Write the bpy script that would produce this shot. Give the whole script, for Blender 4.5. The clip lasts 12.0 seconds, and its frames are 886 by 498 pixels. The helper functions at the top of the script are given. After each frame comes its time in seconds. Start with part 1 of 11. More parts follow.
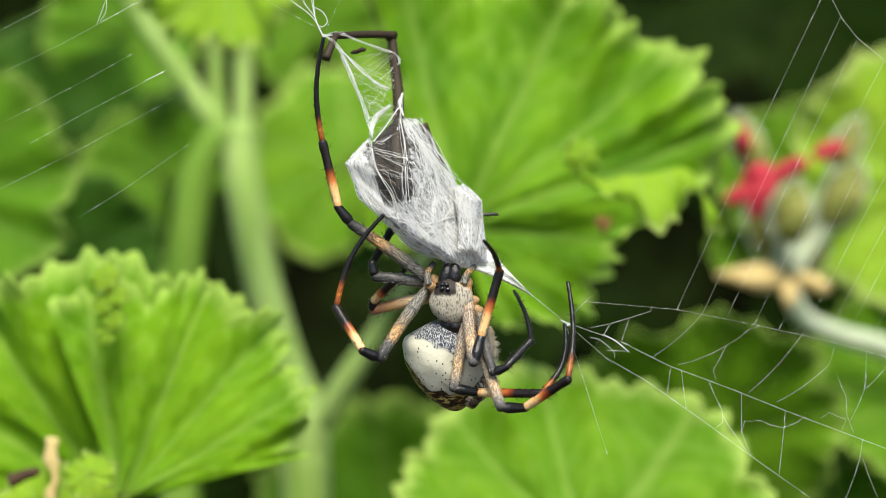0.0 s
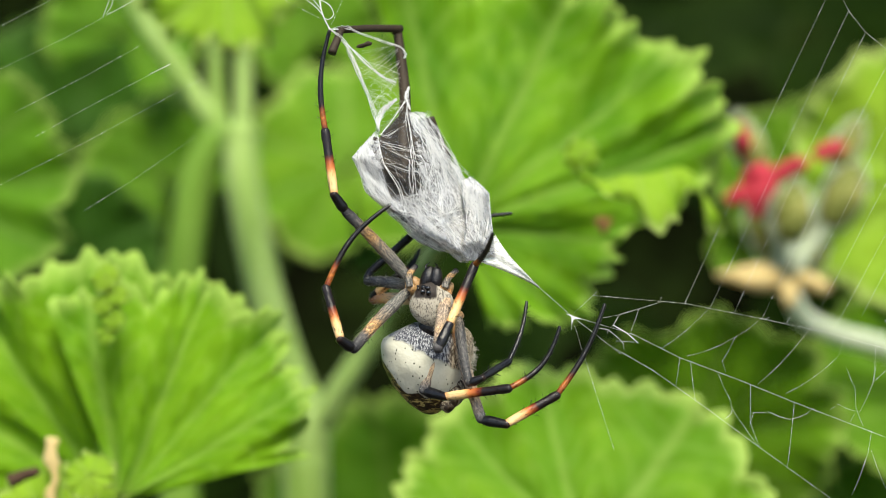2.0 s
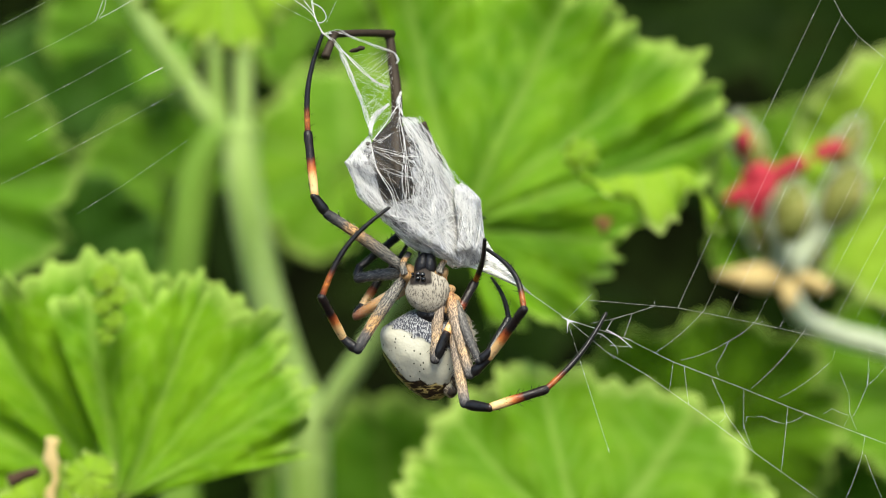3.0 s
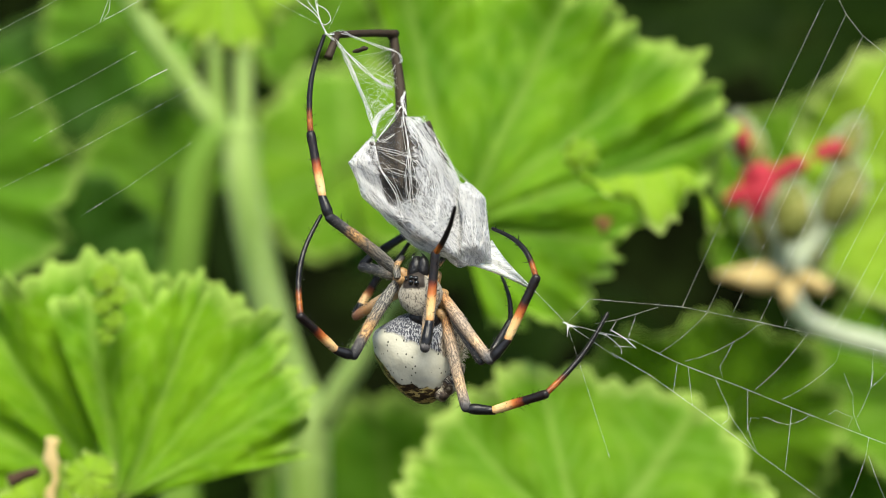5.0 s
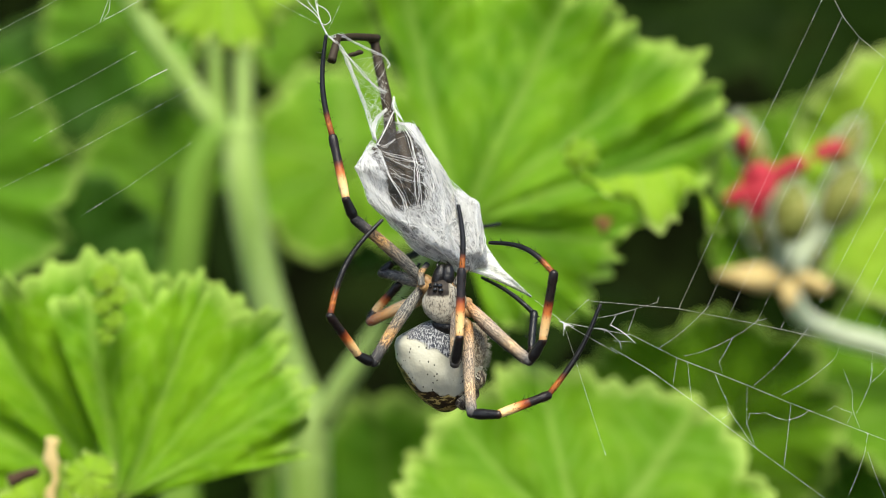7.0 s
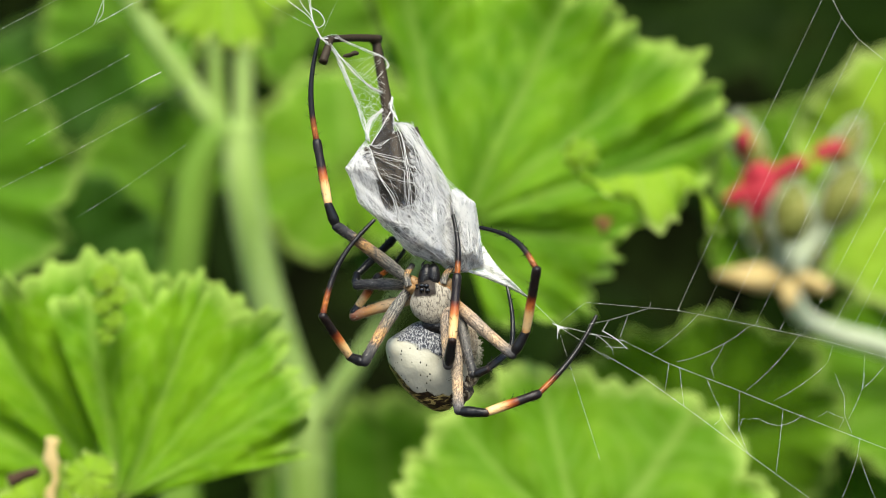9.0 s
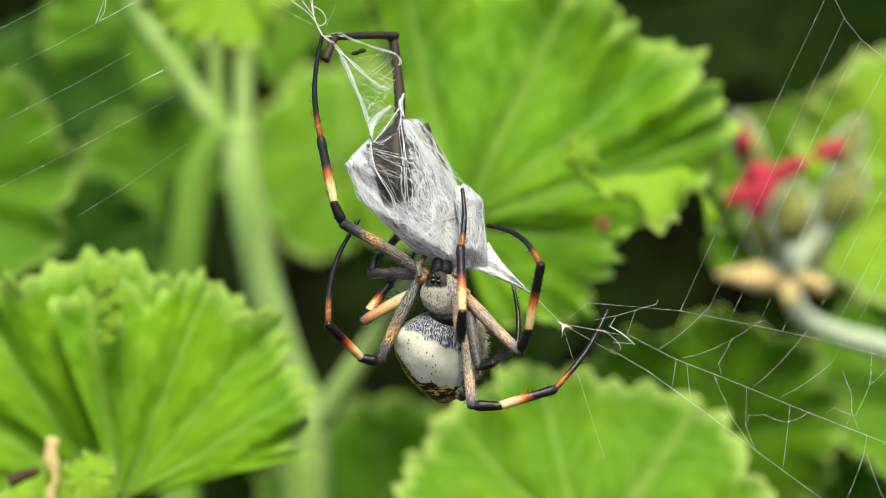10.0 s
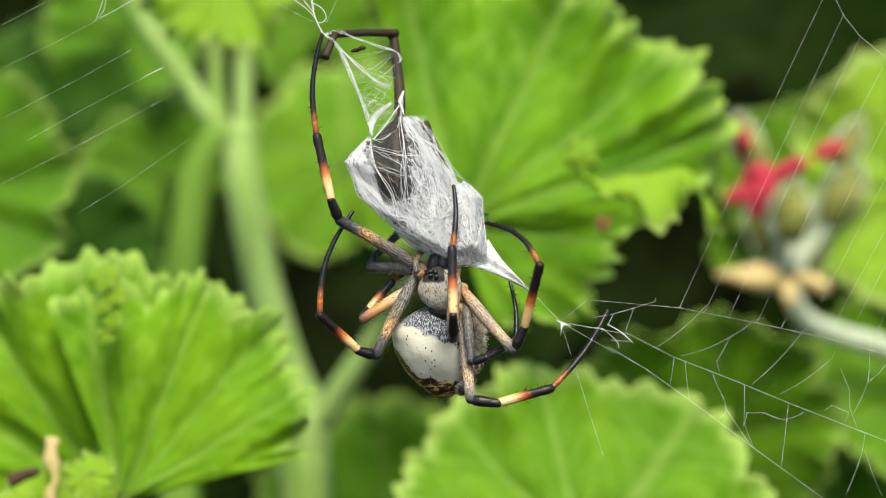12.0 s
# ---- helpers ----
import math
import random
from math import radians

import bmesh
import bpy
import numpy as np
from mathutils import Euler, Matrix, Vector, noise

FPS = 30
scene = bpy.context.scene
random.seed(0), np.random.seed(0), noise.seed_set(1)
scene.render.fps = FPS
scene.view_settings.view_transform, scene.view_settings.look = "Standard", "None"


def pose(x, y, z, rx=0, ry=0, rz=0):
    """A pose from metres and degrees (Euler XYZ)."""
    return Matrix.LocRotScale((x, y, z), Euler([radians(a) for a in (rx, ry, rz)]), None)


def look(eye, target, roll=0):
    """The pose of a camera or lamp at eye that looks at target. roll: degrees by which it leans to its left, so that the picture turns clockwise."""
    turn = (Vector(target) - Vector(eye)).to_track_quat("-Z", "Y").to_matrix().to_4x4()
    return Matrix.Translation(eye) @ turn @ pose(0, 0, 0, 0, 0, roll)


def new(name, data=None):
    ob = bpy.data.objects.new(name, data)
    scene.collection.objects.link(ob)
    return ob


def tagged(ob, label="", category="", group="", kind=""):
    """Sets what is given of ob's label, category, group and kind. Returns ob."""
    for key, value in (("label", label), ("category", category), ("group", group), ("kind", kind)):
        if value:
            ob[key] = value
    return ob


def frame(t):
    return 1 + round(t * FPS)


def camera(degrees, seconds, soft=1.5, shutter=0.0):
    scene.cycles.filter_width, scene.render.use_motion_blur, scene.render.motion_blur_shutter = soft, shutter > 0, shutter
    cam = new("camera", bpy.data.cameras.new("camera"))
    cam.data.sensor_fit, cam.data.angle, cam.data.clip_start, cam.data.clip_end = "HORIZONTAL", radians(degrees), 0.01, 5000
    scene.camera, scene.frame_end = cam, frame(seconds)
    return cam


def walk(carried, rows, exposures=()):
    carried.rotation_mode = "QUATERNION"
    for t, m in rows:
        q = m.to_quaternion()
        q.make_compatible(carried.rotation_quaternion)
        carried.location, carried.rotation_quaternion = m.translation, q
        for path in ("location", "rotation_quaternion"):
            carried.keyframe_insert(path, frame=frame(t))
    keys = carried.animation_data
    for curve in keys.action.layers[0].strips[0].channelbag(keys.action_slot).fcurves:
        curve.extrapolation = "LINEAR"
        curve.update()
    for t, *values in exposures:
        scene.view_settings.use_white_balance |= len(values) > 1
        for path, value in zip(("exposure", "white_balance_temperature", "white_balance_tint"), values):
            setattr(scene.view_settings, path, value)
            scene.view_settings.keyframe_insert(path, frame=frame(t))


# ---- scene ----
from mathutils.bvhtree import BVHTree


def mm(x, y, z, rx=0, ry=0, rz=0):
    """A pose from millimetres and degrees."""
    return pose(x / 1000, y / 1000, z / 1000, rx, ry, rz)


# The origin is in the plane of the web; x to the right, y away from the camera.
cam = camera(30, 12.0, soft=0.75)
cam.data.dof.use_dof = True
cam.data.dof.focus_distance = 0.291
cam.data.dof.aperture_fstop = 8.0
EYE = look((0, -0.2926, 0), (0, 0, 0))
walk(cam, [(0.0, EYE), (12.0, EYE)], exposures=[(0.0, 0.815), (12.0, 0.815)])

# ---------------------------------------------------------------- light
SUN_ELEV, SUN_TURN = 54, 172
world = bpy.data.worlds.new("sky")
scene.world = world
world.use_nodes = True
wn = world.node_tree.nodes
sky = wn.new("ShaderNodeTexSky")
sky.sky_type = "NISHITA"
sky.sun_disc = False
sky.sun_elevation = radians(SUN_ELEV)
sky.sun_rotation = radians(SUN_TURN)
wn["Background"].inputs["Strength"].default_value = 0.13
world.node_tree.links.new(sky.outputs[0], wn["Background"].inputs["Color"])
sun = new("sun", bpy.data.lights.new("sun", "SUN"))
sun.data.energy, sun.data.angle, sun.data.color = 3.4, radians(28), (1.0, 0.94, 0.77)
sa, se = radians(SUN_TURN), radians(SUN_ELEV)
sun.matrix_world = look((math.sin(sa) * math.cos(se) * 3, math.cos(sa) * math.cos(se) * 3, math.sin(se) * 3), (0, 0, 0))


# ---------------------------------------------------------------- materials
class Mat:
    """A node material that is put together call by call."""

    def __init__(self, name, rough=0.5, spec=0.5):
        self.m = bpy.data.materials.new(name)
        self.m.use_nodes = True
        self.t = self.m.node_tree
        self.b = self.t.nodes["Principled BSDF"]
        self.b.inputs["Roughness"].default_value = rough
        self.b.inputs["Specular IOR Level"].default_value = spec
        self.co = self.t.nodes.new("ShaderNodeTexCoord")

    def node(self, kind, **values):
        n = self.t.nodes.new(kind)
        for k, v in values.items():
            n.inputs[k.replace("_", " ")].default_value = v
        return n

    def link(self, a, b):
        self.t.links.new(a, b)
        return b

    def put(self, x, sock):
        if hasattr(x, "links"):
            self.t.links.new(x, sock)
        else:
            sock.default_value = x

    def coords(self, which="Object", scale=(1, 1, 1), turn=(0, 0, 0)):
        mp = self.node("ShaderNodeMapping")
        mp.inputs["Scale"].default_value = scale
        mp.inputs["Rotation"].default_value = [radians(a) for a in turn]
        self.link(self.co.outputs[which], mp.inputs["Vector"])
        return mp.outputs[0]

    def grain(self, turn, stretch):
        """Coordinates drawn out along the z axis, which is turned (degrees)."""
        mp = self.node("ShaderNodeMapping")
        mp.vector_type = "TEXTURE"
        mp.inputs["Scale"].default_value = (1, 1, stretch)
        mp.inputs["Rotation"].default_value = [radians(a) for a in turn]
        self.link(self.co.outputs["Object"], mp.inputs["Vector"])
        return mp.outputs[0]

    def noise(self, scale, detail=4, rough=0.55, vec=None, distort=0.0):
        n = self.node("ShaderNodeTexNoise", Scale=scale, Detail=detail, Roughness=rough, Distortion=distort)
        self.link(vec or self.co.outputs["Object"], n.inputs["Vector"])
        return n.outputs["Fac"]

    def voronoi(self, scale, feature="F1", vec=None):
        n = self.node("ShaderNodeTexVoronoi", Scale=scale)
        n.feature = feature
        self.link(vec or self.co.outputs["Object"], n.inputs["Vector"])
        return n.outputs["Distance"]

    def math(self, op, a, b=0.0, c=0.0):
        n = self.node("ShaderNodeMath")
        n.operation = op
        for x, s in zip((a, b, c), n.inputs):
            self.put(x, s)
        return n.outputs[0]

    def step(self, x, lo, hi):
        n = self.node("ShaderNodeMapRange")
        n.interpolation_type = "SMOOTHSTEP"
        self.put(x, n.inputs["Value"])
        n.inputs["From Min"].default_value, n.inputs["From Max"].default_value = lo, hi
        return n.outputs["Result"]

    def mix(self, fac, a, b):
        n = self.node("ShaderNodeMix")
        n.data_type = "RGBA"
        self.put(fac, n.inputs["Factor"])
        for x, s in ((a, n.inputs[6]), (b, n.inputs[7])):
            self.put(x if hasattr(x, "links") else (*x, 1), s)
        return n.outputs[2]

    def ramp(self, fac, stops):
        n = self.node("ShaderNodeValToRGB")
        el = n.color_ramp.elements
        while len(el) < len(stops):
            el.new(0.5)
        for e, (p, c) in zip(el, stops):
            e.position, e.color = p, (*c, 1)
        self.put(fac, n.inputs["Fac"])
        return n.outputs["Color"]

    def xyz(self, which="Object"):
        n = self.node("ShaderNodeSeparateXYZ")
        self.link(self.co.outputs[which], n.inputs[0])
        return n.outputs

    def color(self, c):
        self.put(c if hasattr(c, "links") else (*c, 1), self.b.inputs["Base Color"])
        return self

    def bump(self, h, strength, dist):
        n = self.node("ShaderNodeBump", Strength=strength, Distance=dist)
        self.put(h, n.inputs["Height"])
        self.link(n.outputs[0], self.b.inputs["Normal"])
        return self

    def translucent(self, fac, c):
        out = self.t.nodes["Material Output"]
        tr = self.node("ShaderNodeBsdfTranslucent")
        self.put(c if hasattr(c, "links") else (*c, 1), tr.inputs["Color"])
        ms = self.node("ShaderNodeMixShader")
        self.put(fac, ms.inputs[0])
        self.link(self.b.outputs[0], ms.inputs[1])
        self.link(tr.outputs[0], ms.inputs[2])
        self.link(ms.outputs[0], out.inputs["Surface"])
        return self

    def holes(self, fac):
        """Lets light pass where fac is 0."""
        out = self.t.nodes["Material Output"]
        last = out.inputs["Surface"].links[0].from_socket
        tr = self.node("ShaderNodeBsdfTransparent")
        ms = self.node("ShaderNodeMixShader")
        self.put(fac, ms.inputs[0])
        self.link(tr.outputs[0], ms.inputs[1])
        self.link(last, ms.inputs[2])
        self.link(ms.outputs[0], out.inputs["Surface"])
        return self


def leaf_material(name, deep, fresh, through_light, pale, gloss=0.12):
    """Pelargonium leaf: veins run along u, from the stalk (v = 0) to the rim (v = 1)."""
    m = Mat(name, 0.6, gloss)
    uv = m.node("ShaderNodeSeparateXYZ")
    m.link(m.co.outputs["UV"], uv.inputs[0])
    u, v = uv.outputs[0], uv.outputs[1]
    near = m.math("ABSOLUTE", m.math("SUBTRACT", m.math("FRACT", u), 0.5))
    wid = m.math("MULTIPLY", near, v)
    vein = m.math("SUBTRACT", 1.0, m.step(wid, 0.006, 0.055))
    bent = m.math("ADD", m.math("MULTIPLY", v, 6.0), m.math("MULTIPLY", m.noise(60, 2), 1.5))
    side = m.math("PINGPONG", m.math("SUBTRACT", bent, m.math("MULTIPLY", near, 4.5)), 0.5)
    fine = m.math("MULTIPLY", m.math("SUBTRACT", 1.0, m.step(side, 0.0, 0.16)), 0.6)
    big = m.noise(42, 4)
    small = m.noise(450, 5)
    info = m.node("ShaderNodeObjectInfo")
    tone = m.math("ADD", m.math("MULTIPLY", big, 0.9), m.math("MULTIPLY", small, 0.35))
    tone = m.math("ADD", tone, m.math("MULTIPLY", m.math("SUBTRACT", info.outputs["Random"], 0.5), 0.25))
    # Shade of the folds put into the tone: darker at veins, lighter between.
    fold_shade = m.math("MULTIPLY", m.math("SUBTRACT", near, 0.22), m.math("MULTIPLY", v, 0.55))
    tone = m.math("ADD", tone, fold_shade)
    c = m.mix(m.step(tone, 0.38, 0.98), deep, fresh)
    c = m.mix(m.math("MULTIPLY", m.math("MAXIMUM", vein, fine), 0.30), c, pale)
    rim = m.step(v, 0.87, 1.0)
    c = m.mix(m.math("MULTIPLY", rim, 0.9), c, pale)
    m.color(c)
    cells = m.voronoi(900)
    h = m.math("ADD", m.math("MULTIPLY", cells, 0.5), m.math("ADD", m.math("MULTIPLY", vein, -0.8), m.math("MULTIPLY", fine, -0.4)))
    m.bump(h, 0.5, 0.0006)
    m.b.inputs["Sheen Weight"].default_value = 0.025 if gloss > 0.1 else 0.0
    m.translucent(0.42, m.mix(0.5, c, through_light))
    return m.m


LEAF = leaf_material("leaf_green", (0.072, 0.205, 0.003), (0.225, 0.44, 0.010), (0.33, 0.60, 0.005), (0.44, 0.62, 0.12))
LEAF_PALE = leaf_material("leaf_pale_green", (0.115, 0.275, 0.007), (0.25, 0.455, 0.016), (0.37, 0.60, 0.012), (0.46, 0.61, 0.14))
# LEAF darkened: shade put into the colour of leaves set behind.
LEAF_SHADE_COPY = leaf_material("leaf_green_shade_painted", (0.022, 0.075, 0.004), (0.048, 0.14, 0.007), (0.08, 0.20, 0.007), (0.11, 0.22, 0.04))
LEAF_YOUNG = leaf_material("leaf_young_green", (0.22, 0.40, 0.015), (0.32, 0.50, 0.03), (0.46, 0.62, 0.03), (0.50, 0.60, 0.18))

LEAF_MID = leaf_material("leaf_mid_green", (0.06, 0.17, 0.005), (0.12, 0.28, 0.008), (0.20, 0.42, 0.006), (0.25, 0.38, 0.07))
LEAF_SOFT = leaf_material("leaf_soft_green", (0.085, 0.215, 0.006), (0.165, 0.345, 0.010), (0.28, 0.52, 0.006), (0.33, 0.47, 0.09))
# Near-black copy of the leaf: shade on far leaves painted as colour.
LEAF_FAR_SHADE = leaf_material("leaf_far_shade_painted", (0.009, 0.023, 0.002), (0.021, 0.048, 0.003), (0.035, 0.070, 0.003), (0.030, 0.055, 0.008), 0.05)

m = Mat("stem_green", 0.6, 0.15)
grain = m.noise(120, 5, vec=m.coords("Object", (1, 1, 0.15)))
m.color(m.mix(m.step(grain, 0.3, 0.7), (0.20, 0.335, 0.05), (0.345, 0.485, 0.135))).bump(m.noise(1500, 3), 0.4, 0.0004)
m.b.inputs["Sheen Weight"].default_value = 0.2
m.translucent(0.15, (0.3, 0.5, 0.1))
STEM = m.m

m = Mat("stem_deep_green", 0.6, 0.15)
grain = m.noise(120, 5, vec=m.coords("Object", (1, 1, 0.15)))
m.color(m.mix(m.step(grain, 0.3, 0.7), (0.13, 0.26, 0.025), (0.20, 0.35, 0.05))).bump(m.noise(1500, 3), 0.4, 0.0004)
STEM_DEEP = m.m

m = Mat("peduncle_hairy_green", 0.7, 0.2)
m.color(m.mix(m.noise(200), (0.36, 0.44, 0.24), (0.55, 0.60, 0.42))).bump(m.noise(1800, 4), 0.6, 0.0005)
m.b.inputs["Sheen Weight"].default_value = 0.6
PEDUNCLE = m.m

m = Mat("sepal_green", 0.65, 0.25)
m.color(m.mix(m.step(m.noise(170), 0.35, 0.65), (0.13, 0.15, 0.025), (0.28, 0.28, 0.07))).bump(m.noise(2000, 4), 0.5, 0.0004)
m.b.inputs["Sheen Weight"].default_value = 0.22
m.b.inputs["Sheen Roughness"].default_value = 0.22
m.b.inputs["Sheen Tint"].default_value = (0.8, 0.85, 0.55, 1)
SEPAL = m.m

m = Mat("petal_red", 0.5, 0.3)
m.color(m.mix(m.noise(220, 4), (0.42, 0.015, 0.03), (0.62, 0.06, 0.09))).bump(m.noise(900), 0.3, 0.0004)
m.translucent(0.25, (0.8, 0.1, 0.12))
PETAL = m.m

m = Mat("dry_bract", 0.8, 0.2)
m.color(m.mix(m.noise(180, 5), (0.58, 0.44, 0.15), (0.76, 0.62, 0.32))).bump(m.noise(700), 0.5, 0.0005)
m.translucent(0.3, (0.8, 0.6, 0.25))
BRACT = m.m

m = Mat("withered_brown", 0.8, 0.2)
m.color(m.mix(m.noise(400, 5), (0.20, 0.07, 0.02), (0.50, 0.27, 0.10))).bump(m.noise(900), 0.5, 0.0004)
WITHERED = m.m

m = Mat("soil", 0.95, 0.1)
m.color(m.mix(m.noise(14, 8), (0.014, 0.010, 0.007), (0.05, 0.037, 0.024))).bump(m.noise(60, 8), 1.0, 0.01)
SOIL = m.m

# Deep shade between the leaves, painted as a near-black mottled green.
m = Mat("shade_sheet_dark", 0.95, 0.0)
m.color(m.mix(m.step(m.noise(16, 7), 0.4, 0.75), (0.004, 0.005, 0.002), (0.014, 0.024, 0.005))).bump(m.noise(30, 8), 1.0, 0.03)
SHADE_SHEET = m.m

m = Mat("bark_brown", 0.85, 0.2)
m.color(m.mix(m.noise(90, 6), (0.03, 0.018, 0.010), (0.12, 0.07, 0.04))).bump(m.noise(150, 6), 0.8, 0.002)
BARK = m.m


def silk_material(name, tint, rough):
    s = Mat(name, rough, 0.4)
    s.color(s.mix(s.noise(800, 3), tint, (0.95, 0.95, 0.93))).translucent(0.3, (0.9, 0.9, 0.87))
    return s.m


SILK = silk_material("silk_white", (0.90, 0.90, 0.88), 0.35)
THREAD = silk_material("web_thread", (0.96, 0.94, 0.80), 0.3)

m = Mat("silk_sheet", 0.45, 0.4)
fib = m.noise(1500, 6, 0.7, m.coords("Object", (0.12, 1, 1), (0, -40, 0)), 0.3)
m.color(m.mix(fib, (0.80, 0.80, 0.78), (0.96, 0.96, 0.95))).bump(fib, 0.8, 0.0003)
m.translucent(0.3, (0.9, 0.9, 0.87))
m.holes(m.math("ADD", m.math("MULTIPLY", m.step(fib, 0.36, 0.56), 0.6), 0.4))
SHEET = m.m

# Wrapping of many threads: a veil crossed by fibres, thin over the wing and the flank.
m = Mat("silk_wrap", 0.55, 0.35)


def fibres(lean, scale, wide, distort=0.3):
    """Fine lines that run along a direction leaning from the upright."""
    n = m.noise(scale, 3, 0.5, m.grain((0, lean, 0), 16), distort)
    return m.math("SUBTRACT", 1.0, m.step(m.math("ABSOLUTE", m.math("SUBTRACT", n, 0.5)), 0.0, wide))


fib = m.math("MAXIMUM", m.math("MAXIMUM", fibres(-32, 1300, 0.032), fibres(48, 1100, 0.02)), m.math("MAXIMUM", fibres(-72, 1200, 0.02), fibres(8, 1400, 0.02, 0.6)))
felt = m.step(m.noise(620, 5, 0.6, m.grain((0, -38, 0), 2.6), 1.8), 0.44, 0.60)
low = m.xyz()


def slit(a, z, wide, soft):
    """1 along the line from a to z (x and z in mm), 0 beside it."""
    d = (Vector(z) - Vector(a)).normalized()
    across = m.math("ADD", m.math("MULTIPLY", low[0], d.y), m.math("MULTIPLY", low[2], -d.x))
    across = m.math("ABSOLUTE", m.math("SUBTRACT", across, (a[0] * d.y - a[1] * d.x) * 0.001))
    along = m.math("ADD", m.math("MULTIPLY", low[0], d.x), m.math("MULTIPLY", low[2], d.y))
    end = (z[0] * d.x + z[1] * d.y) * 0.001
    inside = m.math("SUBTRACT", 1.0, m.step(across, wide * 0.001, (wide + soft) * 0.001))
    return m.math("MULTIPLY", inside, m.math("SUBTRACT", 1.0, m.step(along, end - 0.002, end + 0.001)))


lower = m.step(m.math("SUBTRACT", m.math("MULTIPLY", low[0], 0.8), m.math("MULTIPLY", low[2], 0.6)), -0.0060, 0.0075)
veil = m.math("ADD", m.math("ADD", m.math("MULTIPLY", felt, 0.42), 0.07), m.math("MULTIPLY", lower, 0.36))
veil = m.math("ADD", veil, m.math("MULTIPLY", slit((-11.8, 6.5), (-6.0, -6.0), 1.6, 1.6), 0.30))
bare = m.math("ADD", m.math("MULTIPLY", slit((-5.7, 12.0), (-3.2, -2.0), 2.4, 1.2), 0.62), m.math("MULTIPLY", slit((0.9, 14.1), (5.0, 4.6), 0.9, 0.9), 0.5))
veil = m.math("MAXIMUM", m.math("SUBTRACT", veil, bare), 0.03)
thick = m.math("MINIMUM", m.math("ADD", veil, m.math("MULTIPLY", fib, m.math("SUBTRACT", 0.36, m.math("MULTIPLY", bare, 0.5)))), 0.97)
m.color(m.mix(fib, (0.84, 0.84, 0.84), (0.93, 0.93, 0.93))).bump(m.math("ADD", fib, m.math("MULTIPLY", felt, 0.6)), 0.6, 0.0003)
m.translucent(0.2, (0.85, 0.87, 0.9))
m.holes(thick)
WRAP = m.m

m = Mat("insect_brown", 0.7, 0.12)
m.color(m.ramp(m.noise(240, 6, 0.7, None, 0.5), [(0.35, (0.004, 0.003, 0.0025)), (0.5, (0.014, 0.010, 0.006)), (0.64, (0.036, 0.026, 0.016)), (0.8, (0.10, 0.075, 0.05))]))
m.bump(m.noise(700, 4), 0.6, 0.0004)
PREY = m.m

m = Mat("insect_leg_brown", 0.6, 0.2)
m.color(m.mix(m.noise(600, 5, 0.6, m.coords("Object", (1, 1, 0.4))), (0.017, 0.011, 0.006), (0.058, 0.042, 0.025))).bump(m.noise(2500, 3), 0.4, 0.0002)
PREYLEG = m.m


def leg_material(name, stops, fleck, amount, rough):
    """Rings of colour along a leg's piece, from 0 at the body's end to 1, and flecks of short hair."""
    s = Mat(name, rough, 0.32)
    g = s.xyz("Generated")[2]
    wob = s.math("MULTIPLY", s.math("SUBTRACT", s.noise(700, 3), 0.5), 0.10)
    c = s.ramp(s.math("ADD", g, wob), stops)
    hair = s.step(s.noise(4300, 4, 0.7, s.coords("Object", (1.2, 1.2, 0.42))), 0.43, 0.55)
    c = s.mix(s.math("MULTIPLY", hair, amount), c, fleck)
    s.color(c).bump(s.noise(2600, 3, 0.6, s.coords("Object", (1, 1, 0.3))), 0.6, 0.0002)
    return s.m


BLACK, RUST, AMBER, CREAM = (0.006, 0.006, 0.007), (0.22, 0.040, 0.010), (0.66, 0.28, 0.07), (0.86, 0.58, 0.27)
GREY, ASH = (0.29, 0.275, 0.23), (0.19, 0.175, 0.15)
FEMUR = leg_material("leg_femur", [(0.0, (0.32, 0.22, 0.12)), (0.12, GREY), (0.35, (0.27, 0.25, 0.205)), (0.54, (0.34, 0.25, 0.15)), (0.61, (0.74, 0.42, 0.15)), (0.72, (0.68, 0.40, 0.16)), (0.78, (0.17, 0.15, 0.13)), (0.88, (0.07, 0.066, 0.062)), (0.95, (0.014, 0.013, 0.013))], (0.020, 0.020, 0.024), 0.92, 0.6)
FEMUR_PALE = leg_material("leg_femur_pale", [(0.0, (0.42, 0.16, 0.05)), (0.12, (0.66, 0.34, 0.13)), (0.24, (0.60, 0.42, 0.26)), (0.45, (0.44, 0.35, 0.26)), (0.62, (0.50, 0.37, 0.24)), (0.72, (0.74, 0.50, 0.27)), (0.82, (0.50, 0.38, 0.26)), (0.92, (0.16, 0.15, 0.14)), (1.0, (0.04, 0.04, 0.04))], (0.035, 0.03, 0.03), 0.7, 0.6)
FEMUR_DARK = leg_material("leg_femur_dark", [(0.0, (0.32, 0.24, 0.14)), (0.3, ASH), (0.7, (0.10, 0.095, 0.09)), (1.0, (0.02, 0.02, 0.02))], (0.02, 0.02, 0.022), 0.8, 0.5)
FEMUR_ORANGE = leg_material("leg_femur_orange", [(0.0, (0.50, 0.30, 0.12)), (0.35, (0.82, 0.58, 0.32)), (0.65, (0.74, 0.36, 0.11)), (0.9, RUST), (1.0, BLACK)], (0.4, 0.3, 0.2), 0.4, 0.5)
PATELLA = leg_material("leg_patella", [(0.0, (0.03, 0.03, 0.03)), (0.3, BLACK), (0.8, BLACK), (1.0, (0.03, 0.012, 0.006))], (0.014, 0.013, 0.013), 0.5, 0.28)
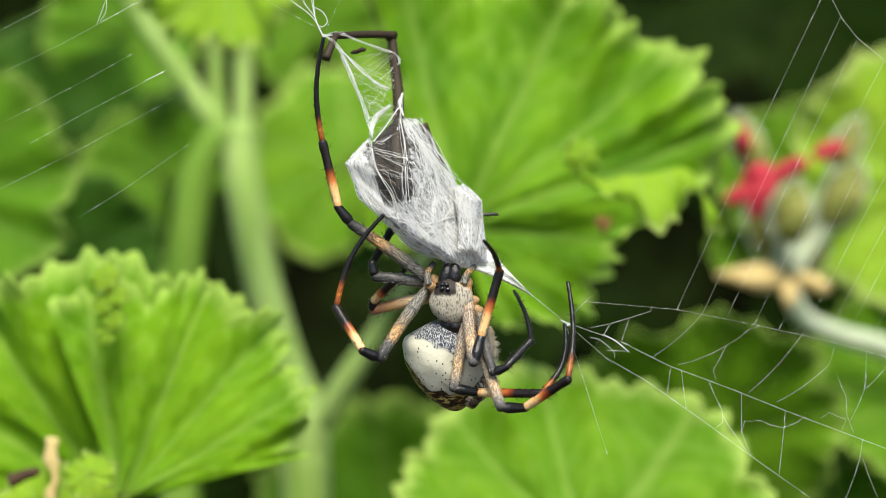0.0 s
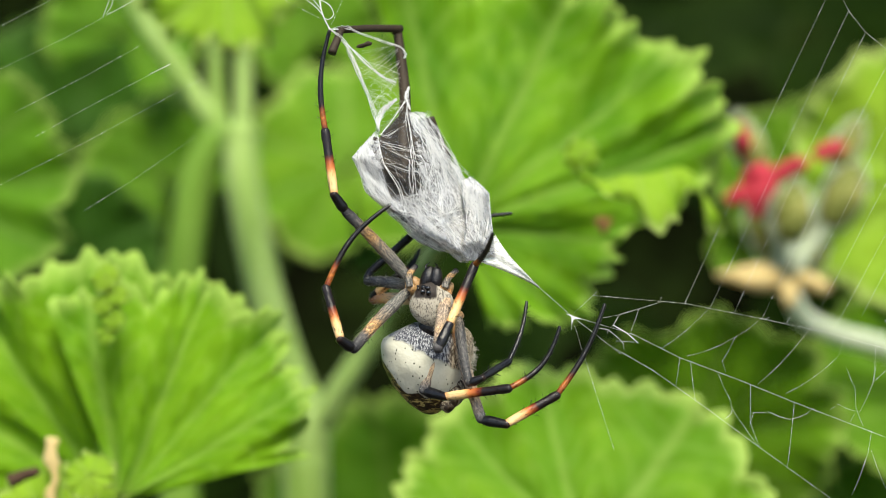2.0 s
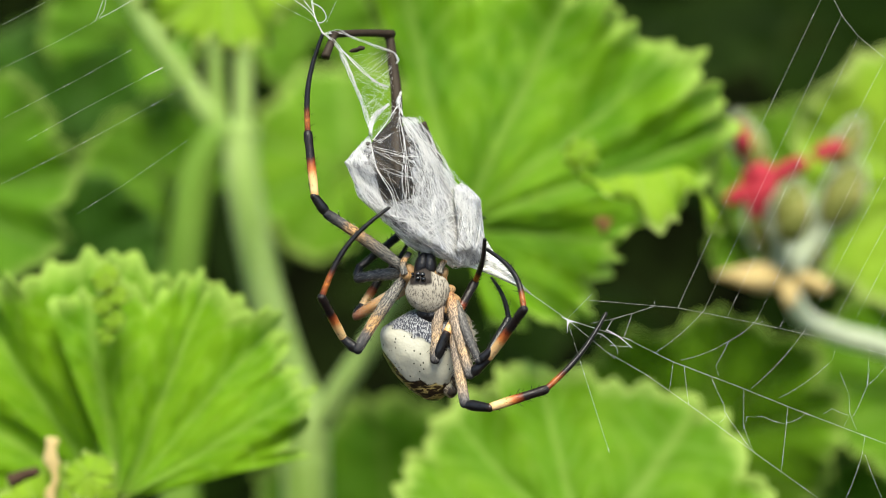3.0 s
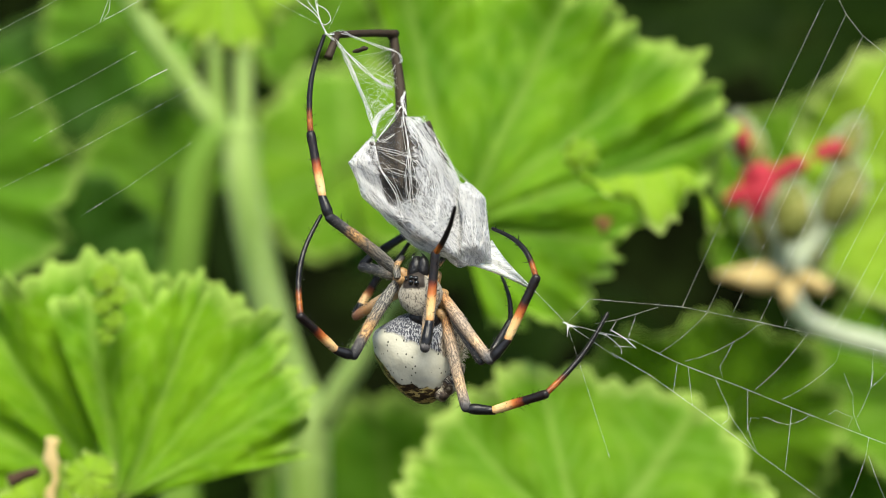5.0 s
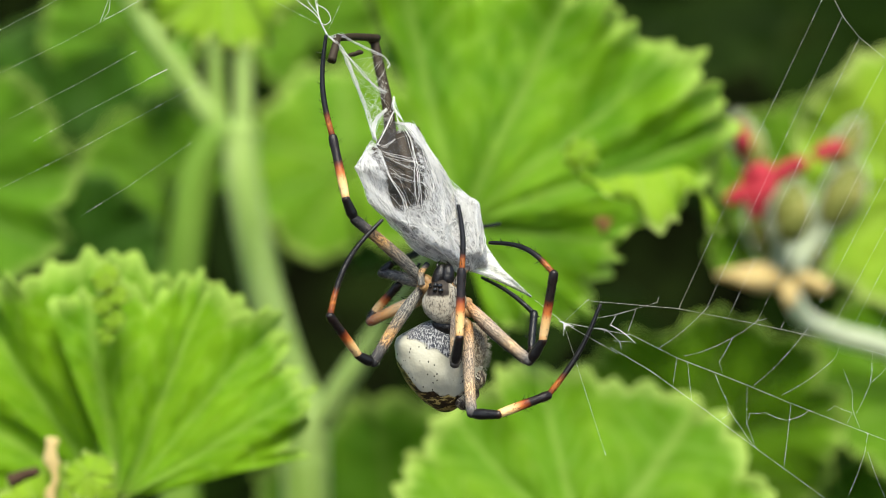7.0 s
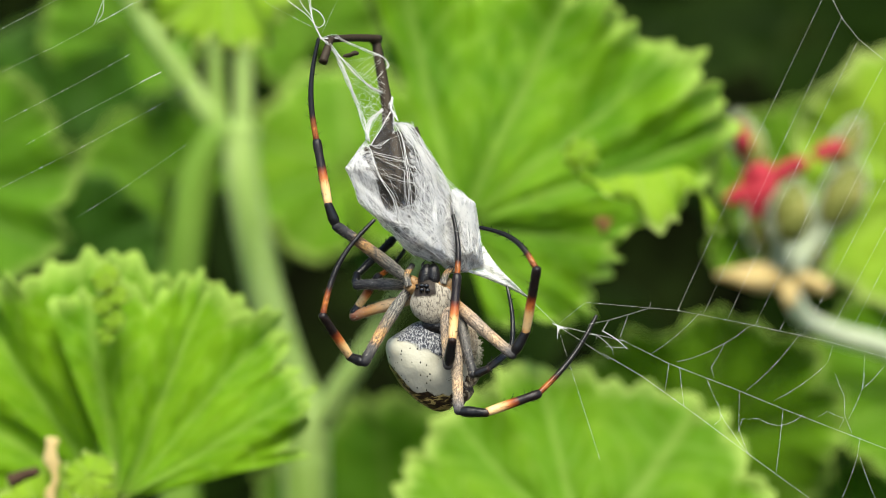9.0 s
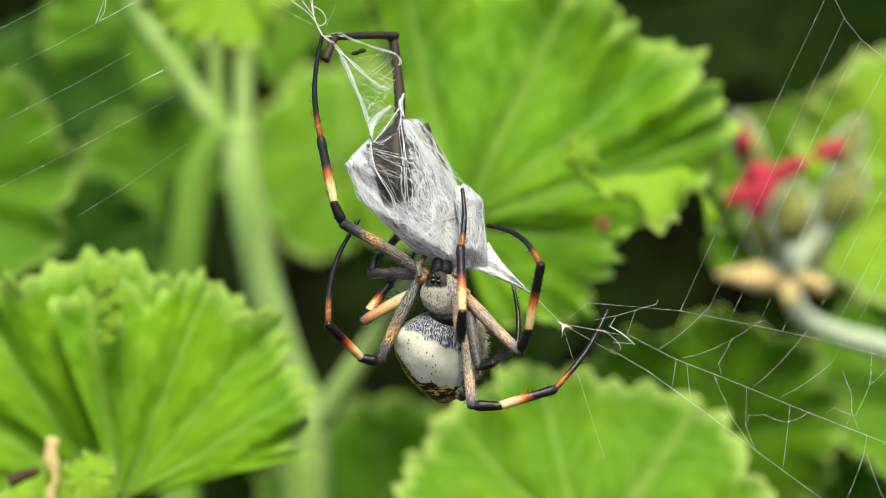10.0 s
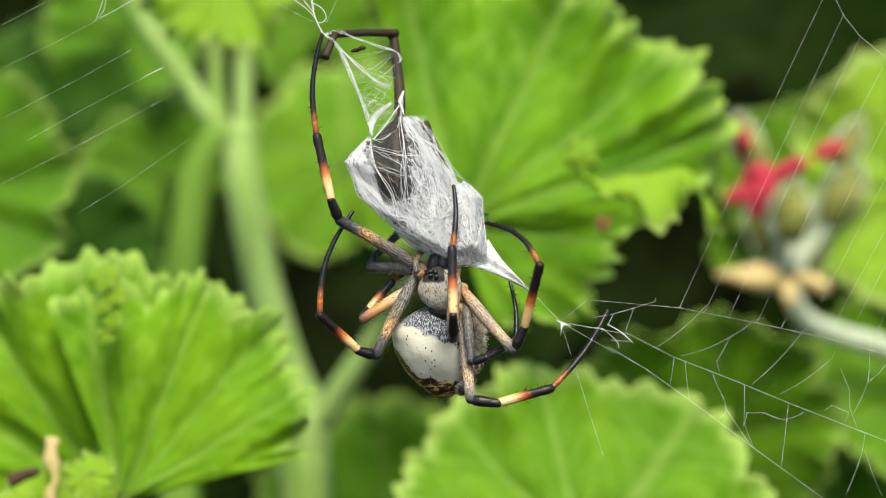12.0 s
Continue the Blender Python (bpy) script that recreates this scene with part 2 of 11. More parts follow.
TIBIA = leg_material("leg_tibia", [(0.0, (0.10, 0.03, 0.01)), (0.05, AMBER), (0.13, CREAM), (0.32, (0.82, 0.50, 0.20)), (0.42, (0.55, 0.17, 0.04)), (0.53, RUST), (0.61, BLACK), (1.0, BLACK)], (0.10, 0.04, 0.02), 0.12, 0.35)
TIBIA_DARK = leg_material("leg_tibia_dark", [(0.0, BLACK), (0.5, (0.012, 0.012, 0.013)), (1.0, BLACK)], (0.016, 0.016, 0.016), 0.5, 0.28)
META = leg_material("leg_metatarsus", [(0.0, (0.02, 0.01, 0.008)), (0.06, (0.24, 0.05, 0.008)), (0.14, (0.50, 0.16, 0.025)), (0.22, (0.24, 0.055, 0.010)), (0.28, (0.012, 0.008, 0.007)), (0.4, BLACK), (1.0, BLACK)], (0.010, 0.007, 0.006), 0.5, 0.33)
META_DARK = leg_material("leg_metatarsus_dark", [(0.0, BLACK), (1.0, (0.01, 0.01, 0.01))], (0.012, 0.012, 0.012), 0.4, 0.28)

m = Mat("spider_black", 0.25, 0.5)
m.color(m.mix(m.noise(900), (0.004, 0.004, 0.005), (0.02, 0.018, 0.018)))
GLOSS = m.m

m = Mat("jaw_dark", 0.28, 0.5)
m.color(m.mix(m.step(m.noise(1700, 4, 0.7), 0.64, 0.72), (0.005, 0.004, 0.004), (0.12, 0.10, 0.08))).bump(m.noise(2600, 3), 0.7, 0.0003)
JAW = m.m

m = Mat("eye_black", 0.05, 0.8)
m.color((0.003, 0.003, 0.003))
EYE_MAT = m.m

m = Mat("palp_amber", 0.4, 0.5)
c = m.mix(m.noise(800), (0.28, 0.135, 0.042), (0.50, 0.32, 0.14))
m.color(m.mix(m.step(m.noise(2300, 4, 0.7), 0.56, 0.66), c, (0.04, 0.028, 0.018))).bump(m.noise(2600, 3), 0.6, 0.0002)
PALP = m.m

# Silvery hair with dark flecks on the carapace.
m = Mat("carapace_silver", 0.6, 0.35)
hair = m.step(m.noise(2400, 4, 0.7, m.coords("Object", (1.2, 1.2, 0.6))), 0.51, 0.58)
c = m.mix(m.noise(300, 3), (0.30, 0.265, 0.20), (0.54, 0.49, 0.39))
p = m.xyz()
mask = m.math("MULTIPLY", m.step(m.math("ADD", p[2], m.math("MULTIPLY", m.noise(800, 3), 0.0010)), 0.0058, 0.0064), m.step(m.math("ABSOLUTE", m.math("ADD", p[0], 0.0018)), 0.0023, 0.0017))
c = m.mix(m.math("MULTIPLY", hair, 0.75), c, (0.06, 0.05, 0.04))
m.color(m.mix(mask, c, (0.022, 0.015, 0.010))).bump(m.noise(2600, 3, 0.6, m.coords("Object", (1, 1, 0.35))), 0.7, 0.00025)
CARAPACE = m.m

m = Mat("pale_hair", 0.6, 0.3)
m.color(m.mix(m.noise(400), (0.45, 0.40, 0.30), (0.70, 0.66, 0.56)))
CARAPACE_HAIR = m.m

# Abdomen: grey hair in front, a cream shield with dark points, a brown rear with yellow marks.
m = Mat("abdomen_shield", 0.45, 0.3)
p = m.xyz()
wave = m.math("MULTIPLY", m.math("SUBTRACT", m.noise(330, 2), 0.5), 0.0035)
front = m.math("ADD", m.math("ADD", p[2], m.math("MULTIPLY", p[0], 0.42)), wave)
grey = m.step(front, -0.0050, -0.0043)
dome = m.math("ADD", m.math("ADD", m.math("MULTIPLY", p[1], -0.8), m.math("MULTIPLY", p[2], 0.55)), m.math("ADD", m.math("MULTIPLY", p[0], 0.25), wave))
cream = m.step(dome, -0.0058, -0.0055)
shield = m.mix(m.noise(420, 5, 0.65), (0.37, 0.36, 0.265), (0.62, 0.60, 0.485))
dots = m.math("SUBTRACT", 1.0, m.step(m.voronoi(980, vec=m.coords("Object", (1.1, 1, 0.75))), 0.11, 0.17))
shield = m.mix(dots, shield, (0.02, 0.018, 0.015))
fur = m.step(m.noise(3000, 4, 0.65, m.coords("Object", (1.5, 1.5, 0.45))), 0.40, 0.54)
side = m.step(m.math("ADD", p[0], wave), 0.0024, 0.0040)
furry = m.mix(fur, m.mix(side, (0.33, 0.335, 0.34), (0.50, 0.42, 0.30)), m.mix(side, (0.028, 0.032, 0.045), (0.12, 0.085, 0.05)))
rearm = m.ramp(m.noise(560, 4, 0.6, m.coords("Object", (0.6, 1, 1.5)), 0.8), [(0.40, (0.018, 0.011, 0.006)), (0.50, (0.05, 0.03, 0.012)), (0.57, (0.55, 0.42, 0.14)), (0.66, (0.10, 0.06, 0.02))])
c = m.mix(cream, rearm, shield)
c = m.mix(grey, c, furry)
m.color(c).bump(m.math("ADD", m.math("MULTIPLY", m.noise(300, 3), 1.0), m.math("MULTIPLY", m.math("MULTIPLY", m.noise(2600, 2), grey), 0.6)), 0.6, 0.0005)
ABDOMEN = m.m

m = Mat("lobe_brown", 0.5, 0.4)
m.color(m.ramp(m.noise(620, 4, 0.6, None, 0.6), [(0.36, (0.014, 0.010, 0.008)), (0.50, (0.07, 0.045, 0.025)), (0.60, (0.42, 0.36, 0.25)), (0.72, (0.12, 0.09, 0.06))]))
m.bump(m.noise(2600, 3), 0.6, 0.0003)
LOBE = m.m


# ---------------------------------------------------------------- shapes
K = 0.001


def obj(name, bm, mat, parent=None, label="", smooth=True):
    me = bpy.data.meshes.new(name)
    if smooth:
        for f in bm.faces:
            f.smooth = True
    bm.to_mesh(me)
    bm.free()
    for one in (mat if isinstance(mat, (list, tuple)) else (mat,)):
        me.materials.append(one)
    ob = new(name, me)
    ob.parent = parent
    return tagged(ob, label)


def part(name, bm, mat, parent, label=""):
    return obj(name, bm, mat, parent, label)


def tube(bm, pts, radii, sides=10, mat=0, jitter=0.0, rng=None):
    """A round tube through pts (mm) with a radius for each, closed at both ends."""
    pts = [Vector(p) for p in pts]
    rings, up = [], None
    for i, p in enumerate(pts):
        d = (pts[min(i + 1, len(pts) - 1)] - pts[max(i - 1, 0)]).normalized()
        a = d.orthogonal().normalized() if up is None else (up - d * up.dot(d)).normalized()
        up, b = a, d.cross(a)
        r = radii[i] if isinstance(radii, (list, tuple)) else radii
        ring = []
        for k in range(sides):
            w = 2 * math.pi * k / sides
            rr = r * (1 + (rng.uniform(-jitter, jitter) if rng else 0))
            ring.append(bm.verts.new((p + (a * math.cos(w) + b * math.sin(w)) * rr) * K))
        rings.append(ring)
    for r0, r1 in zip(rings, rings[1:]):
        for k in range(sides):
            bm.faces.new((r0[k], r0[(k + 1) % sides], r1[(k + 1) % sides], r1[k])).material_index = mat
    for ring, flip in ((rings[0], True), (rings[-1], False)):
        bm.faces.new(ring[::-1] if flip else ring).material_index = mat


def curve_pts(ctrl, n=6):
    """A smooth line through the control points (Catmull-Rom)."""
    c = [Vector(p) for p in ctrl]
    c = [c[0] * 2 - c[1]] + c + [c[-1] * 2 - c[-2]]
    out = []
    for i in range(1, len(c) - 2):
        p0, p1, p2, p3 = c[i - 1:i + 3]
        for k in range(n):
            t = k / n
            out.append(0.5 * ((2 * p1) + (p2 - p0) * t + (2 * p0 - 5 * p1 + 4 * p2 - p3) * t * t + (3 * p1 - p0 - 3 * p2 + p3) * t ** 3))
    return out + [c[-2]]


def smooth_tube(bm, ctrl, r0, r1, sides=10, n=6, mat=0):
    pts = curve_pts(ctrl, n)
    k = max(1, len(pts) - 1)
    tube(bm, pts, [r0 + (r1 - r0) * i / k for i in range(len(pts))], sides, mat)


def ball(bm, centre, radii, turn=(0, 0, 0), u=16, v=10, mat=0):
    m4 = mm(*centre, *turn) @ Matrix.Diagonal((radii[0] * K, radii[1] * K, radii[2] * K, 1))
    made = bmesh.ops.create_uvsphere(bm, u_segments=u, v_segments=v, radius=1, matrix=m4)
    for f in {f for w in made["verts"] for f in w.link_faces}:
        f.material_index = mat


# ---------------------------------------------------------------- ground and far background
bm = bmesh.new()
bmesh.ops.create_grid(bm, x_segments=60, y_segments=60, size=40)
for v in bm.verts:
    v.co.z = -0.45 + 0.02 * noise.noise(v.co * 0.7)
tagged(obj("ground", bm, SOIL), "dark garden soil under the plants", "ground", kind="structure")

# Added sheet that closes the gaps; its colour stands for deep shade.
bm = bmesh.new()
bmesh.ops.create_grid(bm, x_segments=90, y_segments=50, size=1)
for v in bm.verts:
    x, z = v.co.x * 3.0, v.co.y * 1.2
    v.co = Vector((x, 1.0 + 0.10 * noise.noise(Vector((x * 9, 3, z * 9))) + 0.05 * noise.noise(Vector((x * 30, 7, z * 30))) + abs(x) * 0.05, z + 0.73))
tagged(obj("backdrop", bm, SHADE_SHEET), "added sheet behind the plants, deep shade painted near-black", "hedge", kind="structure")


# ---------------------------------------------------------------- leaves
def leaf_mesh(radius, a0, a1, seed, ruffle=0.06, pleat=0.034, cup=0.12, teeth=0.04, veins=7, squash=0.12, lobes=0.10, cut=None, na=220, nr=24):
    """A round pelargonium blade (mm) round its stalk, lobed, toothed and pleated between the veins."""
    rng = random.Random(seed)
    ph = [rng.uniform(0, 6.28) for _ in range(8)]
    bm = bmesh.new()
    uv = bm.loops.layers.uv.new("UVMap")
    grid, data = [], {}
    for i in range(na + 1):
        f = i / na
        a = radians(a0 + (a1 - a0) * f)
        q = f * veins
        qq = q + 0.22 * math.sin(q * 1.7 + ph[5])
        rim = 1 - squash * (a / math.pi) ** 2 * 2 - lobes * (1 - abs(math.sin(math.pi * qq))) ** 2 * (0.6 + 0.6 * math.sin(q * 2.1 + ph[6]) ** 2)
        if cut:
            e = min(1.0, max(0.0, (-math.degrees(a) - cut[0]) / 26))
            rim *= 1 - cut[1] * e * e * (3 - 2 * e)
            e = min(1.0, max(0.0, (-math.degrees(a) - cut[2]) / 40))
            rim *= 1 - cut[3] * e
        tooth = teeth * 1.6 * (0.6 * abs(math.sin(math.pi * (qq * 6 + 0.3 * math.sin(q * 3 + ph[0])))) * (1 + 0.6 * math.sin(q * 7 + ph[1])) - 0.3) + 0.03 * math.sin(q * 2.3 + ph[1]) + 0.035 * noise.noise(Vector((q * 3, seed, 0)))
        fold = pleat * (0.7 + 0.6 * math.sin(q * 1.3 + ph[7]))
        col = []
        for j in range(nr + 1):
            v = (j / nr) ** 0.8
            r = radius * v * rim * (1 + tooth * v ** 3)
            z = radius * rim * (cup * v * v
                          + fold * v * math.cos(2 * math.pi * qq)
                          + ruffle * v ** 4 * (math.sin(q * 4.1 + ph[2]) + 0.6 * math.sin(q * 9.3 + ph[3]))
                          + 0.5 * ruffle * v ** 9 * math.sin(q * 21 + ph[4] + 2 * math.sin(q * 5))
                          + 0.06 * noise.noise(Vector((v * 2.2, q * 0.8, seed)))
                          + 0.016 * noise.noise(Vector((v * 9, q * 4, seed))) + 0.006 * noise.noise(Vector((v * 24, q * 9, seed))))
            r -= radius * rim * 0.35 * ruffle * v ** 9 * (1 + math.sin(q * 21 + ph[4]))
            vert = bm.verts.new((math.sin(-a) * r * K, math.cos(a) * r * K, z * K))
            data[vert] = (qq, v)
            col.append(vert)
        grid.append(col)
    for c0, c1 in zip(grid, grid[1:]):
        for j in range(nr):
            if j == 0:
                face = bm.faces.new((c0[0], c0[1], c1[1]))
            else:
                face = bm.faces.new((c0[j], c0[j + 1], c1[j + 1], c1[j]))
            for lp in face.loops:
                lp[uv].uv = data[lp.vert]
    return bm


def leaf(plant, place, radius, spin, pitch=0, yaw=0, a0=-150, a1=150, seed=1, mat=LEAF, label="", stalk=None, **shape):
    """One leaf of a plant: the blade with its stalk. spin turns it in its own plane, pitch leans its face upwards."""
    blade = part("leaf", leaf_mesh(radius, a0, a1, seed, **shape), mat, plant, label)
    mod = blade.modifiers.new("thickness", "SOLIDIFY")
    mod.thickness, mod.offset = 0.00035, -1
    m4 = mm(*place) @ pose(0, 0, 0, 0, 0, yaw) @ pose(0, 0, 0, 90 - pitch) @ pose(0, 0, 0, 0, 0, spin)
    blade.matrix_local = m4
    if stalk:
        inv = m4.inverted()
        pts = [inv @ (Vector(p) * K) / K for p in stalk]
        bm = bmesh.new()
        smooth_tube(bm, [(0, 0, -0.2)] + [tuple(p) for p in pts], 1.1, 1.5)
        part("stalk", bm, STEM, blade)
    return blade


def leaf_frill(ctrl, width, seed):
    """A leaf margin that is folded over and hangs down in waves."""
    line = curve_pts(ctrl, 16)
    bm = bmesh.new()
    uv = bm.loops.layers.uv.new("UVMap")
    cols, data = [], {}
    for i, p in enumerate(line):
        f = i / (len(line) - 1)
        wide = width * (0.32 + 1.05 * math.exp(-((f - 0.42) / 0.15) ** 2) + 1.0 * math.exp(-((f - 0.77) / 0.11) ** 2)) * (1 + 0.10 * math.sin(f * 37 + seed) + 0.06 * math.sin(f * 83))
        col = []
        for j in range(13):
            v = j / 12
            sway = 2.6 * v ** 1.5 * math.sin(f * 26 + seed) + 1.2 * v ** 3 * math.sin(f * 61 + seed * 2)
            q = p + Vector((0.25 * wide * v + 1.0 * v * math.sin(f * 31), -4.5 * math.sin(v * 2.2) + sway, -wide * v ** 1.1))
            vert = bm.verts.new(q * K)
            data[vert] = (f * 7, 0.45 + 0.55 * v)
            col.append(vert)
        cols.append(col)
    for c0, c1 in zip(cols, cols[1:]):
        for j in range(12):
            face = bm.faces.new((c0[j], c0[j + 1], c1[j + 1], c1[j]))
            for lp in face.loops:
                lp[uv].uv = data[lp.vert]
    return bm


plant = new("geranium_plant")
tagged(plant, "bright green geranium with scalloped, ruffled round leaves", "plant")

bm = bmesh.new()
smooth_tube(bm, [(-40, 200, -450), (-39, 190, -200), (-39.8, 187, -75.2), (-39.5, 187, -58.8), (-38, 187, -48.2)], 7.6, 6.4, 16)
smooth_tube(bm, [(-37.4, 187, -49.8), (-45.6, 190, -32.8), (-53.6, 195, -8.2), (-59.2, 200, 18.7), (-61, 204, 34.1)], 5.5, 5.4, 16)
ball(bm, (-37.4, 187, -48.7), (6.4, 6.2, 5.7))
ball(bm, (-61, 204, 34.1), (6.2, 6.0, 4.6))
part("stem", bm, STEM, plant)
bm = bmesh.new()
smooth_tube(bm, [(-35.6, 185, -49.1), (-28.3, 183, -38), (-20.9, 181, -27.4), (-13.3, 172, -16.2), (-3.5, 135, -2), (2.2, 108, 4.9)], 3.9, 2.2, 14)
part("leaf_stalk", bm, STEM, plant)
bm = bmesh.new()
smooth_tube(bm, [(-60.9, 204, 30.4), (-69.6, 205, 39.3), (-80, 210, 54.3), (-90.6, 215, 68.7), (-98.8, 220, 81.6)], 3.4, 2.7, 14)
part("leaf_stalk", bm, STEM, plant)
bm = bmesh.new()
smooth_tube(bm, [(-60.6, 204, 32.4), (-60.2, 206, 44.5), (-60.7, 209, 60.2), (-59.8, 207, 80.4)], 3.0, 2.3, 14)
part("leaf_stalk", bm, STEM, plant)
bm = bmesh.new()
smooth_tube(bm, [(-60, 215, -450), (-81.7, 214, -55.2), (-79.7, 212, -13.6), (-77.3, 210, 7), (-73.9, 208, 22.4), (-66.8, 206, 35.6)], 6.4, 5.2, 14)
part("stem", bm, STEM_DEEP, plant)
bm = bmesh.new()
smooth_tube(bm, [(-66.8, 210, 35.4), (-69.6, 214, 50.4), (-69.4, 216, 66.2)], 2.6, 2.2, 14)
part("leaf_stalk", bm, STEM, plant)

leaf(plant, (-69.3, 62, -54.4), 52, -20, 12, 0, -56, 42, 11, LEAF, stalk=[(-67.6, 100, -75), (-55.1, 150, -107.2)], ruffle=0.06, pleat=0.03, cup=-0.02, veins=4, squash=0.7)
leaf(plant, (-74.6, 75, -56.4), 56, 30, 8, 0, -75, 80, 14, LEAF, stalk=[(-78.4, 100, -75), (-56.3, 160, -109.7)], ruffle=0.06, pleat=0.032, cup=0.05, veins=5)
leaf(plant, (4.2, 105, 4.9), 73, -30, 12, 0, -134, 50, 5, LEAF, ruffle=0.075, cup=-0.04, squash=0.10, veins=7, cut=(40, 0.44, 84, 0.26))
lobe = leaf_frill([(30.6, 90, 19.0), (36.0, 88, 15.8), (41.3, 87, 16.8), (47.9, 88, 17.3), (54.4, 90, 19.0), (58.2, 92, 17.6), (61.4, 94, 12.6), (64.5, 96, 8.4)], 9.5, 7)
part("leaf_lobe", lobe, LEAF_YOUNG, plant, "ruffled pale leaf margin")
leaf(plant, (32.3, 86, 22), 5.0, 10, 20, 10, -170, 170, 91, LEAF_YOUNG, ruffle=0.22, cup=-0.5, teeth=0.1)
for x, z, size, turn, seed in [(-71.4, -6.0, 3.6, 60, 93), (-69.2, -9.4, 3.0, 150, 95), (-72.0, -11.6, 2.8, 20, 98), (-70.0, -14.6, 2.8, 200, 96), (-71.2, -18.0, 2.4, 90, 99)]:
    leaf(plant, (x, 57, z), size, turn, 20, -10, -170, 170, seed, LEAF_YOUNG, ruffle=0.15, cup=-0.25, teeth=0.1, na=90, nr=10)
leaf(plant, (-73.7, 52, -47.2), 6.0, 40, 30, 0, -170, 170, 97, LEAF_YOUNG, ruffle=0.15, cup=-0.25, teeth=0.1)
leaf(plant, (33, 92, -73.5), 51, 3, 24, 0, -130, 130, 21, LEAF_PALE, stalk=[(29, 100, -95.1), (18.7, 180, -154.9)], ruffle=0.05, cup=0.0)
leaf(plant, (-141.4, 160, 17.2), 41.5, -85, 10, 0, -140, 140, 31, LEAF_MID, ruffle=0.04)
leaf(plant, (-56.1, 135, 72.5), 26, 178, 20, 0, -110, 110, 17, LEAF_YOUNG, ruffle=0.18, cup=0.15, teeth=0.08)
leaf(plant, (147.6, 212, 19.1), 45, 55, 10, 0, -130, 130, 41, LEAF_YOUNG, ruffle=0.05)
leaf(plant, (143.5, 198, -41.7), 36, 50, 25, 0, -130, 130, 43, LEAF_SOFT, ruffle=0.05)
leaf(plant, (97.2, 240, -0.7), 13, 0, 10, 0, -150, 150, 48, LEAF_SOFT, ruffle=0.08)
leaf(plant, (75, 190, -57), 44, 0, -18, 0, -140, 140, 47, LEAF_SOFT, ruffle=0.05)
# Painted shade colour on this leaf darkens the gap beside the large one.
leaf(plant, (8, 340, 30), 66, 0, 10, 0, -140, 140, 55, LEAF_SHADE_COPY, ruffle=0.05)
leaf(plant, (-33, 290, 28), 41, 8, 15, 0, -176, 176, 53, LEAF_PALE, ruffle=0.05, cup=-0.05)
leaf(plant, (-12.6, 240, -113), 64, 0, 8, 0, -140, 140, 59, LEAF_MID, ruffle=0.05)
leaf(plant, (-82.6, 58, -59.8), 17, -10, 30, 0, -140, 140, 61, LEAF_YOUNG, ruffle=0.12, cup=-0.1, teeth=0.03)
leaf(plant, (-48, 335, 79.6), 28, 10, 10, 0, -140, 140, 69, LEAF_SOFT, ruffle=0.06)
leaf(plant, (-142.4, 335, 41), 52, -20, 10, 0, -140, 140, 68, LEAF_SHADE_COPY, ruffle=0.05)
leaf(plant, (-112.3, 285, 75.2), 31, -20, 10, 0, -140, 140, 67, LEAF_MID, ruffle=0.05)
leaf(plant, (-98.2, 289, 24.1), 30, 40, 10, 0, -140, 140, 71, LEAF_SOFT, ruffle=0.05)
leaf(plant, (-116.8, 238, -3.4), 29, -60, 0, 0, -140, 140, 73, LEAF_SHADE_COPY, ruffle=0.05)
leaf(plant, (113.5, 238, 20.1), 29, 0, 10, 0, -140, 140, 79, LEAF_SOFT, ruffle=0.05)
leaf(plant, (134, 204, -101), 40, 20, 10, 0, -140, 140, 83, LEAF_MID, ruffle=0.05)

# A withered scrap and a dark stub among the young leaves.
bm = bmesh.new()
smooth_tube(bm, [(-83.9, 58, -53.8), (-82.9, 60, -48.1), (-83.9, 61, -43.4), (-83.6, 64, -40.3)], 1.1, 1.35, 10)
for v in bm.verts:
    v.co.y = 0.06 + (v.co.y - 0.06) * 0.35
    v.co += Vector((noise.noise(v.co * 350), 0, noise.noise(v.co * 350 + Vector((3, 0, 0))))) * 0.0012
part("withered_stalk", bm, BRACT, plant, "withered tan stalk")
bm = bmesh.new()
smooth_tube(bm, [(-91.3, 56, -49), (-88.6, 56, -47.8), (-85.3, 56, -46.8)], 1.5, 1.0, 10)
part("dry_stub", bm, BARK, plant, "dark dry stub")
bm = bmesh.new()
ball(bm, (37.5, 94, 6.5), (2.4, 0.4, 1.3), (0, 25, 0), 24, 16)
for v in bm.verts:
    v.co += Vector((noise.noise(v.co * 300), 0, noise.noise(v.co * 420 + Vector((3, 0, 0))))) * 0.0026
part("withered_edge", bm, WITHERED, plant, "withered tan leaf edge")

# Leaves further back; the shade of those in front is put into their colour.
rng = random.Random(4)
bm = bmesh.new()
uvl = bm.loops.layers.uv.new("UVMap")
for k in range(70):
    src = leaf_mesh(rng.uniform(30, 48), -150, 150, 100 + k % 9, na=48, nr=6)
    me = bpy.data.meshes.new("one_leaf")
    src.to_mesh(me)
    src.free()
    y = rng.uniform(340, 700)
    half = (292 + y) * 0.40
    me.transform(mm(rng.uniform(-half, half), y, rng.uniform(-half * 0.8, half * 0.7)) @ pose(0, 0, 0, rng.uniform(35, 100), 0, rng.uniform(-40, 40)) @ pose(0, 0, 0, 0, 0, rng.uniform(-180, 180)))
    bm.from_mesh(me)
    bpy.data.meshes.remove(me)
tagged(obj("background_foliage", bm, LEAF_FAR_SHADE), "dense geranium leaves further back, shade put into their colour", "foliage", kind="stuff")


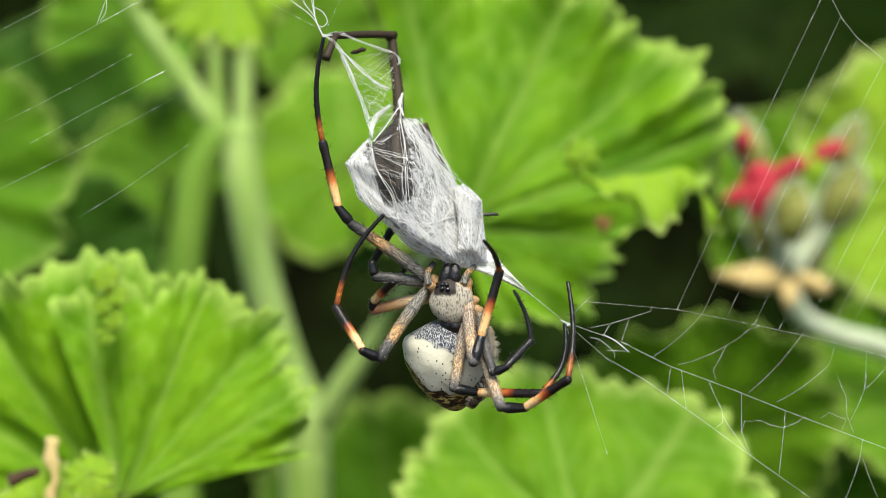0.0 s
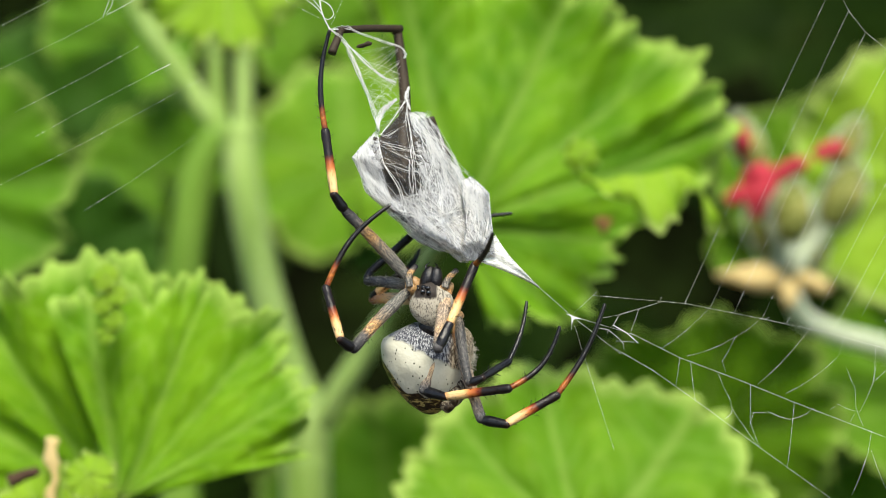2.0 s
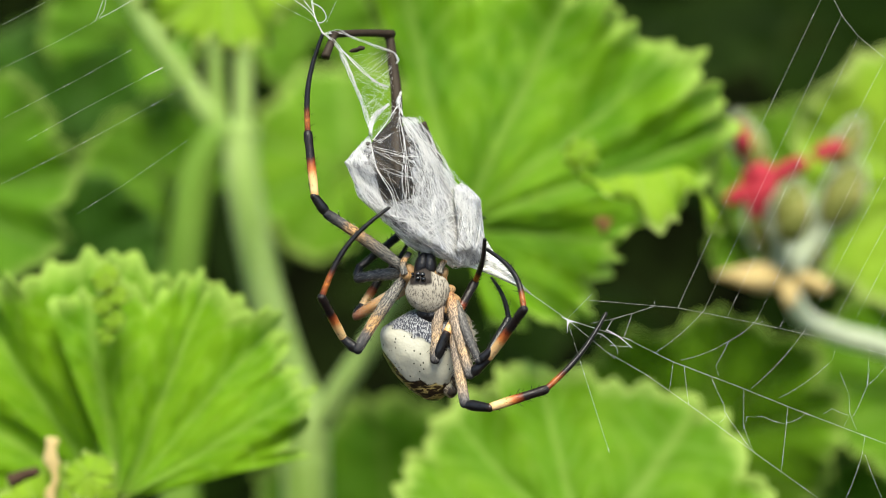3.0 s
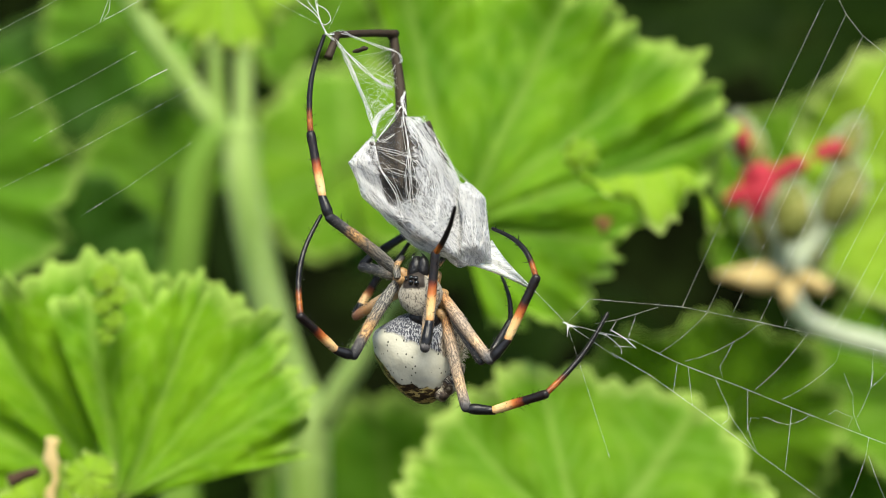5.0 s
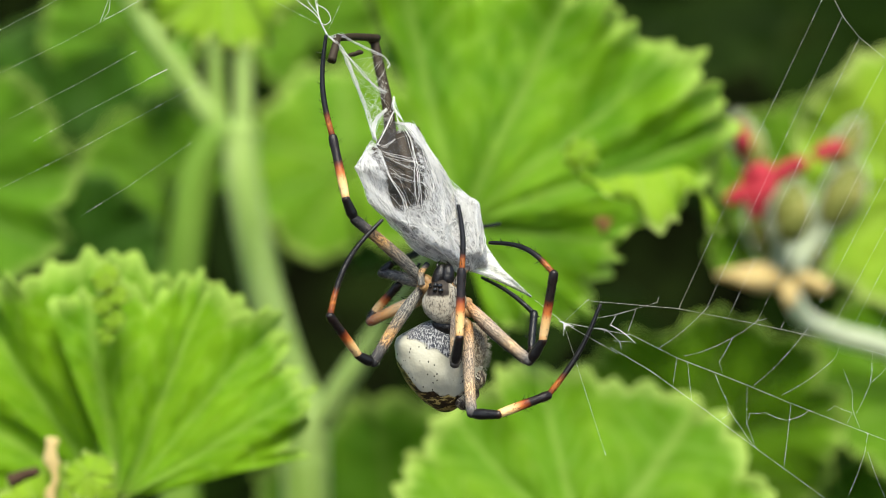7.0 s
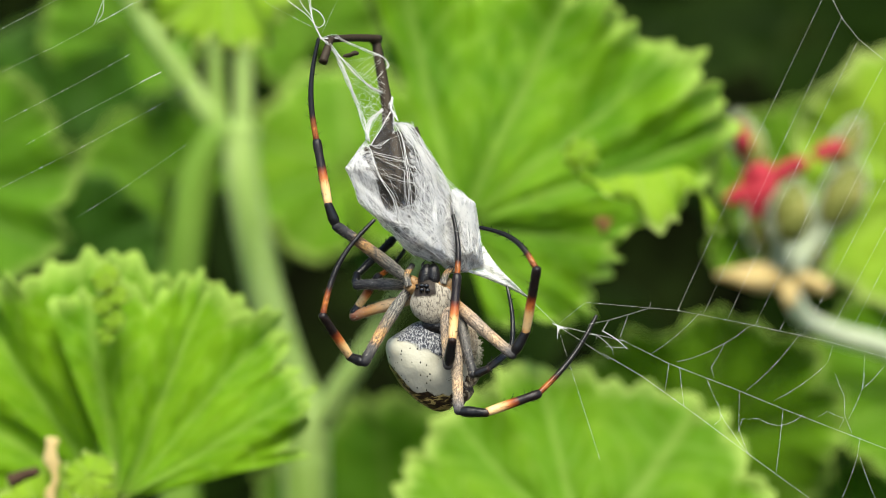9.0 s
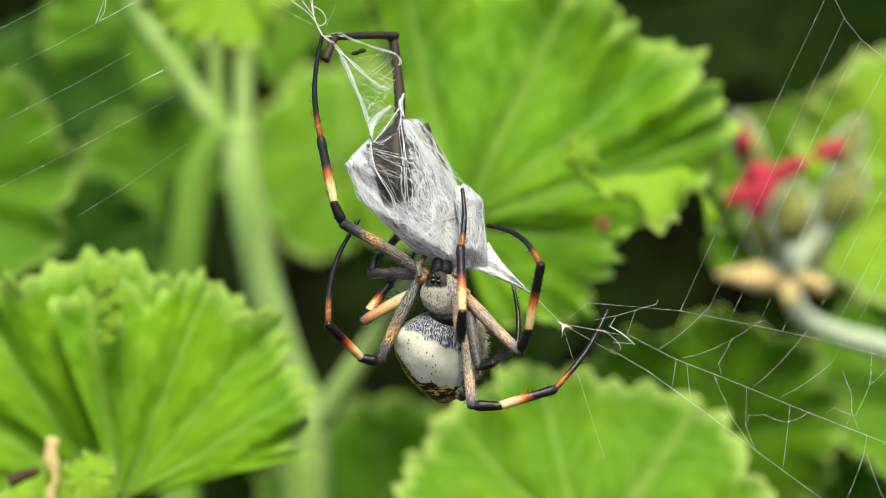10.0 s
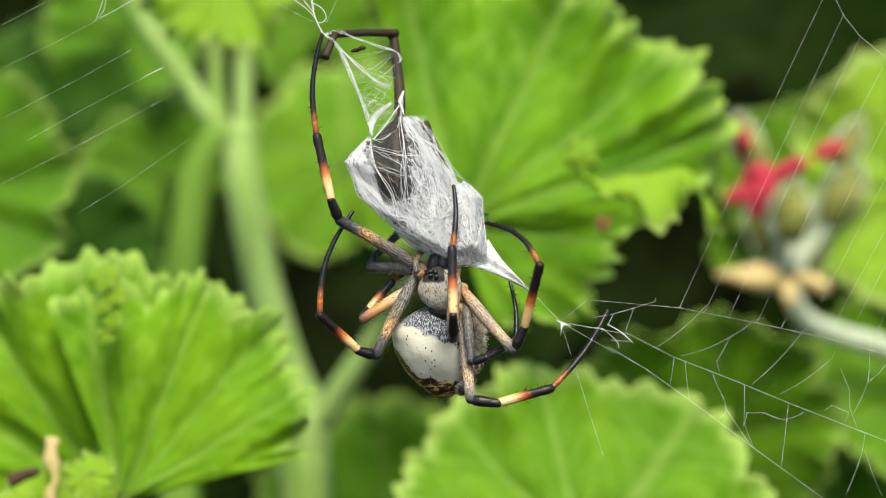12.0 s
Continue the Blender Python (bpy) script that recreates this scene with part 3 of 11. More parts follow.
# ---------------------------------------------------------------- flower cluster
flower = new("geranium_flower_bud")
tagged(flower, "geranium bud cluster with red petals opening on a hairy pale stalk", "flower")
bm = bmesh.new()
smooth_tube(bm, [(175, 200, -450), (200, 195, -230), (154.4, 190, -46), (132.1, 187, -30.2), (113.4, 184, -24.3), (102.3, 178, -19.1), (97.6, 177, -9.5)], 3.45, 2.74, 14, 8)
part("stalk", bm, PEDUNCLE, flower)
def flower_bud(c, r, turn, seed):
    """A closed bud: an olive body in hairy sepals with pale edges, on its stalk."""
    rng = random.Random(seed)
    bm = bmesh.new()
    ball(bm, (0, 0, 0), r, (0, 0, 0), 24, 18)
    for v in bm.verts:
        f = v.co.z / (r[2] * K)
        v.co.x *= 1 - 0.28 * max(0, f) ** 2
        v.co.y *= 1 - 0.28 * max(0, f) ** 2
        v.co += Vector((noise.noise(v.co * 400 + Vector((seed, 0, 0))), noise.noise(v.co * 400 + Vector((5, 0, seed))), 0)) * 0.0009
    bud = part("bud", bm, SEPAL, flower)
    bud.matrix_local = mm(*c, 0, turn, 0)
    for w in (0.15, 1.5, 3.0):
        line = []
        for i in range(9):
            g = -1.45 + 2.95 * i / 8
            rr = math.cos(g) * (1 - 0.28 * max(0, math.sin(g)) ** 2) + 0.05
            line.append((math.cos(w) * r[0] * rr, math.sin(w) * r[1] * rr, math.sin(g) * r[2] * 1.04))
        bm = bmesh.new()
        tube(bm, line, [0.35 + 0.5 * math.sin(math.pi * i / 8) for i in range(9)], 6)
        part("sepal_edge", bm, PEDUNCLE, bud, "pale hairy edge")
    bm = bmesh.new()
    for _ in range(100):
        g, w = rng.uniform(-1.3, 1.5), rng.uniform(0, 6.28)
        d = Vector((math.cos(w) * math.cos(g), math.sin(w) * math.cos(g), math.sin(g)))
        base = Vector((d.x * r[0], d.y * r[1], d.z * r[2])) * 0.95
        tip = base + (d + Vector((0, 0, 0.5))) * rng.uniform(1.2, 2.6)
        tube(bm, [base, tip], [0.09, 0.03], 3)
    tagged(part("hair", bm, PEDUNCLE, bud, "long pale hair"), kind="stuff")
    foot = Vector((math.sin(radians(turn)), 0, math.cos(radians(turn)))) * -r[2] * 0.85 + Vector(c)
    inv = mm(*c, 0, turn, 0).inverted()
    bm = bmesh.new()
    smooth_tube(bm, [tuple((inv @ (Vector(p) * K)) / K) for p in (foot, ((foot.x + 98) / 2, c[1] + 1, foot.z * 0.5 - 5.0), (98.1, 177, -10.3))], 1.7, 1.4)
    part("pedicel", bm, PEDUNCLE, bud)


for n, (c, r, turn) in enumerate([((86.2, 175, 29.4), (4.0, 4.0, 9.0), -22), ((96.6, 165, 10.0), (5.2, 5.0, 8.8), 6), ((113.8, 178, 15.0), (5.8, 5.4, 10.2), 26),
                                  ((106.9, 184, 0.2), (3.8, 3.8, 7.6), 18), ((115.6, 180, 29.6), (3.8, 3.6, 8.2), 26), ((90.6, 180, 5.0), (3.2, 3.0, 9.0), -18)]):
    flower_bud(c, r, turn, n + 1)


def petal(c, long, wide, turn, lean, seed):
    """A crumpled red petal: a cupped blade, thick enough to hold its edge."""
    bm = bmesh.new()
    rows = []
    for i in range(13):
        f = i / 12
        w = wide * math.sin(math.pi * min(1, 0.08 + f * 0.86)) ** 0.6
        row = []
        for j in range(9):
            g = -1 + j / 4
            p = Vector((g * w, 1.1 * g * g * w * 0.45 - 1.6 * math.sin(math.pi * f) + 0.5 * math.sin(f * 8 + g * 3 + seed), (f - 0.5) * 2 * long))
            row.append(bm.verts.new((p + Vector((noise.noise(p * 0.5), noise.noise(p * 0.6 + Vector((seed, 0, 0))), 0)) * 0.7) * K))
        rows.append(row)
    for ra, rb in zip(rows, rows[1:]):
        for j in range(8):
            bm.faces.new((ra[j], ra[j + 1], rb[j + 1], rb[j]))
    ob = part("petal", bm, PETAL, flower)
    ob.matrix_local = mm(*c, lean, turn, 0)
    mod = ob.modifiers.new("thickness", "SOLIDIFY")
    mod.thickness = 0.0005


for n, (c, long, wide, turn, lean) in enumerate([((83.4, 168, 30.6), 4.8, 2.3, -16, 10), ((86.6, 163, 20.2), 4.4, 3.6, 60, 12), ((82.0, 162, 15.2), 4.6, 2.7, 62, -10),
                                                 ((86.2, 160, 12.8), 4.6, 3.0, 8, 14), ((88.6, 160, 17.0), 4.0, 3.2, 30, -12), ((95.6, 165, 22.2), 6.0, 2.4, 66, 8), ((108.6, 172, 27.8), 5.0, 2.7, 70, -6)]):
    petal(c, long, wide, turn, lean, n + 1)
for base, tip, wide in [((98.4, 175, -9.4), (75.6, 167, -7.7), 5.0), ((97.2, 173, -11), (80.3, 163, -9.2), 4.5), ((97.8, 172, -9.4), (107.3, 165, -11.6), 4.5), ((96.1, 170, -9.3), (96, 165, -17), 4.0)]:
    bm = bmesh.new()
    b0, b1 = Vector(base), Vector(tip)
    d = b1 - b0
    n = d.cross(Vector((0, 1, 0))).normalized()
    rows = []
    for i in range(9):
        f = i / 8
        w = wide * math.sin(math.pi * min(1, f * 0.92 + 0.06)) ** 0.7
        mid = b0 + d * f + Vector((0, -2.5 * math.sin(math.pi * f), 1.5 * math.sin(3 * f)))
        rows.append([bm.verts.new((mid + n * w * s + Vector((0, 1.4 * abs(s), 0.6 * math.sin(7 * f + s)))) * K) for s in (-0.6, 0, 0.6)])
    for ra, rb in zip(rows, rows[1:]):
        for k in range(2):
            bm.faces.new((ra[k], ra[k + 1], rb[k + 1], rb[k]))
    ob = part("bract", bm, BRACT, flower, "dry tan bract")
    mod = ob.modifiers.new("thickness", "SOLIDIFY")
    mod.thickness = 0.0004


# ---------------------------------------------------------------- webs
def strand(bm, pts, r=0.06, beads=0.0, rng=random.Random(9), sag=0.0):
    """A thread through points (mm), with droplets of glue along it."""
    line = []
    for a, b in zip(pts, pts[1:]):
        a, b = Vector(a), Vector(b)
        n = max(2, int((b - a).length / 2.5))
        for i in range(n):
            p = a.lerp(b, i / n)
            p.z -= sag * (b - a).length * 0.2 * (i / n) * (1 - i / n)
            line.append(p)
    line.append(Vector(pts[-1]))
    tube(bm, line, [r * (0.46 if beads else 1.0) * rng.uniform(0.75, 1.25) for _ in line], 5)
    if beads:
        for a, b in zip(line, line[1:]):
            for _ in range(max(1, round((b - a).length / beads))):
                p = a.lerp(b, rng.random())
                s = rng.choice((0.034, 0.042, 0.050, 0.062))
                long = (b - a).normalized() * s * rng.choice((1.1, 1.5, 3.2))
                tube(bm, [p - long, p - long * 0.4, p + long * 0.4, p + long], [s * 0.35, s, s, s * 0.35], 5)


def web_threads(web, name, lines, r, beads, sag=0.0):
    for pts in lines:
        if name in ("anchor_thread", "tangle_thread") and len(pts) > 2:
            pts = [tuple(q) for q in curve_pts(pts, 5)]
        bm = bmesh.new()
        strand(bm, pts, r, beads, random.Random(len(pts) + int(abs(pts[0][0]) * 10)), sag)
        part(name, bm, THREAD, web)


web_low = new("orb_web")
tagged(web_low, "torn orb web of fine white beaded threads", "spider web")
web_threads(web_low, "radial_thread", [
    [(31.6, 0, -16.5), (40.1, 0, -20.7), (51.6, 0, -25), (60.6, 0, -28.6), (81.6, 0, -36.5)],
    [(28.6, 0, -19.1), (35.6, 0, -23.1), (45.6, 0, -30.1), (54.6, 0, -36.7), (67.6, 0, -45.9)]], 0.042, 0.8)
web_threads(web_low, "spiral_thread", [
    [(45.9, 0, -11.5), (37.1, 0, -19.1)], [(56.1, 0, -13.6), (54.3, 0, -14.1), (50.1, 0, -17.1), (41.6, 0, -20.5)],
    [(50.1, 0, -17.1), (47.8, 0, -21.4), (48.4, 0, -23.3)], [(63.6, 0, -15.1), (54.1, 0, -25.4)], [(68.1, 0, -20.7), (59, 0, -27.1)],
    [(69.4, 0, -16.7), (68.4, 0, -20.4)], [(69.8, 0, -22.4), (71.4, 0, -26.2), (71.5, 0, -29.4), (72.8, 0, -32.7)], [(75, 0, -17.9), (74.6, 0, -24.9), (72.1, 0, -30.4)],
    [(74.6, 0, -24.9), (78.4, 0, -20.9)],
    ], 0.03, 0.8, 1.0)
web_threads(web_low, "spiral_thread", [
    [(40.3, 0, -20.7), (39.6, 0, -25.9)], [(42.2, 0, -21.5), (43.1, 0, -28.6)],
    [(46.9, 0, -23.1), (49.4, 0, -28.5), (49.5, 0, -30.7), (48.2, 0, -31.6)], [(49.4, 0, -29.4), (51.6, 0, -32.7), (54.6, 0, -36.7)],
    [(52.8, 0, -25.4), (52.8, 0, -32.1), (54.6, 0, -36.7)], [(52.6, 0, -32.9), (53.4, 0, -30.4), (56.1, 0, -30.3), (59.8, 0, -31.6), (62.6, 0, -30.7), (64, 0, -29.6)],
    [(60.6, 0, -28.6), (59.4, 0, -40.4)], [(74.3, 0, -33.5), (73.7, 0, -37.4), (70.9, 0, -44.9)], [(74.3, 0, -37.1), (77.4, 0, -44.9)],
    [(66.8, 0, -29.9), (68.4, 0, -28.9), (71.4, 0, -30.1), (70.6, 0, -31.9)],
    [(74.6, 0, -24.9), (75, 0, -21.9)]], 0.03, 0.8, 1.0)
web_threads(web_low, "tangle_thread", [
    [(29.4, 0, -13.5), (28.4, 0, -15.3)], [(27.4, 0, -16.5), (27.8, 0, -16.1), (30.1, 0, -18.1), (30.4, 0, -19.3)], [(26.1, 0, -15.7), (27.8, 0, -15.9)], [(29.1, 0, -17.9), (32.4, 0, -18.1)]], 0.035, 0)
web_threads(web_low, "spiral_thread", [
    [(25.7, 0, -14), (29.3, 0, -13.3), (33, 0, -12.2), (36.7, 0, -11), (37, 0, -10.1)], [(33, 0, -12.2), (31.6, 0, -16.3)]], 0.036, 0.7)
web_threads(web_low, "tangle_thread", [[(28.3, -1, -15), (30.7, -1, -16.4), (32.8, -1, -18.2)]], 0.08, 0)

# Threads that run from the knot to the web and to the prey; each turns about the knot.
web_start = {}
for key, far, r in (("low", 12.2, 0.05), ("lowest", 11.0, 0.036), ("upper", 6.2, 0.024), ("prey", 7.9, 0.06), ("hang", 25.0, 0.024)):
    bm = bmesh.new()
    strand(bm, [(0, 0, 0), (0, 0, far)], r, 0.9, random.Random(len(key)))
    web_start[key] = part("radial_thread", bm, THREAD, web_low)
bm = bmesh.new()
tube(bm, [(0, 0, -0.9), (0.05, 0, 0.0), (0, 0, 1.0), (0, 0, 2.0)], [0.04, 0.11, 0.08, 0.04], 6)
tube(bm, [(0.05, 0, 0.1), (0.8, 0, 0.4), (1.6, 0, 0.7), (2.3, 0, 0.9)], [0.09, 0.07, 0.05, 0.03], 6)
fan = [[bm.verts.new(((Vector((0.0, 0, 1.6)).lerp(Vector((1.4, 0, 0.6)), j / 6) * f * (1 - 0.35 * math.sin(math.pi * j / 6) * f)) + Vector((0, 0.05 * math.sin(j * 2 + f * 5), 0))) * K) for j in range(7)] for f in (0.05, 0.4, 0.7, 1.0)]
for ra, rb in zip(fan, fan[1:]):
    for j in range(6):
        bm.faces.new((ra[j], ra[j + 1], rb[j + 1], rb[j]))
web_start["knot"] = part("silk_knot", bm, SILK, web_low)

web_side = new("orb_web")
tagged(web_side, "beaded spiral threads slanting down from an orb web frame", "spider web")
web_threads(web_side, "radial_thread", [
    [(25.2, 0, -9.3), (41.4, 0, -10.7), (54.6, 0, -13.3), (67.1, 0, -16), (81.9, 1, -20)],
    [(68.4, 0, 45.1), (70.6, 0, 40.8), (73.4, 0, 37.3), (81.6, 0, 30.6)]], 0.03, 0.8)
web_threads(web_side, "spiral_thread", [
    [(41.4, 0, -10.7), (56.6, 0, 22.6), (67.4, 0, 45.3)], [(45.9, 0, -11.5), (59.6, 0, 18.1), (70.4, 0, 41.1)],
    [(50.1, 0, -12.5), (63.6, 0, 17.1), (73.4, 0, 37.3)], [(55.1, 0, -13.4), (68.6, 0, 15.1), (79.1, 0, 35.1)],
    [(59.4, 0, -14.3), (70.6, 0, 7.6), (80.6, 0, 27.6)], [(63.6, 0, -15.1), (73.6, 0, 4.1), (81.6, 0, 19.1)],
    [(68.1, 0, -14.9), (81.6, 0, 10.1)], [(72.8, 0, -12.9), (81.6, 0, 4.1)], [(76.6, 0, -14.4), (81.6, 0, -3.9)]], 0.018, 0.95)

web_high = new("orb_web")
tagged(web_high, "upper orb web of thin slanting threads tied above the prey", "spider web")
web_threads(web_high, "spiral_thread", [
    [(-81.4, 0, 37.1), (-72.4, 0, 41.8), (-65.4, 0, 45.6)], [(-81.4, 0, 29.6), (-67.9, 0, 36.1), (-51.2, 0, 45.1)],
    [(-77.4, 0, 22.6), (-64.4, 0, 29.3), (-54.9, 0, 34.6)], [(-73.4, 0, 18.5), (-63.4, 0, 24.1), (-49.4, 0, 31.4)],
    [(-79.4, 0, 10.1), (-64.4, 0, 17.6), (-48.4, 0, 26.3), (-43.4, 0, 29.1)], [(-64.6, 0, 5.5), (-56.4, 0, 10.6), (-44.9, 0, 18.6)]], 0.013, 0.95)
web_threads(web_high, "tangle_thread", [[(-52.9, 0, 29.7), (-49.4, 0, 31.4)]], 0.05, 0)
web_threads(web_high, "tangle_thread", [
    [(-61.3, 0, 39.7), (-60.4, 0, 42.1), (-59.6, 0, 44.1), (-59.7, 0, 41.9), (-60.6, 0, 40.3), (-58.4, 0, 41.3), (-54.4, 0, 43.6)]], 0.035, 0)
web_threads(web_high, "anchor_thread", [
    [(-21, 0, 37.4), (-22.3, 0, 39.9), (-23.8, 0, 41.7), (-26.5, 0, 43.7), (-28.4, 0, 45.5)], [(-22.2, 0, 39.7), (-22.9, 0, 42.1), (-23.5, 0, 45.5)],
    [(-23, 0, 42.9), (-21.2, -1, 41.8), (-20.4, -1, 40.2), (-21.2, -1, 39.2), (-22.2, 0, 39.6)]], 0.07, 0)
web_threads(web_high, "anchor_thread", [
    [(-20.9, 0, 37.4), (-22, 0, 39.3), (-22.7, 0, 41.1), (-24.4, 0, 43.3), (-25.4, 0, 45.5)], [(-21.2, 0, 37.5), (-22.4, 0, 40.1), (-22.8, 0, 42.5), (-23.1, 0, 45.5)]], 0.07, 0)
web_threads(web_high, "spiral_thread", [
    [(-22.6, 0, 39.4), (-25, 0, 40.6), (-29.8, 0, 43.1), (-31.9, 0, 44.6)], [(-20.9, 0, 38.3), (-19.5, 1, 41.7), (-17.9, 2, 45.4)]], 0.012, 0.7)


# ---------------------------------------------------------------- wrapped prey
C0 = Vector((-4.4, 3, 10.2))


def off(*p):
    return tuple(Vector(p) - C0)


prey = new("wrapped_insect")
tagged(prey, "insect prey wrapped in white silk with a bent brown leg", "insect")


def hull(corners, scale=1.0, rough=1.0):
    """An angular bundle with taut folds: body, wings and legs drawn together under the silk."""
    bm = bmesh.new()
    mid = sum((Vector(c) for c in corners), Vector()) / len(corners)
    for c in corners:
        bm.verts.new((mid + (Vector(c) - mid) * scale) * K)
    bmesh.ops.convex_hull(bm, input=bm.verts[:])
    bmesh.ops.triangulate(bm, faces=bm.faces[:])
    peaks = set(bm.verts)
    bmesh.ops.subdivide_edges(bm, edges=bm.edges[:], cuts=2, use_grid_fill=True)
    bmesh.ops.triangulate(bm, faces=bm.faces[:])
    bm.normal_update()
    for v in bm.verts:
        if v not in peaks:
            v.co += v.normal * rough * (0.9 * noise.noise(v.co * 260) - 0.25) * K
    bmesh.ops.subdivide_edges(bm, edges=bm.edges[:], cuts=3, use_grid_fill=True)
    bmesh.ops.triangulate(bm, faces=bm.faces[:])
    bm.normal_update()
    for v in bm.verts:
        v.co += v.normal * rough * 0.22 * noise.noise(Vector((v.co.x * 900 + v.co.z * 500, v.co.y * 700, v.co.z * 350))) * K
    return bm


MAIN = [(-5.5, 4.5, 14.3), (1.2, 6, 13.9), (5.3, 5, 4.8), (7.2, 0.5, 0.9), (8.0, -1, -8.2), (8.4, -3, -13.2), (6.2, -3, -13.8),
        (-0.6, -3, -10.4), (-6.2, -4, -5.8), (-10.4, -5, -1.2), (-13.0, -5, 4.8), (-9.0, -2, 9.0), (0.0, -7.6, 2.4), (4.2, -7.2, -10.2), (-4.2, -7.0, 4.2), (0.6, -7.0, -8.2),
        (0.2, 8.5, 1.0), (5.2, 6.5, -8.2), (-5.4, 6.5, 4.4), (-1.5, -3.0, 12.0)]
TAIL = [(6.3, -1, 1.4), (8.8, 4, 1.0), (11.8, 2, -1.2), (12.6, 0, -8.0), (12.8, -2, -13.2), (7.0, -3, -13.8), (6.0, 6, -9.0), (9.6, -5.4, -10.0), (7.0, -5.4, -10.5), (9.6, -4.6, -1.6), (10.5, 4, -6)]
bm = hull(MAIN, 0.9, 1.0)
for v in bm.verts:
    v.co += Vector((0.5, 0.5, 0.5)) * K * noise.noise(v.co * 500)
part("body", bm, PREY, prey, "mottled brown insect body")
part("body", hull(TAIL, 0.9, 1.0), PREY, prey, "brown hind body")
even = hull(MAIN)
both = hull(TAIL)
me = bpy.data.meshes.new("tail")
both.to_mesh(me)
both.free()
even.from_mesh(me)
bpy.data.meshes.remove(me)
tree = BVHTree.FromBMesh(even)
surface = [(v.co.copy(), v.normal.copy()) for v in even.verts]
even.free()
part("silk_wrap", hull(TAIL), WRAP, prey, "thick white silk wrapping")
part("silk_wrap", hull(MAIN), WRAP, prey, "thin white silk wrapping")

# Single threads laid round the bundle on all sides.
rng = random.Random(3)
bm = bmesh.new()
for k in range(110):
    a, na = rng.choice(surface)
    b, nb = rng.choice(surface)
    if na.dot(nb) < 0.1 or (b - a).length < 0.006:
        continue
    if (a.lerp(b, 0.5) - Vector((-0.0042, -0.006, 0.0050))).length < 0.0060 and rng.random() < 0.9:
        continue
    pts = []
    for i in range(11):
        p, nrm, _, _ = tree.find_nearest(a.lerp(b, i / 10) + (na + nb) * 0.002)
        pts.append((p + nrm * 0.00012) / K)
    tube(bm, pts, rng.choice((0.010, 0.014, 0.018, 0.026)), 4)
tagged(part("silk_tangle", bm, SILK, prey), kind="stuff")


def laid(bm, ends, r, bow=0.4, n=16):
    """A thread drawn tight over the front of the bundle through points (x and z, mm), where there is bundle under it."""
    line = curve_pts([(x, 0, z) for x, z in ends], n)
    lift, phase = rng.uniform(0.08, 0.32), rng.uniform(-bow, bow)
    run = []
    for i, p in enumerate(line):
        f = i / (len(line) - 1)
        p = p + Vector((phase * math.sin(math.pi * f), 0, phase * 0.6 * math.sin(math.pi * f)))
        hit = tree.ray_cast(Vector((p.x, -30, p.z)) * K, Vector((0, 1, 0)))
        if hit[0] is not None:
            run.append((hit[0] + hit[1] * lift * K) / K)
        elif len(run) > 3:
            break
        else:
            run = []
    if len(run) > 3:
        tube(bm, run, [r * 0.8 * (0.55 + 0.6 * math.sin(math.pi * i / (len(run) - 1))) * rng.uniform(0.8, 1.2) for i in range(len(run))], 5)


def family(ends, count, spread, r, label="", bow=0.4):
    """Threads side by side: ends with a spread in mm for each."""
    bm = bmesh.new()
    for _ in range(count):
        laid(bm, [(x + rng.gauss(0, w), z + rng.gauss(0, w)) for (x, z), w in zip(ends, spread)], rng.uniform(*r), bow)
    tagged(part("silk_band", bm, SILK, prey, label), kind="stuff")


family([(-3.4, 14.6), (-0.9, 10.0), (1.4, 6.6), (3.8, 0.5)], 28, (0.15, 0.5, 0.8, 1.5), (0.022, 0.05), "bright band of drawn silk", 0.15)
family([(-3.3, 14.6), (-0.2, 9.8), (2.6, 5.6), (8.0, 0.2)], 16, (0.15, 0.4, 0.8, 1.2), (0.018, 0.045), "bright band of drawn silk", 0.15)
family([(-3.5, 14.5), (-2.4, 8.1), (-1.9, 1.0), (-2.1, -6.0)], 6, (0.1, 0.3, 0.5, 1.0), (0.02, 0.045), "", 0.1)
family([(-1.6, 13.6), (1.2, 9.6), (3.4, 4.6)], 9, (0.9, 0.9, 0.9), (0.02, 0.045), "", 0.2)
family([(1.4, 7.6), (6.0, 1.0), (10.6, -6.0)], 18, (0.8, 0.8, 1.6), (0.018, 0.05))
family([(-8.4, 9.0), (-7.2, 4.0), (-4.6, -0.5), (-2.9, -5.4)], 5, (0.15, 0.2, 0.3, 0.5), (0.022, 0.05), "", 0.1)
family([(-8.6, 9.0), (-11.6, 5.2), (-9.2, -0.4), (-5.4, -6.0)], 13, (0.2, 0.35, 0.4, 0.5), (0.018, 0.04), "", 0.1)
family([(-10.6, 6.6), (-9.0, 1.5), (-6.0, -4.4)], 33, (1.0, 1.0, 1.3), (0.012, 0.03))
family([(-8.1, 7.4), (-3.0, 5.6), (2.4, 3.8)], 8, (0.5, 0.7, 1.2), (0.012, 0.03))
family([(-7.4, 4.0), (-3.0, 2.4), (1.6, 0.6)], 5, (0.6, 0.6, 1.2), (0.012, 0.03))
family([(-5.4, -6.2), (0.0, -9.8), (5.6, -12.8)], 11, (0.4, 0.7, 0.6), (0.016, 0.045))
family([(9.2, -0.2), (9.6, -6.0), (9.8, -12.8)], 34, (1.1, 1.3, 1.2), (0.02, 0.055), "dense white silk over the hind end")
family([(7.2, -0.6), (8.6, -3.6), (10.6, -6.0)], 26, (0.6, 0.7, 0.7), (0.03, 0.06), "dense white silk over the hind end")
family([(2.4, 3.6), (1.0, -3.0), (3.0, -10.0)], 16, (1.8, 2.0, 2.0), (0.016, 0.05))
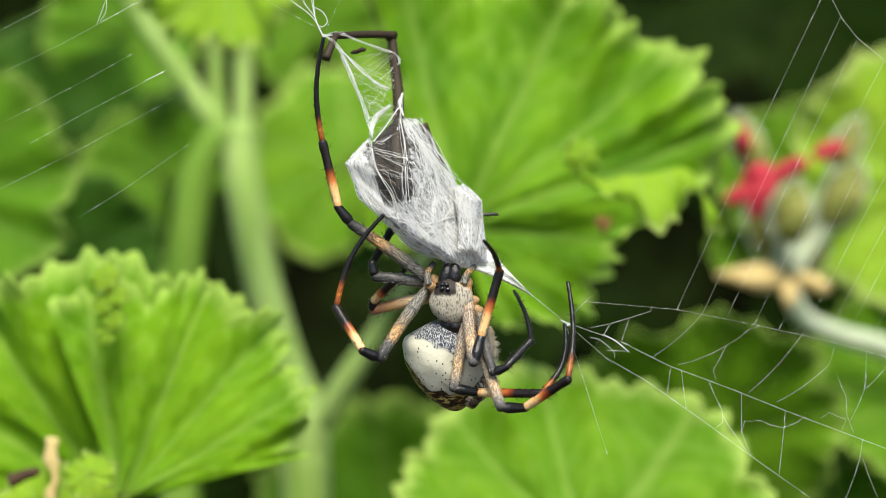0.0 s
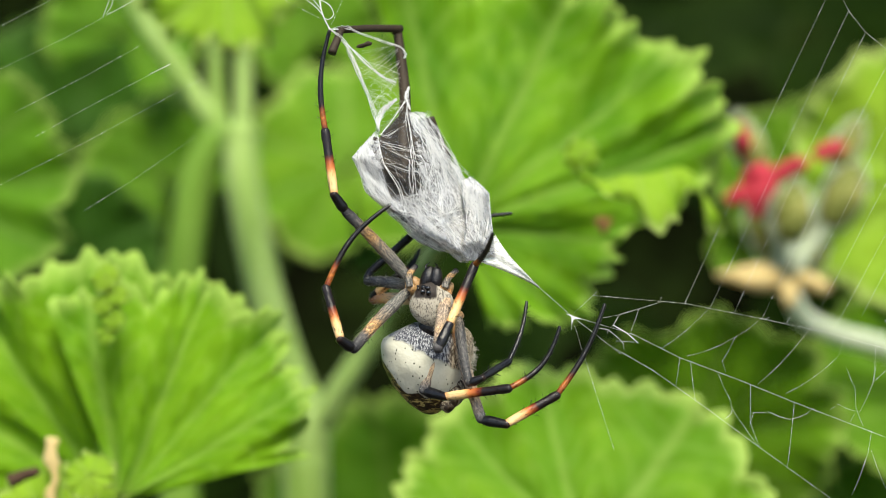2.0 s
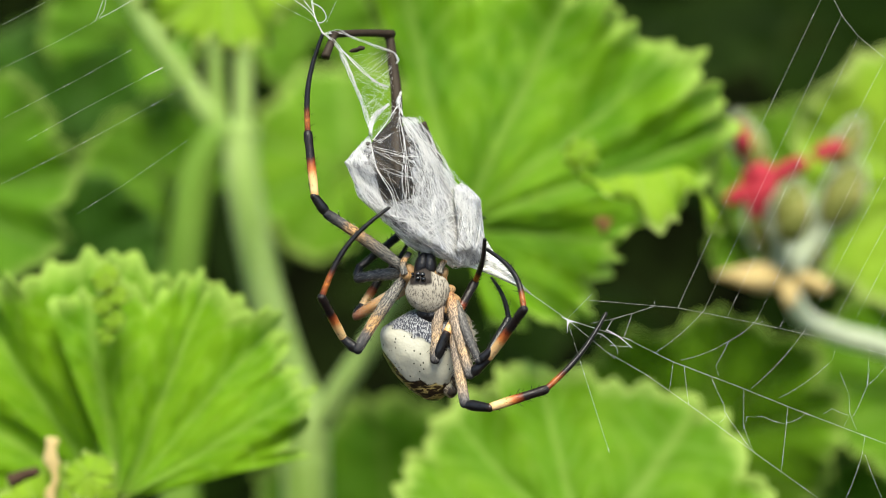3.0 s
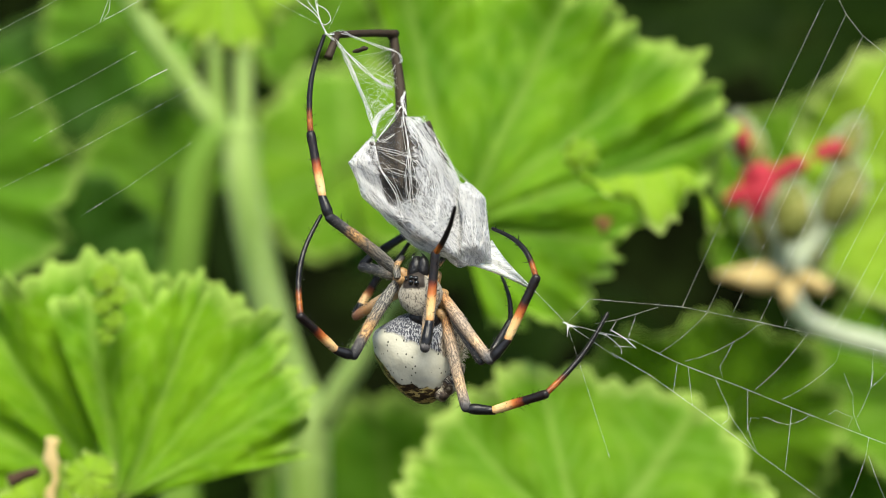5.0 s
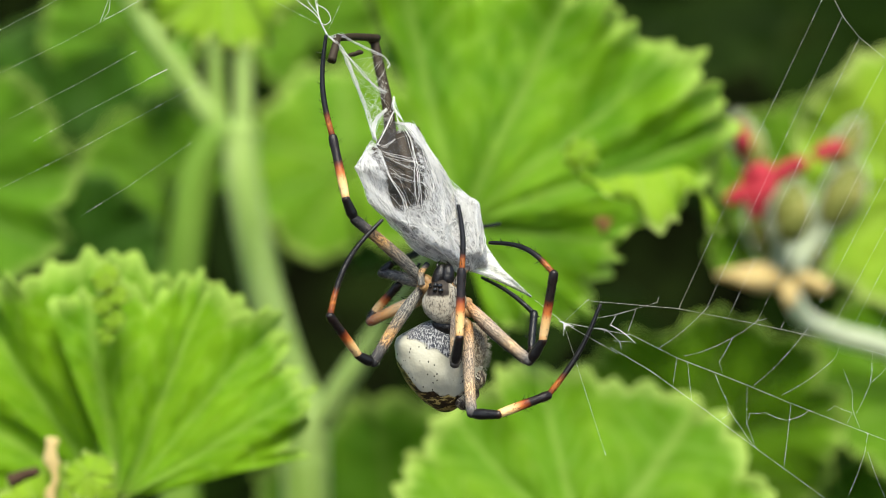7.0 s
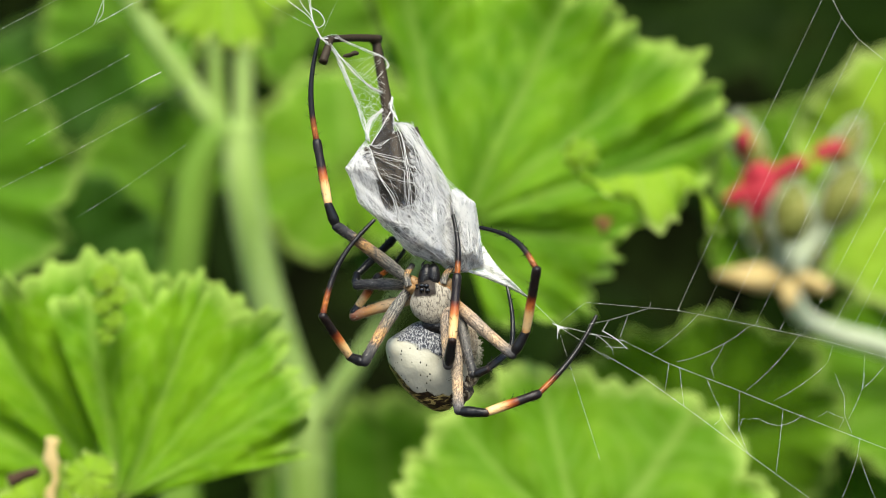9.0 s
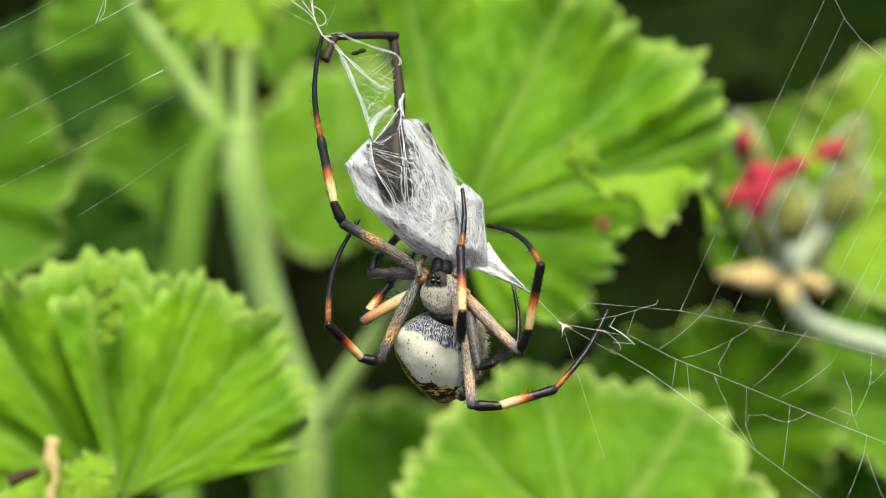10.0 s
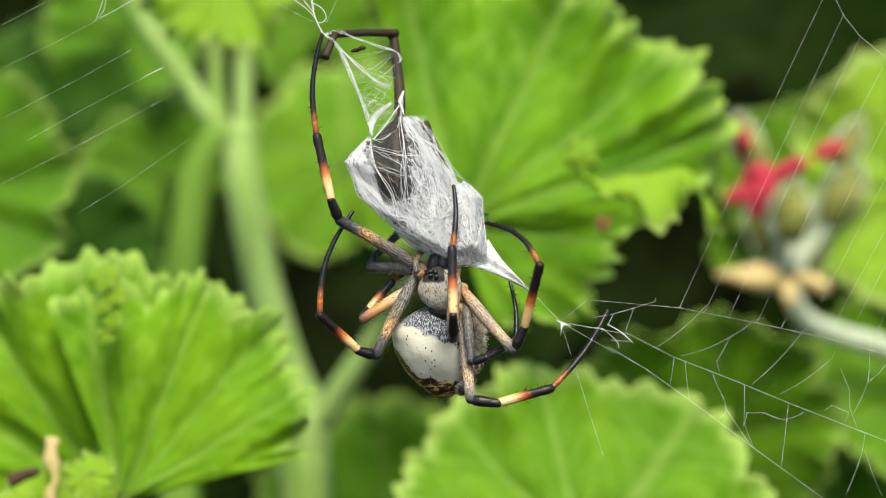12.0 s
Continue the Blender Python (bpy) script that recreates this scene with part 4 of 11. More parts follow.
family([(-4.0, -3.0), (2.0, -5.6), (8.8, -10.0)], 14, (1.2, 1.8, 1.8), (0.016, 0.05))
family([(10.4, -3.0), (4.4, -5.0), (-1.6, -8.4)], 14, (1.4, 1.8, 1.4), (0.016, 0.05))
family([(3.0, -1.0), (2.6, -6.0), (6.4, -11.0)], 9, (0.3, 0.4, 0.5), (0.02, 0.05), "", 0.2)
family([(0.4, -8.6), (3.4, -6.4), (7.4, -2.0)], 8, (0.3, 0.5, 0.5), (0.02, 0.05), "", 0.2)
bm = bmesh.new()
for _ in range(60):
    x, z, w, far = rng.uniform(-3, 11), rng.uniform(-12.5, 4), rng.gauss(-0.75, 0.75), rng.uniform(1.5, 4.5)
    laid(bm, [(x - math.cos(w) * far, z - math.sin(w) * far), (x, z), (x + math.cos(w) * far, z + math.sin(w) * far)], rng.uniform(0.014, 0.04), 0.9)
tagged(part("silk_tangle", bm, SILK, prey), kind="stuff")


# Net of drawn-out silk between the knot, the bent leg and the bundle.
def cord(bm, ctrl, n, spread, r):
    """A strand of n threads that part and join on the way."""
    for _ in range(n):
        q = [Vector(p) + Vector([rng.gauss(0, spread) for _ in range(3)]) * (0.3 if i in (0, len(ctrl) - 1) else 1.0) for i, p in enumerate(ctrl)]
        w = r * rng.uniform(0.5, 1.5)
        line = curve_pts(q, 6)
        tube(bm, line, [w * rng.uniform(0.6, 1.4) for _ in line], 5)


def strands(label, *cords):
    bm = bmesh.new()
    for c in cords:
        cord(bm, *c)
    tagged(part("hanging_strand", bm, SILK, prey, label), kind="stuff")


strands("white silk strand",
        ([(-16.7, -2.9, 27.8), (-14.2, -2.2, 25.7), (-13.0, -1.9, 23.2), (-11.7, -1.6, 20.2), (-10.4, -1.3, 17.2), (-9.1, -1.2, 13.1), (-8.1, -2.0, 9.6)], 14, 0.26, 0.026),
        ([(-13.0, -1.9, 23.4), (-12.0, -1.6, 20.8), (-10.6, -1.3, 17.4)], 9, 0.36, 0.026))
strands("white silk strand",
        ([(-13.7, -2.0, 25.2), (-10.1, -0.6, 21.7), (-7.6, 0.8, 19.7), (-5.1, 2.2, 18.7)], 12, 0.2, 0.026),
        ([(-8.6, 0.2, 20.4), (-7.4, 0.8, 19.2), (-5.3, 2.2, 18.4)], 8, 0.34, 0.022))
strands("thin silk strand",
        ([(-16.7, -2.9, 27.6), (-13.7, -0.6, 28.2), (-11.7, 1.0, 27.6), (-7.1, 4.4, 26.2), (-4.3, 6.4, 25.4), (-3.5, 6.4, 24.1), (-3.9, 6.2, 23.5)], 7, 0.17, 0.022))
strands("pale drawn silk web",
        ([(-5.1, 2.4, 15.7), (-7.6, 0.4, 13.1), (-8.4, -1.2, 10.0)], 40, 0.42, 0.020),
        ([(-3.6, 3.0, 15.3), (-6.1, 0.6, 11.6), (-7.8, -1.6, 9.0)], 8, 0.2, 0.026),
        ([(-2.9, 5.4, 18.2), (-3.2, 3.8, 16.2), (-2.6, 0.8, 13.6)], 12, 0.2, 0.028),
        ([(-8.1, -1.6, 9.2), (-6.2, -2.6, 9.0), (-3.4, -0.4, 11.6), (-3.2, 2.6, 14.6)], 4, 0.2, 0.030))
bm = bmesh.new()
for k in range(44):
    f = rng.random() ** 0.8
    a = Vector((-13.4, -2.0, 24.6)).lerp(Vector((-8.2, -1.4, 10.4)), f)
    b = Vector((-4.9, 6.5, 26.2)).lerp(Vector((-3.8, 2.6, 14.2)), min(1, max(0, f * 1.05 + rng.choice((-0.55, -0.3, -0.1, 0.2, 0.45, 0.6)) + rng.uniform(-0.12, 0.12))))
    a = a.lerp(b, rng.choice((0, 0, 0, rng.uniform(0, 0.4))))
    b = a.lerp(b, rng.choice((1, 1, rng.uniform(0.4, 1))))
    c = a.lerp(b, 0.5) + Vector((rng.uniform(-0.7, 0.7), 0, rng.uniform(-0.9, 0.4)))
    tube(bm, curve_pts([a, c, b], 6), rng.choice((0.006, 0.008, 0.012, 0.017)), 4)
for k in range(16):
    f = rng.random()
    a = Vector((-8.4, 0.2, 17.5)) + Vector((rng.uniform(-1.5, 2.5), 0, rng.uniform(-3.5, 1.5)))
    loop = [a + Vector((1.0 * math.cos(w + f * 6), 0.3 * math.sin(3 * w), 0.8 * math.sin(w + f * 6))) * rng.uniform(0.6, 1.3) for w in (0, 1, 2, 3, 4)]
    tube(bm, curve_pts(loop, 5), 0.016, 4)
tagged(part("hanging_tangle", bm, THREAD, prey), kind="stuff")

# Sheet of silk drawn out towards the web.
bm = bmesh.new()
rows = []
for i in range(13):
    f = i / 12
    top = Vector(off(8.0, 2.0, 1.2)).lerp(Vector(off(15.6, 0, -8.1)), f)
    bot = Vector(off(4.2, 1.5, -3.2)).lerp(Vector(off(15.7, 0, -8.2)), f)
    top.z -= 1.0 * math.sin(math.pi * f) * (1 - f)
    bot.z += 0.3 * math.sin(math.pi * f)
    rows.append([bm.verts.new((top.lerp(bot, s / 6) + Vector((0, 0.5 * math.sin(s * 1.9 + f * 4), 0))) * K) for s in range(7)])
for ra, rb in zip(rows, rows[1:]):
    for k in range(6):
        bm.faces.new((ra[k], ra[k + 1], rb[k + 1], rb[k]))
ob = part("silk_sheet", bm, SHEET, prey, "drawn-out sheet of white silk")
mod = ob.modifiers.new("thickness", "SOLIDIFY")
mod.thickness = 0.00012

bm = bmesh.new()
smooth_tube(bm, [off(-7.9, 2, 11.2), off(-8.2, 7, 19.6), off(-8.1, 10, 27), off(-8.9, 13, 34.6), off(-9.4, 14, 38.7)], 1.25, 0.85, 12)
ball(bm, off(-9.6, 14, 39.3), (1.1, 1.1, 1.0))
insect_leg = part("insect_leg", bm, PREYLEG, prey, "dull brown bent insect leg")
bm = bmesh.new()
smooth_tube(bm, [(-4.5, 11.1, 29.5), (-9.4, 5.6, 28.9), (-14.2, -0.4, 27.9), (-15.3, -1.7, 27.6)], 0.75, 0.58, 12)
part("shin", bm, PREYLEG, insect_leg)
bm = bmesh.new()
smooth_tube(bm, [(-14.7, -1.3, 27.8), (-15.4, -2.1, 25.9), (-16.3, -3.2, 23.4)], 0.6, 0.78, 12)
part("foot", bm, PREYLEG, insect_leg)
for ctrl, r0, r1 in [([(-3.9, 13.6), (-3.8, 10.6), (-3.6, 5.0), (-3.2, 0.2)], 0.9, 0.7), ([(-8.6, 8.0), (-6.4, 6.6), (-4.0, 4.4)], 0.6, 0.45),
                     ([(-8.8, 3.8), (-6.0, 2.4), (-3.8, 1.0)], 0.55, 0.4), ([(1.0, 12.6), (2.6, 9.0), (4.2, 5.4)], 0.6, 0.4)]:
    line = []
    for x, z in ctrl:
        hit = tree.ray_cast(Vector((x, -30, z)) * K, Vector((0, 1, 0)))
        if hit[0] is not None:
            line.append((x, hit[0].y / K + r0 * 0.95 + 0.1, z))
    bm = bmesh.new()
    smooth_tube(bm, line, r0, r1, 10)
    for v in bm.verts:
        v.co += Vector((noise.noise(v.co * 900), 0, noise.noise(v.co * 900 + Vector((4, 0, 0))))) * 0.00025
    part("folded_leg", bm, PREYLEG, prey, "brown leg folded under the silk")
bm = bmesh.new()
ball(bm, (-10.8, 1.8, 25.4), (1.5, 0.5, 0.5), (0, -14, 0))
for v in bm.verts:
    v.co += Vector((0, 0, noise.noise(v.co * 900))) * 0.0004
part("leaf_scrap", bm, PREYLEG, prey)


# ---------------------------------------------------------------- spider
spider = new("orb_weaver_spider")
tagged(spider, "silver and cream orb weaver with banded black and orange legs", "spider")

bm = bmesh.new()
ball(bm, (0, 0, 0), (1, 1, 1), u=48, v=32)
for v in bm.verts:
    p = v.co / K
    head = max(0.0, p.z)
    wide = 4.0 * (1 - 0.42 * head ** 1.5) * (1 - 0.1 * max(0, -p.z))
    v.co = Vector((p.x * wide, p.y * (2.2 + 0.5 * head), p.z * 4.2)) * K
    v.co += v.co.normalized() * 0.15 * noise.noise(v.co * 700) * K
bmesh.ops.transform(bm, matrix=mm(-0.7, -2.6, 4.7, 0, -14, 0), verts=bm.verts)
part("carapace", bm, CARAPACE, spider, "silvery hairy carapace")
for x, y, z, r in [(-2.3, -4.6, 6.75, 0.46), (-1.3, -4.8, 6.6, 0.46), (-2.25, -4.2, 7.5, 0.48), (-1.45, -4.4, 7.4, 0.48), (-3.15, -3.9, 7.2, 0.27), (-0.4, -4.3, 6.75, 0.27), (-3.25, -3.6, 7.6, 0.24), (-0.5, -4.0, 7.2, 0.24)]:
    bm = bmesh.new()
    ball(bm, (x, y, z), (r, r, r), u=12, v=8)
    part("eye", bm, EYE_MAT, spider)
for dx in (-0.75, 0.75):
    bm = bmesh.new()
    ball(bm, (-0.9 + dx, -2.5, 8.9), (1.25, 1.4, 2.5), (0, 8 - dx * 8, 0), u=24, v=18)
    for v in bm.verts:
        v.co += v.co.normalized() * 0.12 * noise.noise(v.co * 1500) * K
    jaw = part("chelicera", bm, JAW, spider, "dark bristly jaw")
    bm = bmesh.new()
    smooth_tube(bm, [(-1.0 + dx, -2.6, 10.2), (-1.0 + dx * 1.4, -2.4, 11.2), (-1.0 + dx * 0.6, -2.0, 11.9)], 0.32, 0.06, 8)
    part("fang", bm, GLOSS, jaw)
for sgn, pts in ((-1, [(-3.4, -1.6, 6.6), (-4.6, -3.0, 7.4), (-4.9, -2.6, 9.4), (-3.8, -1.2, 11.2)]), (1, [(0.6, -2.0, 6.9), (1.4, -3.4, 7.6), (2.0, -2.8, 9.2), (3.4, -1.2, 10.8)])):
    bm = bmesh.new()
    smooth_tube(bm, pts[:2], 0.85, 0.75, 10)
    palp = part("pedipalp", bm, PALP, spider, "amber feeler")
    bm = bmesh.new()
    smooth_tube(bm, pts[1:], 0.68, 0.5, 10)
    part("palp_tip", bm, FEMUR, palp)

# Abdomen: a broad shield with shoulders, narrowing to a lobed rear.
bm = bmesh.new()
ball(bm, (0, 0, 0), (1, 1, 1), u=56, v=40)
for v in bm.verts:
    p = v.co / K
    s = p.z
    wide = 7.7 + 3.0 * s
    x = p.x * wide
    y = p.y * (5.6 if p.y < 0 else 6.5)
    z = s * 8.6
    hump = (abs(p.x) / max(0.2, math.sqrt(max(0.0, 1 - s * s)))) ** 4 * math.exp(-((s - 0.64) / 0.18) ** 2)
    x += math.copysign(0.8 * hump, p.x)
    z += 0.3 * hump
    v.co = Vector((x, y, z)) * K
    v.co += v.co.normalized() * (0.45 * noise.noise(v.co * 260) + 0.12 * noise.noise(v.co * 900)) * K
bmesh.ops.transform(bm, matrix=mm(-0.5, 2.2, -7.0, 14, -9, 12), verts=bm.verts)
part("abdomen", bm, ABDOMEN, spider, "cream shield spotted black, brown rear")
for x, y, z, r in [(4.5, 0.0, -11.6, 1.6), (5.6, 0.6, -9.2, 1.5), (3.2, 0.6, -13.0, 1.5)]:
    bm = bmesh.new()
    ball(bm, (x, y, z), (r, r, r * 1.2), u=20, v=14)
    for v in bm.verts:
        v.co += Vector((noise.noise(v.co * 500), noise.noise(v.co * 500 + Vector((4, 0, 0))), 0)) * 0.0005
    part("rear_lobe", bm, LOBE, spider, "brown and cream hairy lobe")
bm = bmesh.new()
rng = random.Random(12)
for _ in range(420):
    w, h = rng.uniform(-0.8, 0.3), rng.uniform(-0.75, 0.85)
    c = math.sqrt(1 - h * h)
    d = Vector((math.cos(w) * c, math.sin(w) * c, h))
    base = Vector((-0.5, 2.2, -7.0)) + Vector((d.x * (7.3 + 3.0 * h), d.y * 5.7, h * 8.4))
    tip = base + d * rng.uniform(0.5, 1.2) + Vector((rng.uniform(-0.2, 0.3), 0, rng.uniform(-0.9, 0.1)))
    tube(bm, [base, (base + tip) / 2, tip], [0.03, 0.024, 0.008], 4)
tagged(part("hair", bm, CARAPACE_HAIR, spider, "short pale hair"), kind="stuff")
bm = bmesh.new()
ball(bm, (0.1, -1.4, 0.2), (2.9, 1.9, 1.7), (0, 12, 0), 20, 14)
part("waist", bm, JAW, spider)


# Short amber base pieces of the legs round the head.
for x, y, z, turn in [(-3.57, -1, 8, -45), (-4.08, -1, 6.8, -58), (-4.25, 0.5, 7.5, -53), (-3.4, 1, 5, -73), (1.87, -1, 7.2, 33), (2.72, -1.5, 4.5, 78), (3.57, -1.5, 3, 101), (3.23, -1.5, 0.8, 128)]:
    bm = bmesh.new()
    ball(bm, (x, y, z), (1.05, 1.0, 1.7), (0, turn, 0))
    part("coxa", bm, PALP, spider, "amber leg base")


def leg_piece(name, length, r0, rm, r1, mat, bend, spines, seed, knob=0.0, fuzz=0):
    """One piece of a leg along z from its joint, round at both ends, with dark spines and short hair standing off it."""
    rng = random.Random(seed)
    bm = bmesh.new()
    n = 24
    pts, rad = [], []
    for i in range(n + 1):
        f = i / n
        r = r0 + (rm - r0) * math.sin(math.pi / 2 * min(1, f / 0.35)) if f < 0.35 else rm + (r1 - rm) * (f - 0.35) / 0.65
        r *= 1 + knob * math.exp(-((f - 0.93) / 0.07) ** 2) + 0.025 * noise.noise(Vector((f * 9, seed, 0)))
        pts.append(Vector((bend * math.sin(math.pi * f), 0, f * length)))
        rad.append(r)
    line = [pts[0] - Vector((0, 0, rad[0] * k)) for k in (0.75, 0.55, 0.28)] + pts + [pts[-1] + Vector((0, 0, rad[-1] * k)) for k in (0.28, 0.55, 0.75)]
    tube(bm, line, [rad[0] * k for k in (0.3, 0.7, 0.93)] + rad + [rad[-1] * k for k in (0.93, 0.7, 0.3)], 14)
    piece = obj(name, bm, mat, spider)

    def hairs(count, long, thick, lean):
        bm = bmesh.new()
        for _ in range(count):
            f = rng.uniform(0.06, 0.97)
            w = rng.uniform(0, 6.28)
            i = min(n - 1, int(f * n))
            d = Vector((math.cos(w), math.sin(w), 0))
            base = pts[i].lerp(pts[i + 1], f * n - i) + d * rad[i] * 0.9
            tip = base + d * rng.uniform(*long) + Vector((0, 0, rng.uniform(*lean)))
            tube(bm, [base, base.lerp(tip, 0.5) + d * 0.04, tip], [thick, thick * 0.7, thick * 0.15], 4)
        return bm

    tagged(part("bristle", hairs(spines, (0.4, 1.05), 0.055, (0.3, 0.9)), GLOSS, piece), kind="stuff")
    if fuzz:
        tagged(part("hair", hairs(fuzz, (0.12, 0.4), 0.016, (0.2, 0.6)), CARAPACE_HAIR, piece, "short pale hair"), kind="stuff")
    return piece


# Lengths of thigh, knee, shin and foot in mm, leg by leg; bend of the foot.
LEGS = {"L1": ((17.46, 3.66, 11.71, 18.34), -1.2, 0, 1),
        "L2": ((16.19, 3.24, 9.77, 19.43), -1.8, 0, 1),
        "L3": ((9.39, 2.26, 9.83, 19.59), -0.8, 1, 0.95),
        "L4": ((12.08, 1.90, 6.93, 8.41), 0.5, 2, 1.0),
        "R1": ((15.26, 4.86, 11.80, 11.66), 0.5, 3, 1),
        "R2": ((15.96, 4.34, 12.00, 14.13), 1.8, 3, 1),
        "R3": ((12.98, 2.41, 7.35, 12.35), 0.6, 1, 0.85),
        "R4": ((17.12, 4.58, 10.29, 18.43), 0.9, 3, 1)}
legs = {}
for number, (key, (lengths, bend, dark, scale)) in enumerate(LEGS.items()):
    a, b, c, d = lengths
    q = scale
    legs[key] = {
        "femur": leg_piece("femur", a, 0.72 * q, 1.14 * q, 0.84 * q, (FEMUR, FEMUR_DARK, FEMUR_ORANGE, FEMUR_PALE)[dark], 0.25, 26, number, 0.10, 260),
        "patella": leg_piece("patella", b + 0.3, 0.62 * q, 0.98 * q, 0.74 * q, PATELLA, 0.0, 5, number + 20),
        "tibia": leg_piece("tibia", c + 0.1, 0.70 * q, 0.82 * q, 0.74 * q, (TIBIA, TIBIA_DARK, TIBIA, TIBIA)[dark], 0.0, 34, number + 40, 0.12),
        "metatarsus": leg_piece("metatarsus", d, 0.54 * q, 0.50 * q, 0.32 * q, (META, META_DARK, META, META)[dark], bend, 32, number + 60)}


